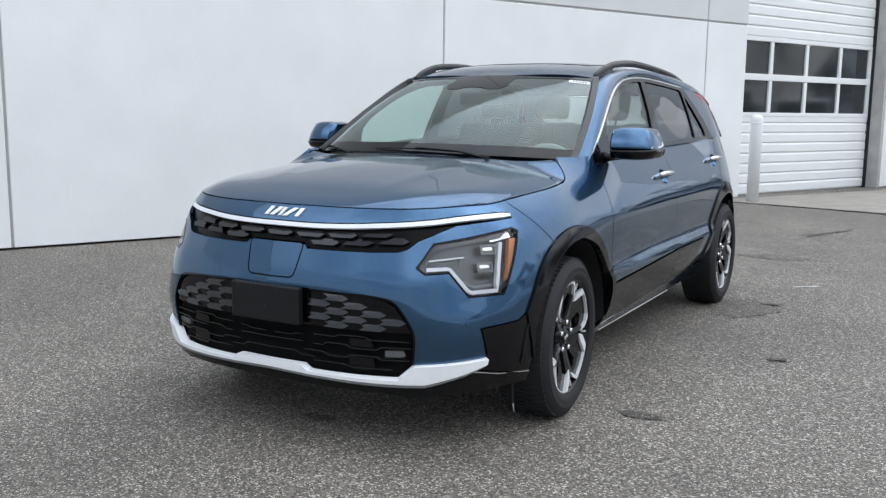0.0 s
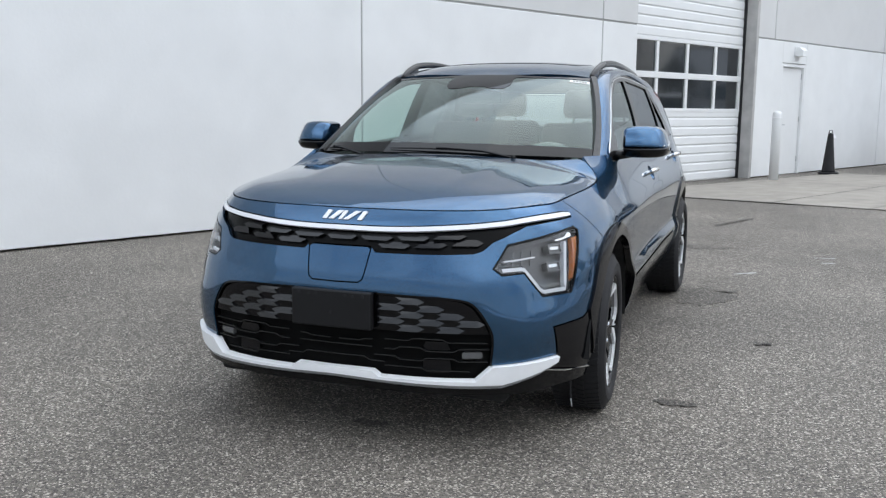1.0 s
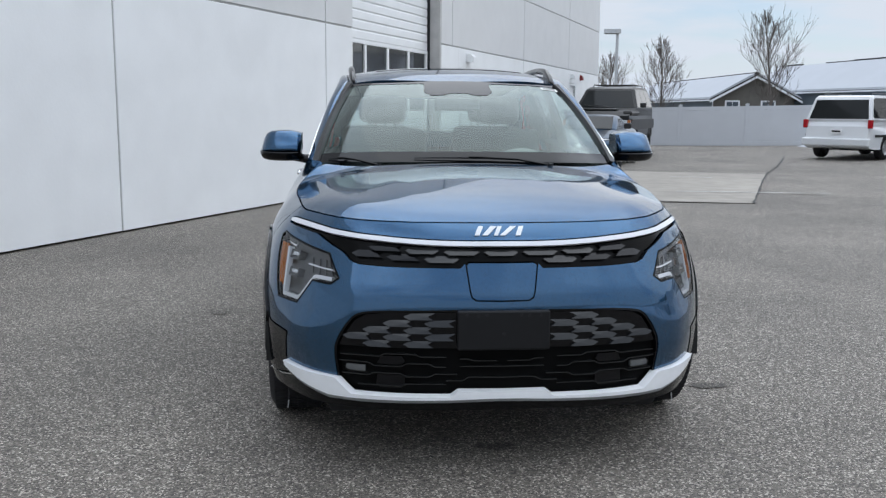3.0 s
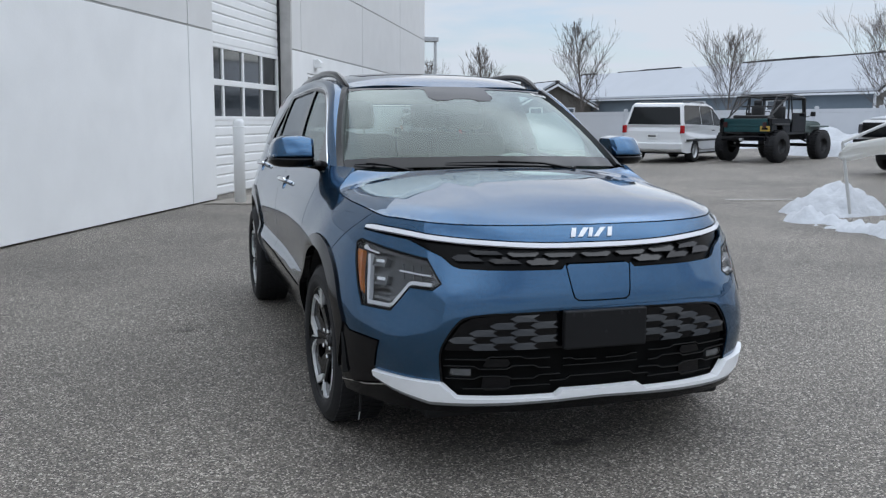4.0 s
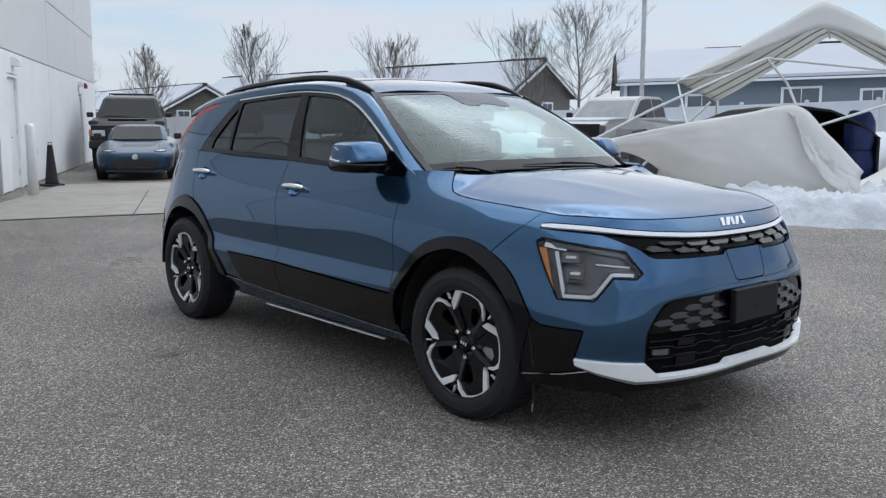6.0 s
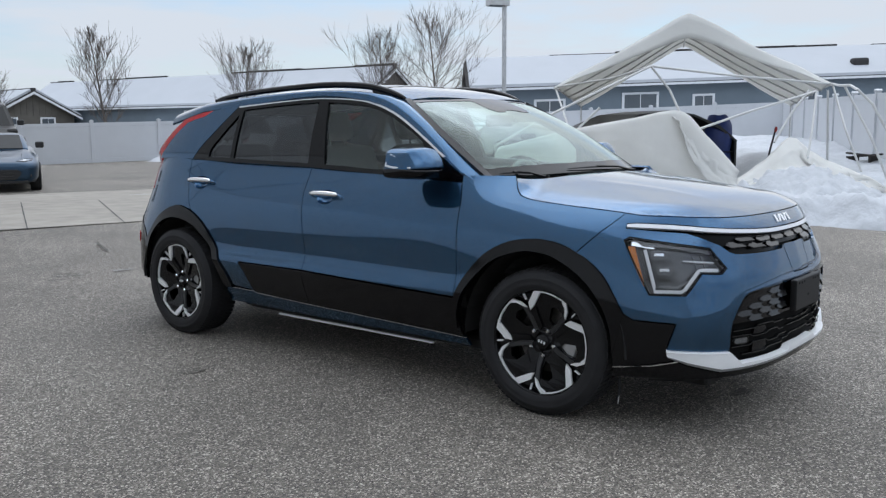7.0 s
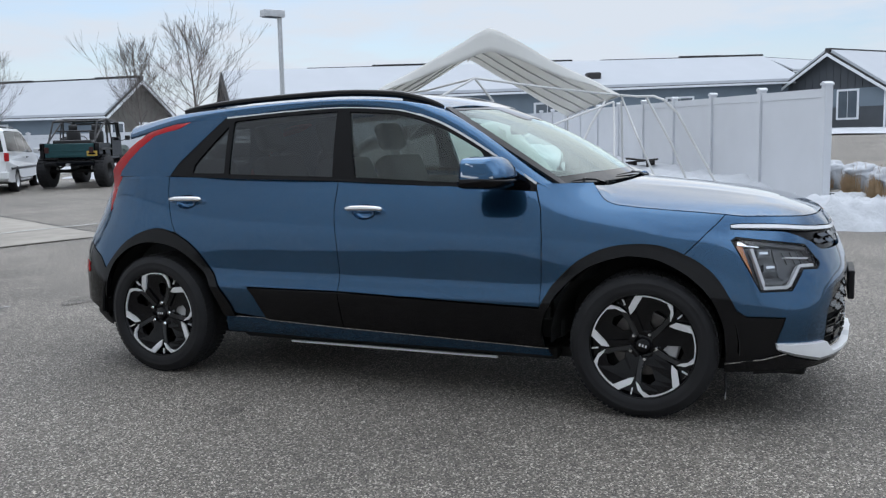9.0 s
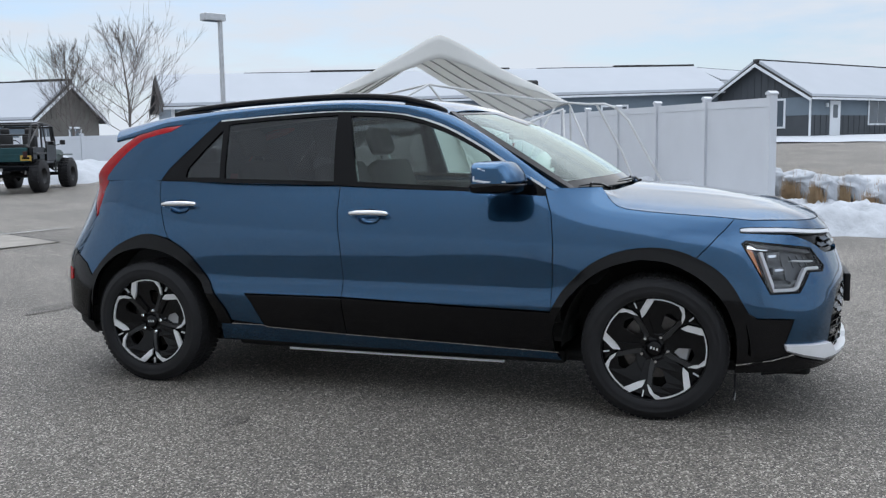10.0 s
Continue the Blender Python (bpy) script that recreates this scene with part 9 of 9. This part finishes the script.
for sg in (1, -1):
    part("half_door", boxed((sg * 0.755 - 0.02, -0.42, 0.86), (sg * 0.755 + 0.02, 0.36, 1.42), None, 0.015), SATIN_BLACK, offroader, "black half door")
    part("door_frame", tube(bmesh.new(), [(sg * 0.755, -0.40, 1.40), (sg * 0.70, -0.40, 1.86), (sg * 0.69, 0.34, 1.90), (sg * 0.755, 0.36, 1.40)], 0.022, 8), BLACK_PLASTIC, offroader)
    part("cage_brace", tube(bmesh.new(), [(sg * 0.66, 1.48, 1.25), (sg * 0.64, 0.38, 1.92)], 0.024, 8), BLACK_PLASTIC, offroader)
    part("rear_corner", boxed((sg * 0.79 - 0.06, 1.30, 0.82), (sg * 0.79 + 0.06, 1.60, 1.26), None, 0.02), SATIN_BLACK, offroader)
    part("headrest", boxed((sg * 0.34 - 0.13, 0.36, 1.60), (sg * 0.34 + 0.13, 0.46, 1.80), None, 0.04), BLACK_PLASTIC, offroader, "black headrest", True)
    part("door_mirror", boxed((sg * 0.95 - 0.08, -0.50, 1.32), (sg * 0.95 + 0.08, -0.46, 1.46), None, 0.02), BLACK_PLASTIC, offroader)
    part("mirror_arm", tube(bmesh.new(), [(sg * 0.76, -0.42, 1.30), (sg * 0.95, -0.47, 1.36)], 0.012, 6), BLACK_PLASTIC, offroader)
    part("headlamp", lathe(bmesh.new(), [(0, 0.02), (0.09, 0.012), (0.10, -0.03)], 20, "y", Matrix.Translation((sg * 0.36, -1.79, 1.0)) @ Matrix.Diagonal((1, -1, 1, 1))), HEAD_GLASS, offroader)
    part("cowl_side", boxed((sg * 0.64 - 0.10, -0.80, 0.84), (sg * 0.64 + 0.10, -0.43, 1.16), None, 0.03), GREY_GREEN, offroader)
    for yy in (-1.18, 1.19):
        part("damper", tube(bmesh.new(), [(sg * 0.50, yy + 0.12, 0.50), (sg * 0.46, yy - 0.02, 0.92)], 0.032, 8), STEEL, offroader)
        part("leaf_spring", tube(bmesh.new(), [(sg * 0.46, yy - 0.5, 0.66), (sg * 0.46, yy, 0.54), (sg * 0.46, yy + 0.5, 0.66)], 0.028, 6), SHELL, offroader)
part("cage_cross", tube(bmesh.new(), [(-0.65, 0.80, 1.60), (0.65, 0.80, 1.60)], 0.024, 8), BLACK_PLASTIC, offroader)
part("tool_box", boxed((-0.55, 0.95, 1.05), (0.55, 1.40, 1.34), None, 0.03), BLACK_PLASTIC, offroader)
part("rear_bumper", boxed((-0.72, 1.60, 0.60), (0.72, 1.70, 0.74), None, 0.02), SATIN_BLACK, offroader)
part("hitch", boxed((-0.05, 1.70, 0.60), (0.05, 1.80, 0.68), None, 0.01), STEEL, offroader)
part("tailgate_rib", boxed((-0.62, 1.60, 1.02), (0.62, 1.612, 1.06), None, 0.005), TEAL, offroader)
part("tailgate_rib", boxed((-0.62, 1.60, 0.90), (0.34, 1.612, 0.94), None, 0.005), TEAL, offroader)
part("steering_wheel", tube(bmesh.new(), [(0.34 + 0.18 * math.cos(k), -0.20 + 0.06 * math.sin(k), 1.30 + 0.17 * math.sin(k)) for k in (q * math.pi / 10 for q in range(20))], 0.014, 6, True), BLACK_PLASTIC, offroader)
fr = bmesh.new()
for lo, hi in (((-0.70, -0.50, 1.2), (-0.64, -0.44, 1.85)), ((0.64, -0.50, 1.2), (0.70, -0.44, 1.85)), ((-0.70, -0.50, 1.80), (0.70, -0.44, 1.86))):
    box(fr, lo, hi)
part("windscreen_frame", fr, BLACK_PLASTIC, offroader)
for yy in (-1.18, 1.19):
    part("axle", tube(bmesh.new(), [(-0.8, yy, 0.455), (0.8, yy, 0.455)], 0.05), SHELL, offroader)
part("chassis", boxed((-0.4, -1.7, 0.62), (0.4, 1.5, 0.80)), SHELL, offroader)
pl = part("number_plate", boxed((-0.80, 1.605, 0.88), (-0.50, 1.62, 1.03), None, 0.004), material("yellow plate", (0.50, 0.33, 0.06), 0.5, vary=0.1), offroader, "yellow number plate")
part("printed_bar", boxed((-0.75, 1.621, 0.925), (-0.55, 1.624, 0.975)), SATIN_BLACK, pl)
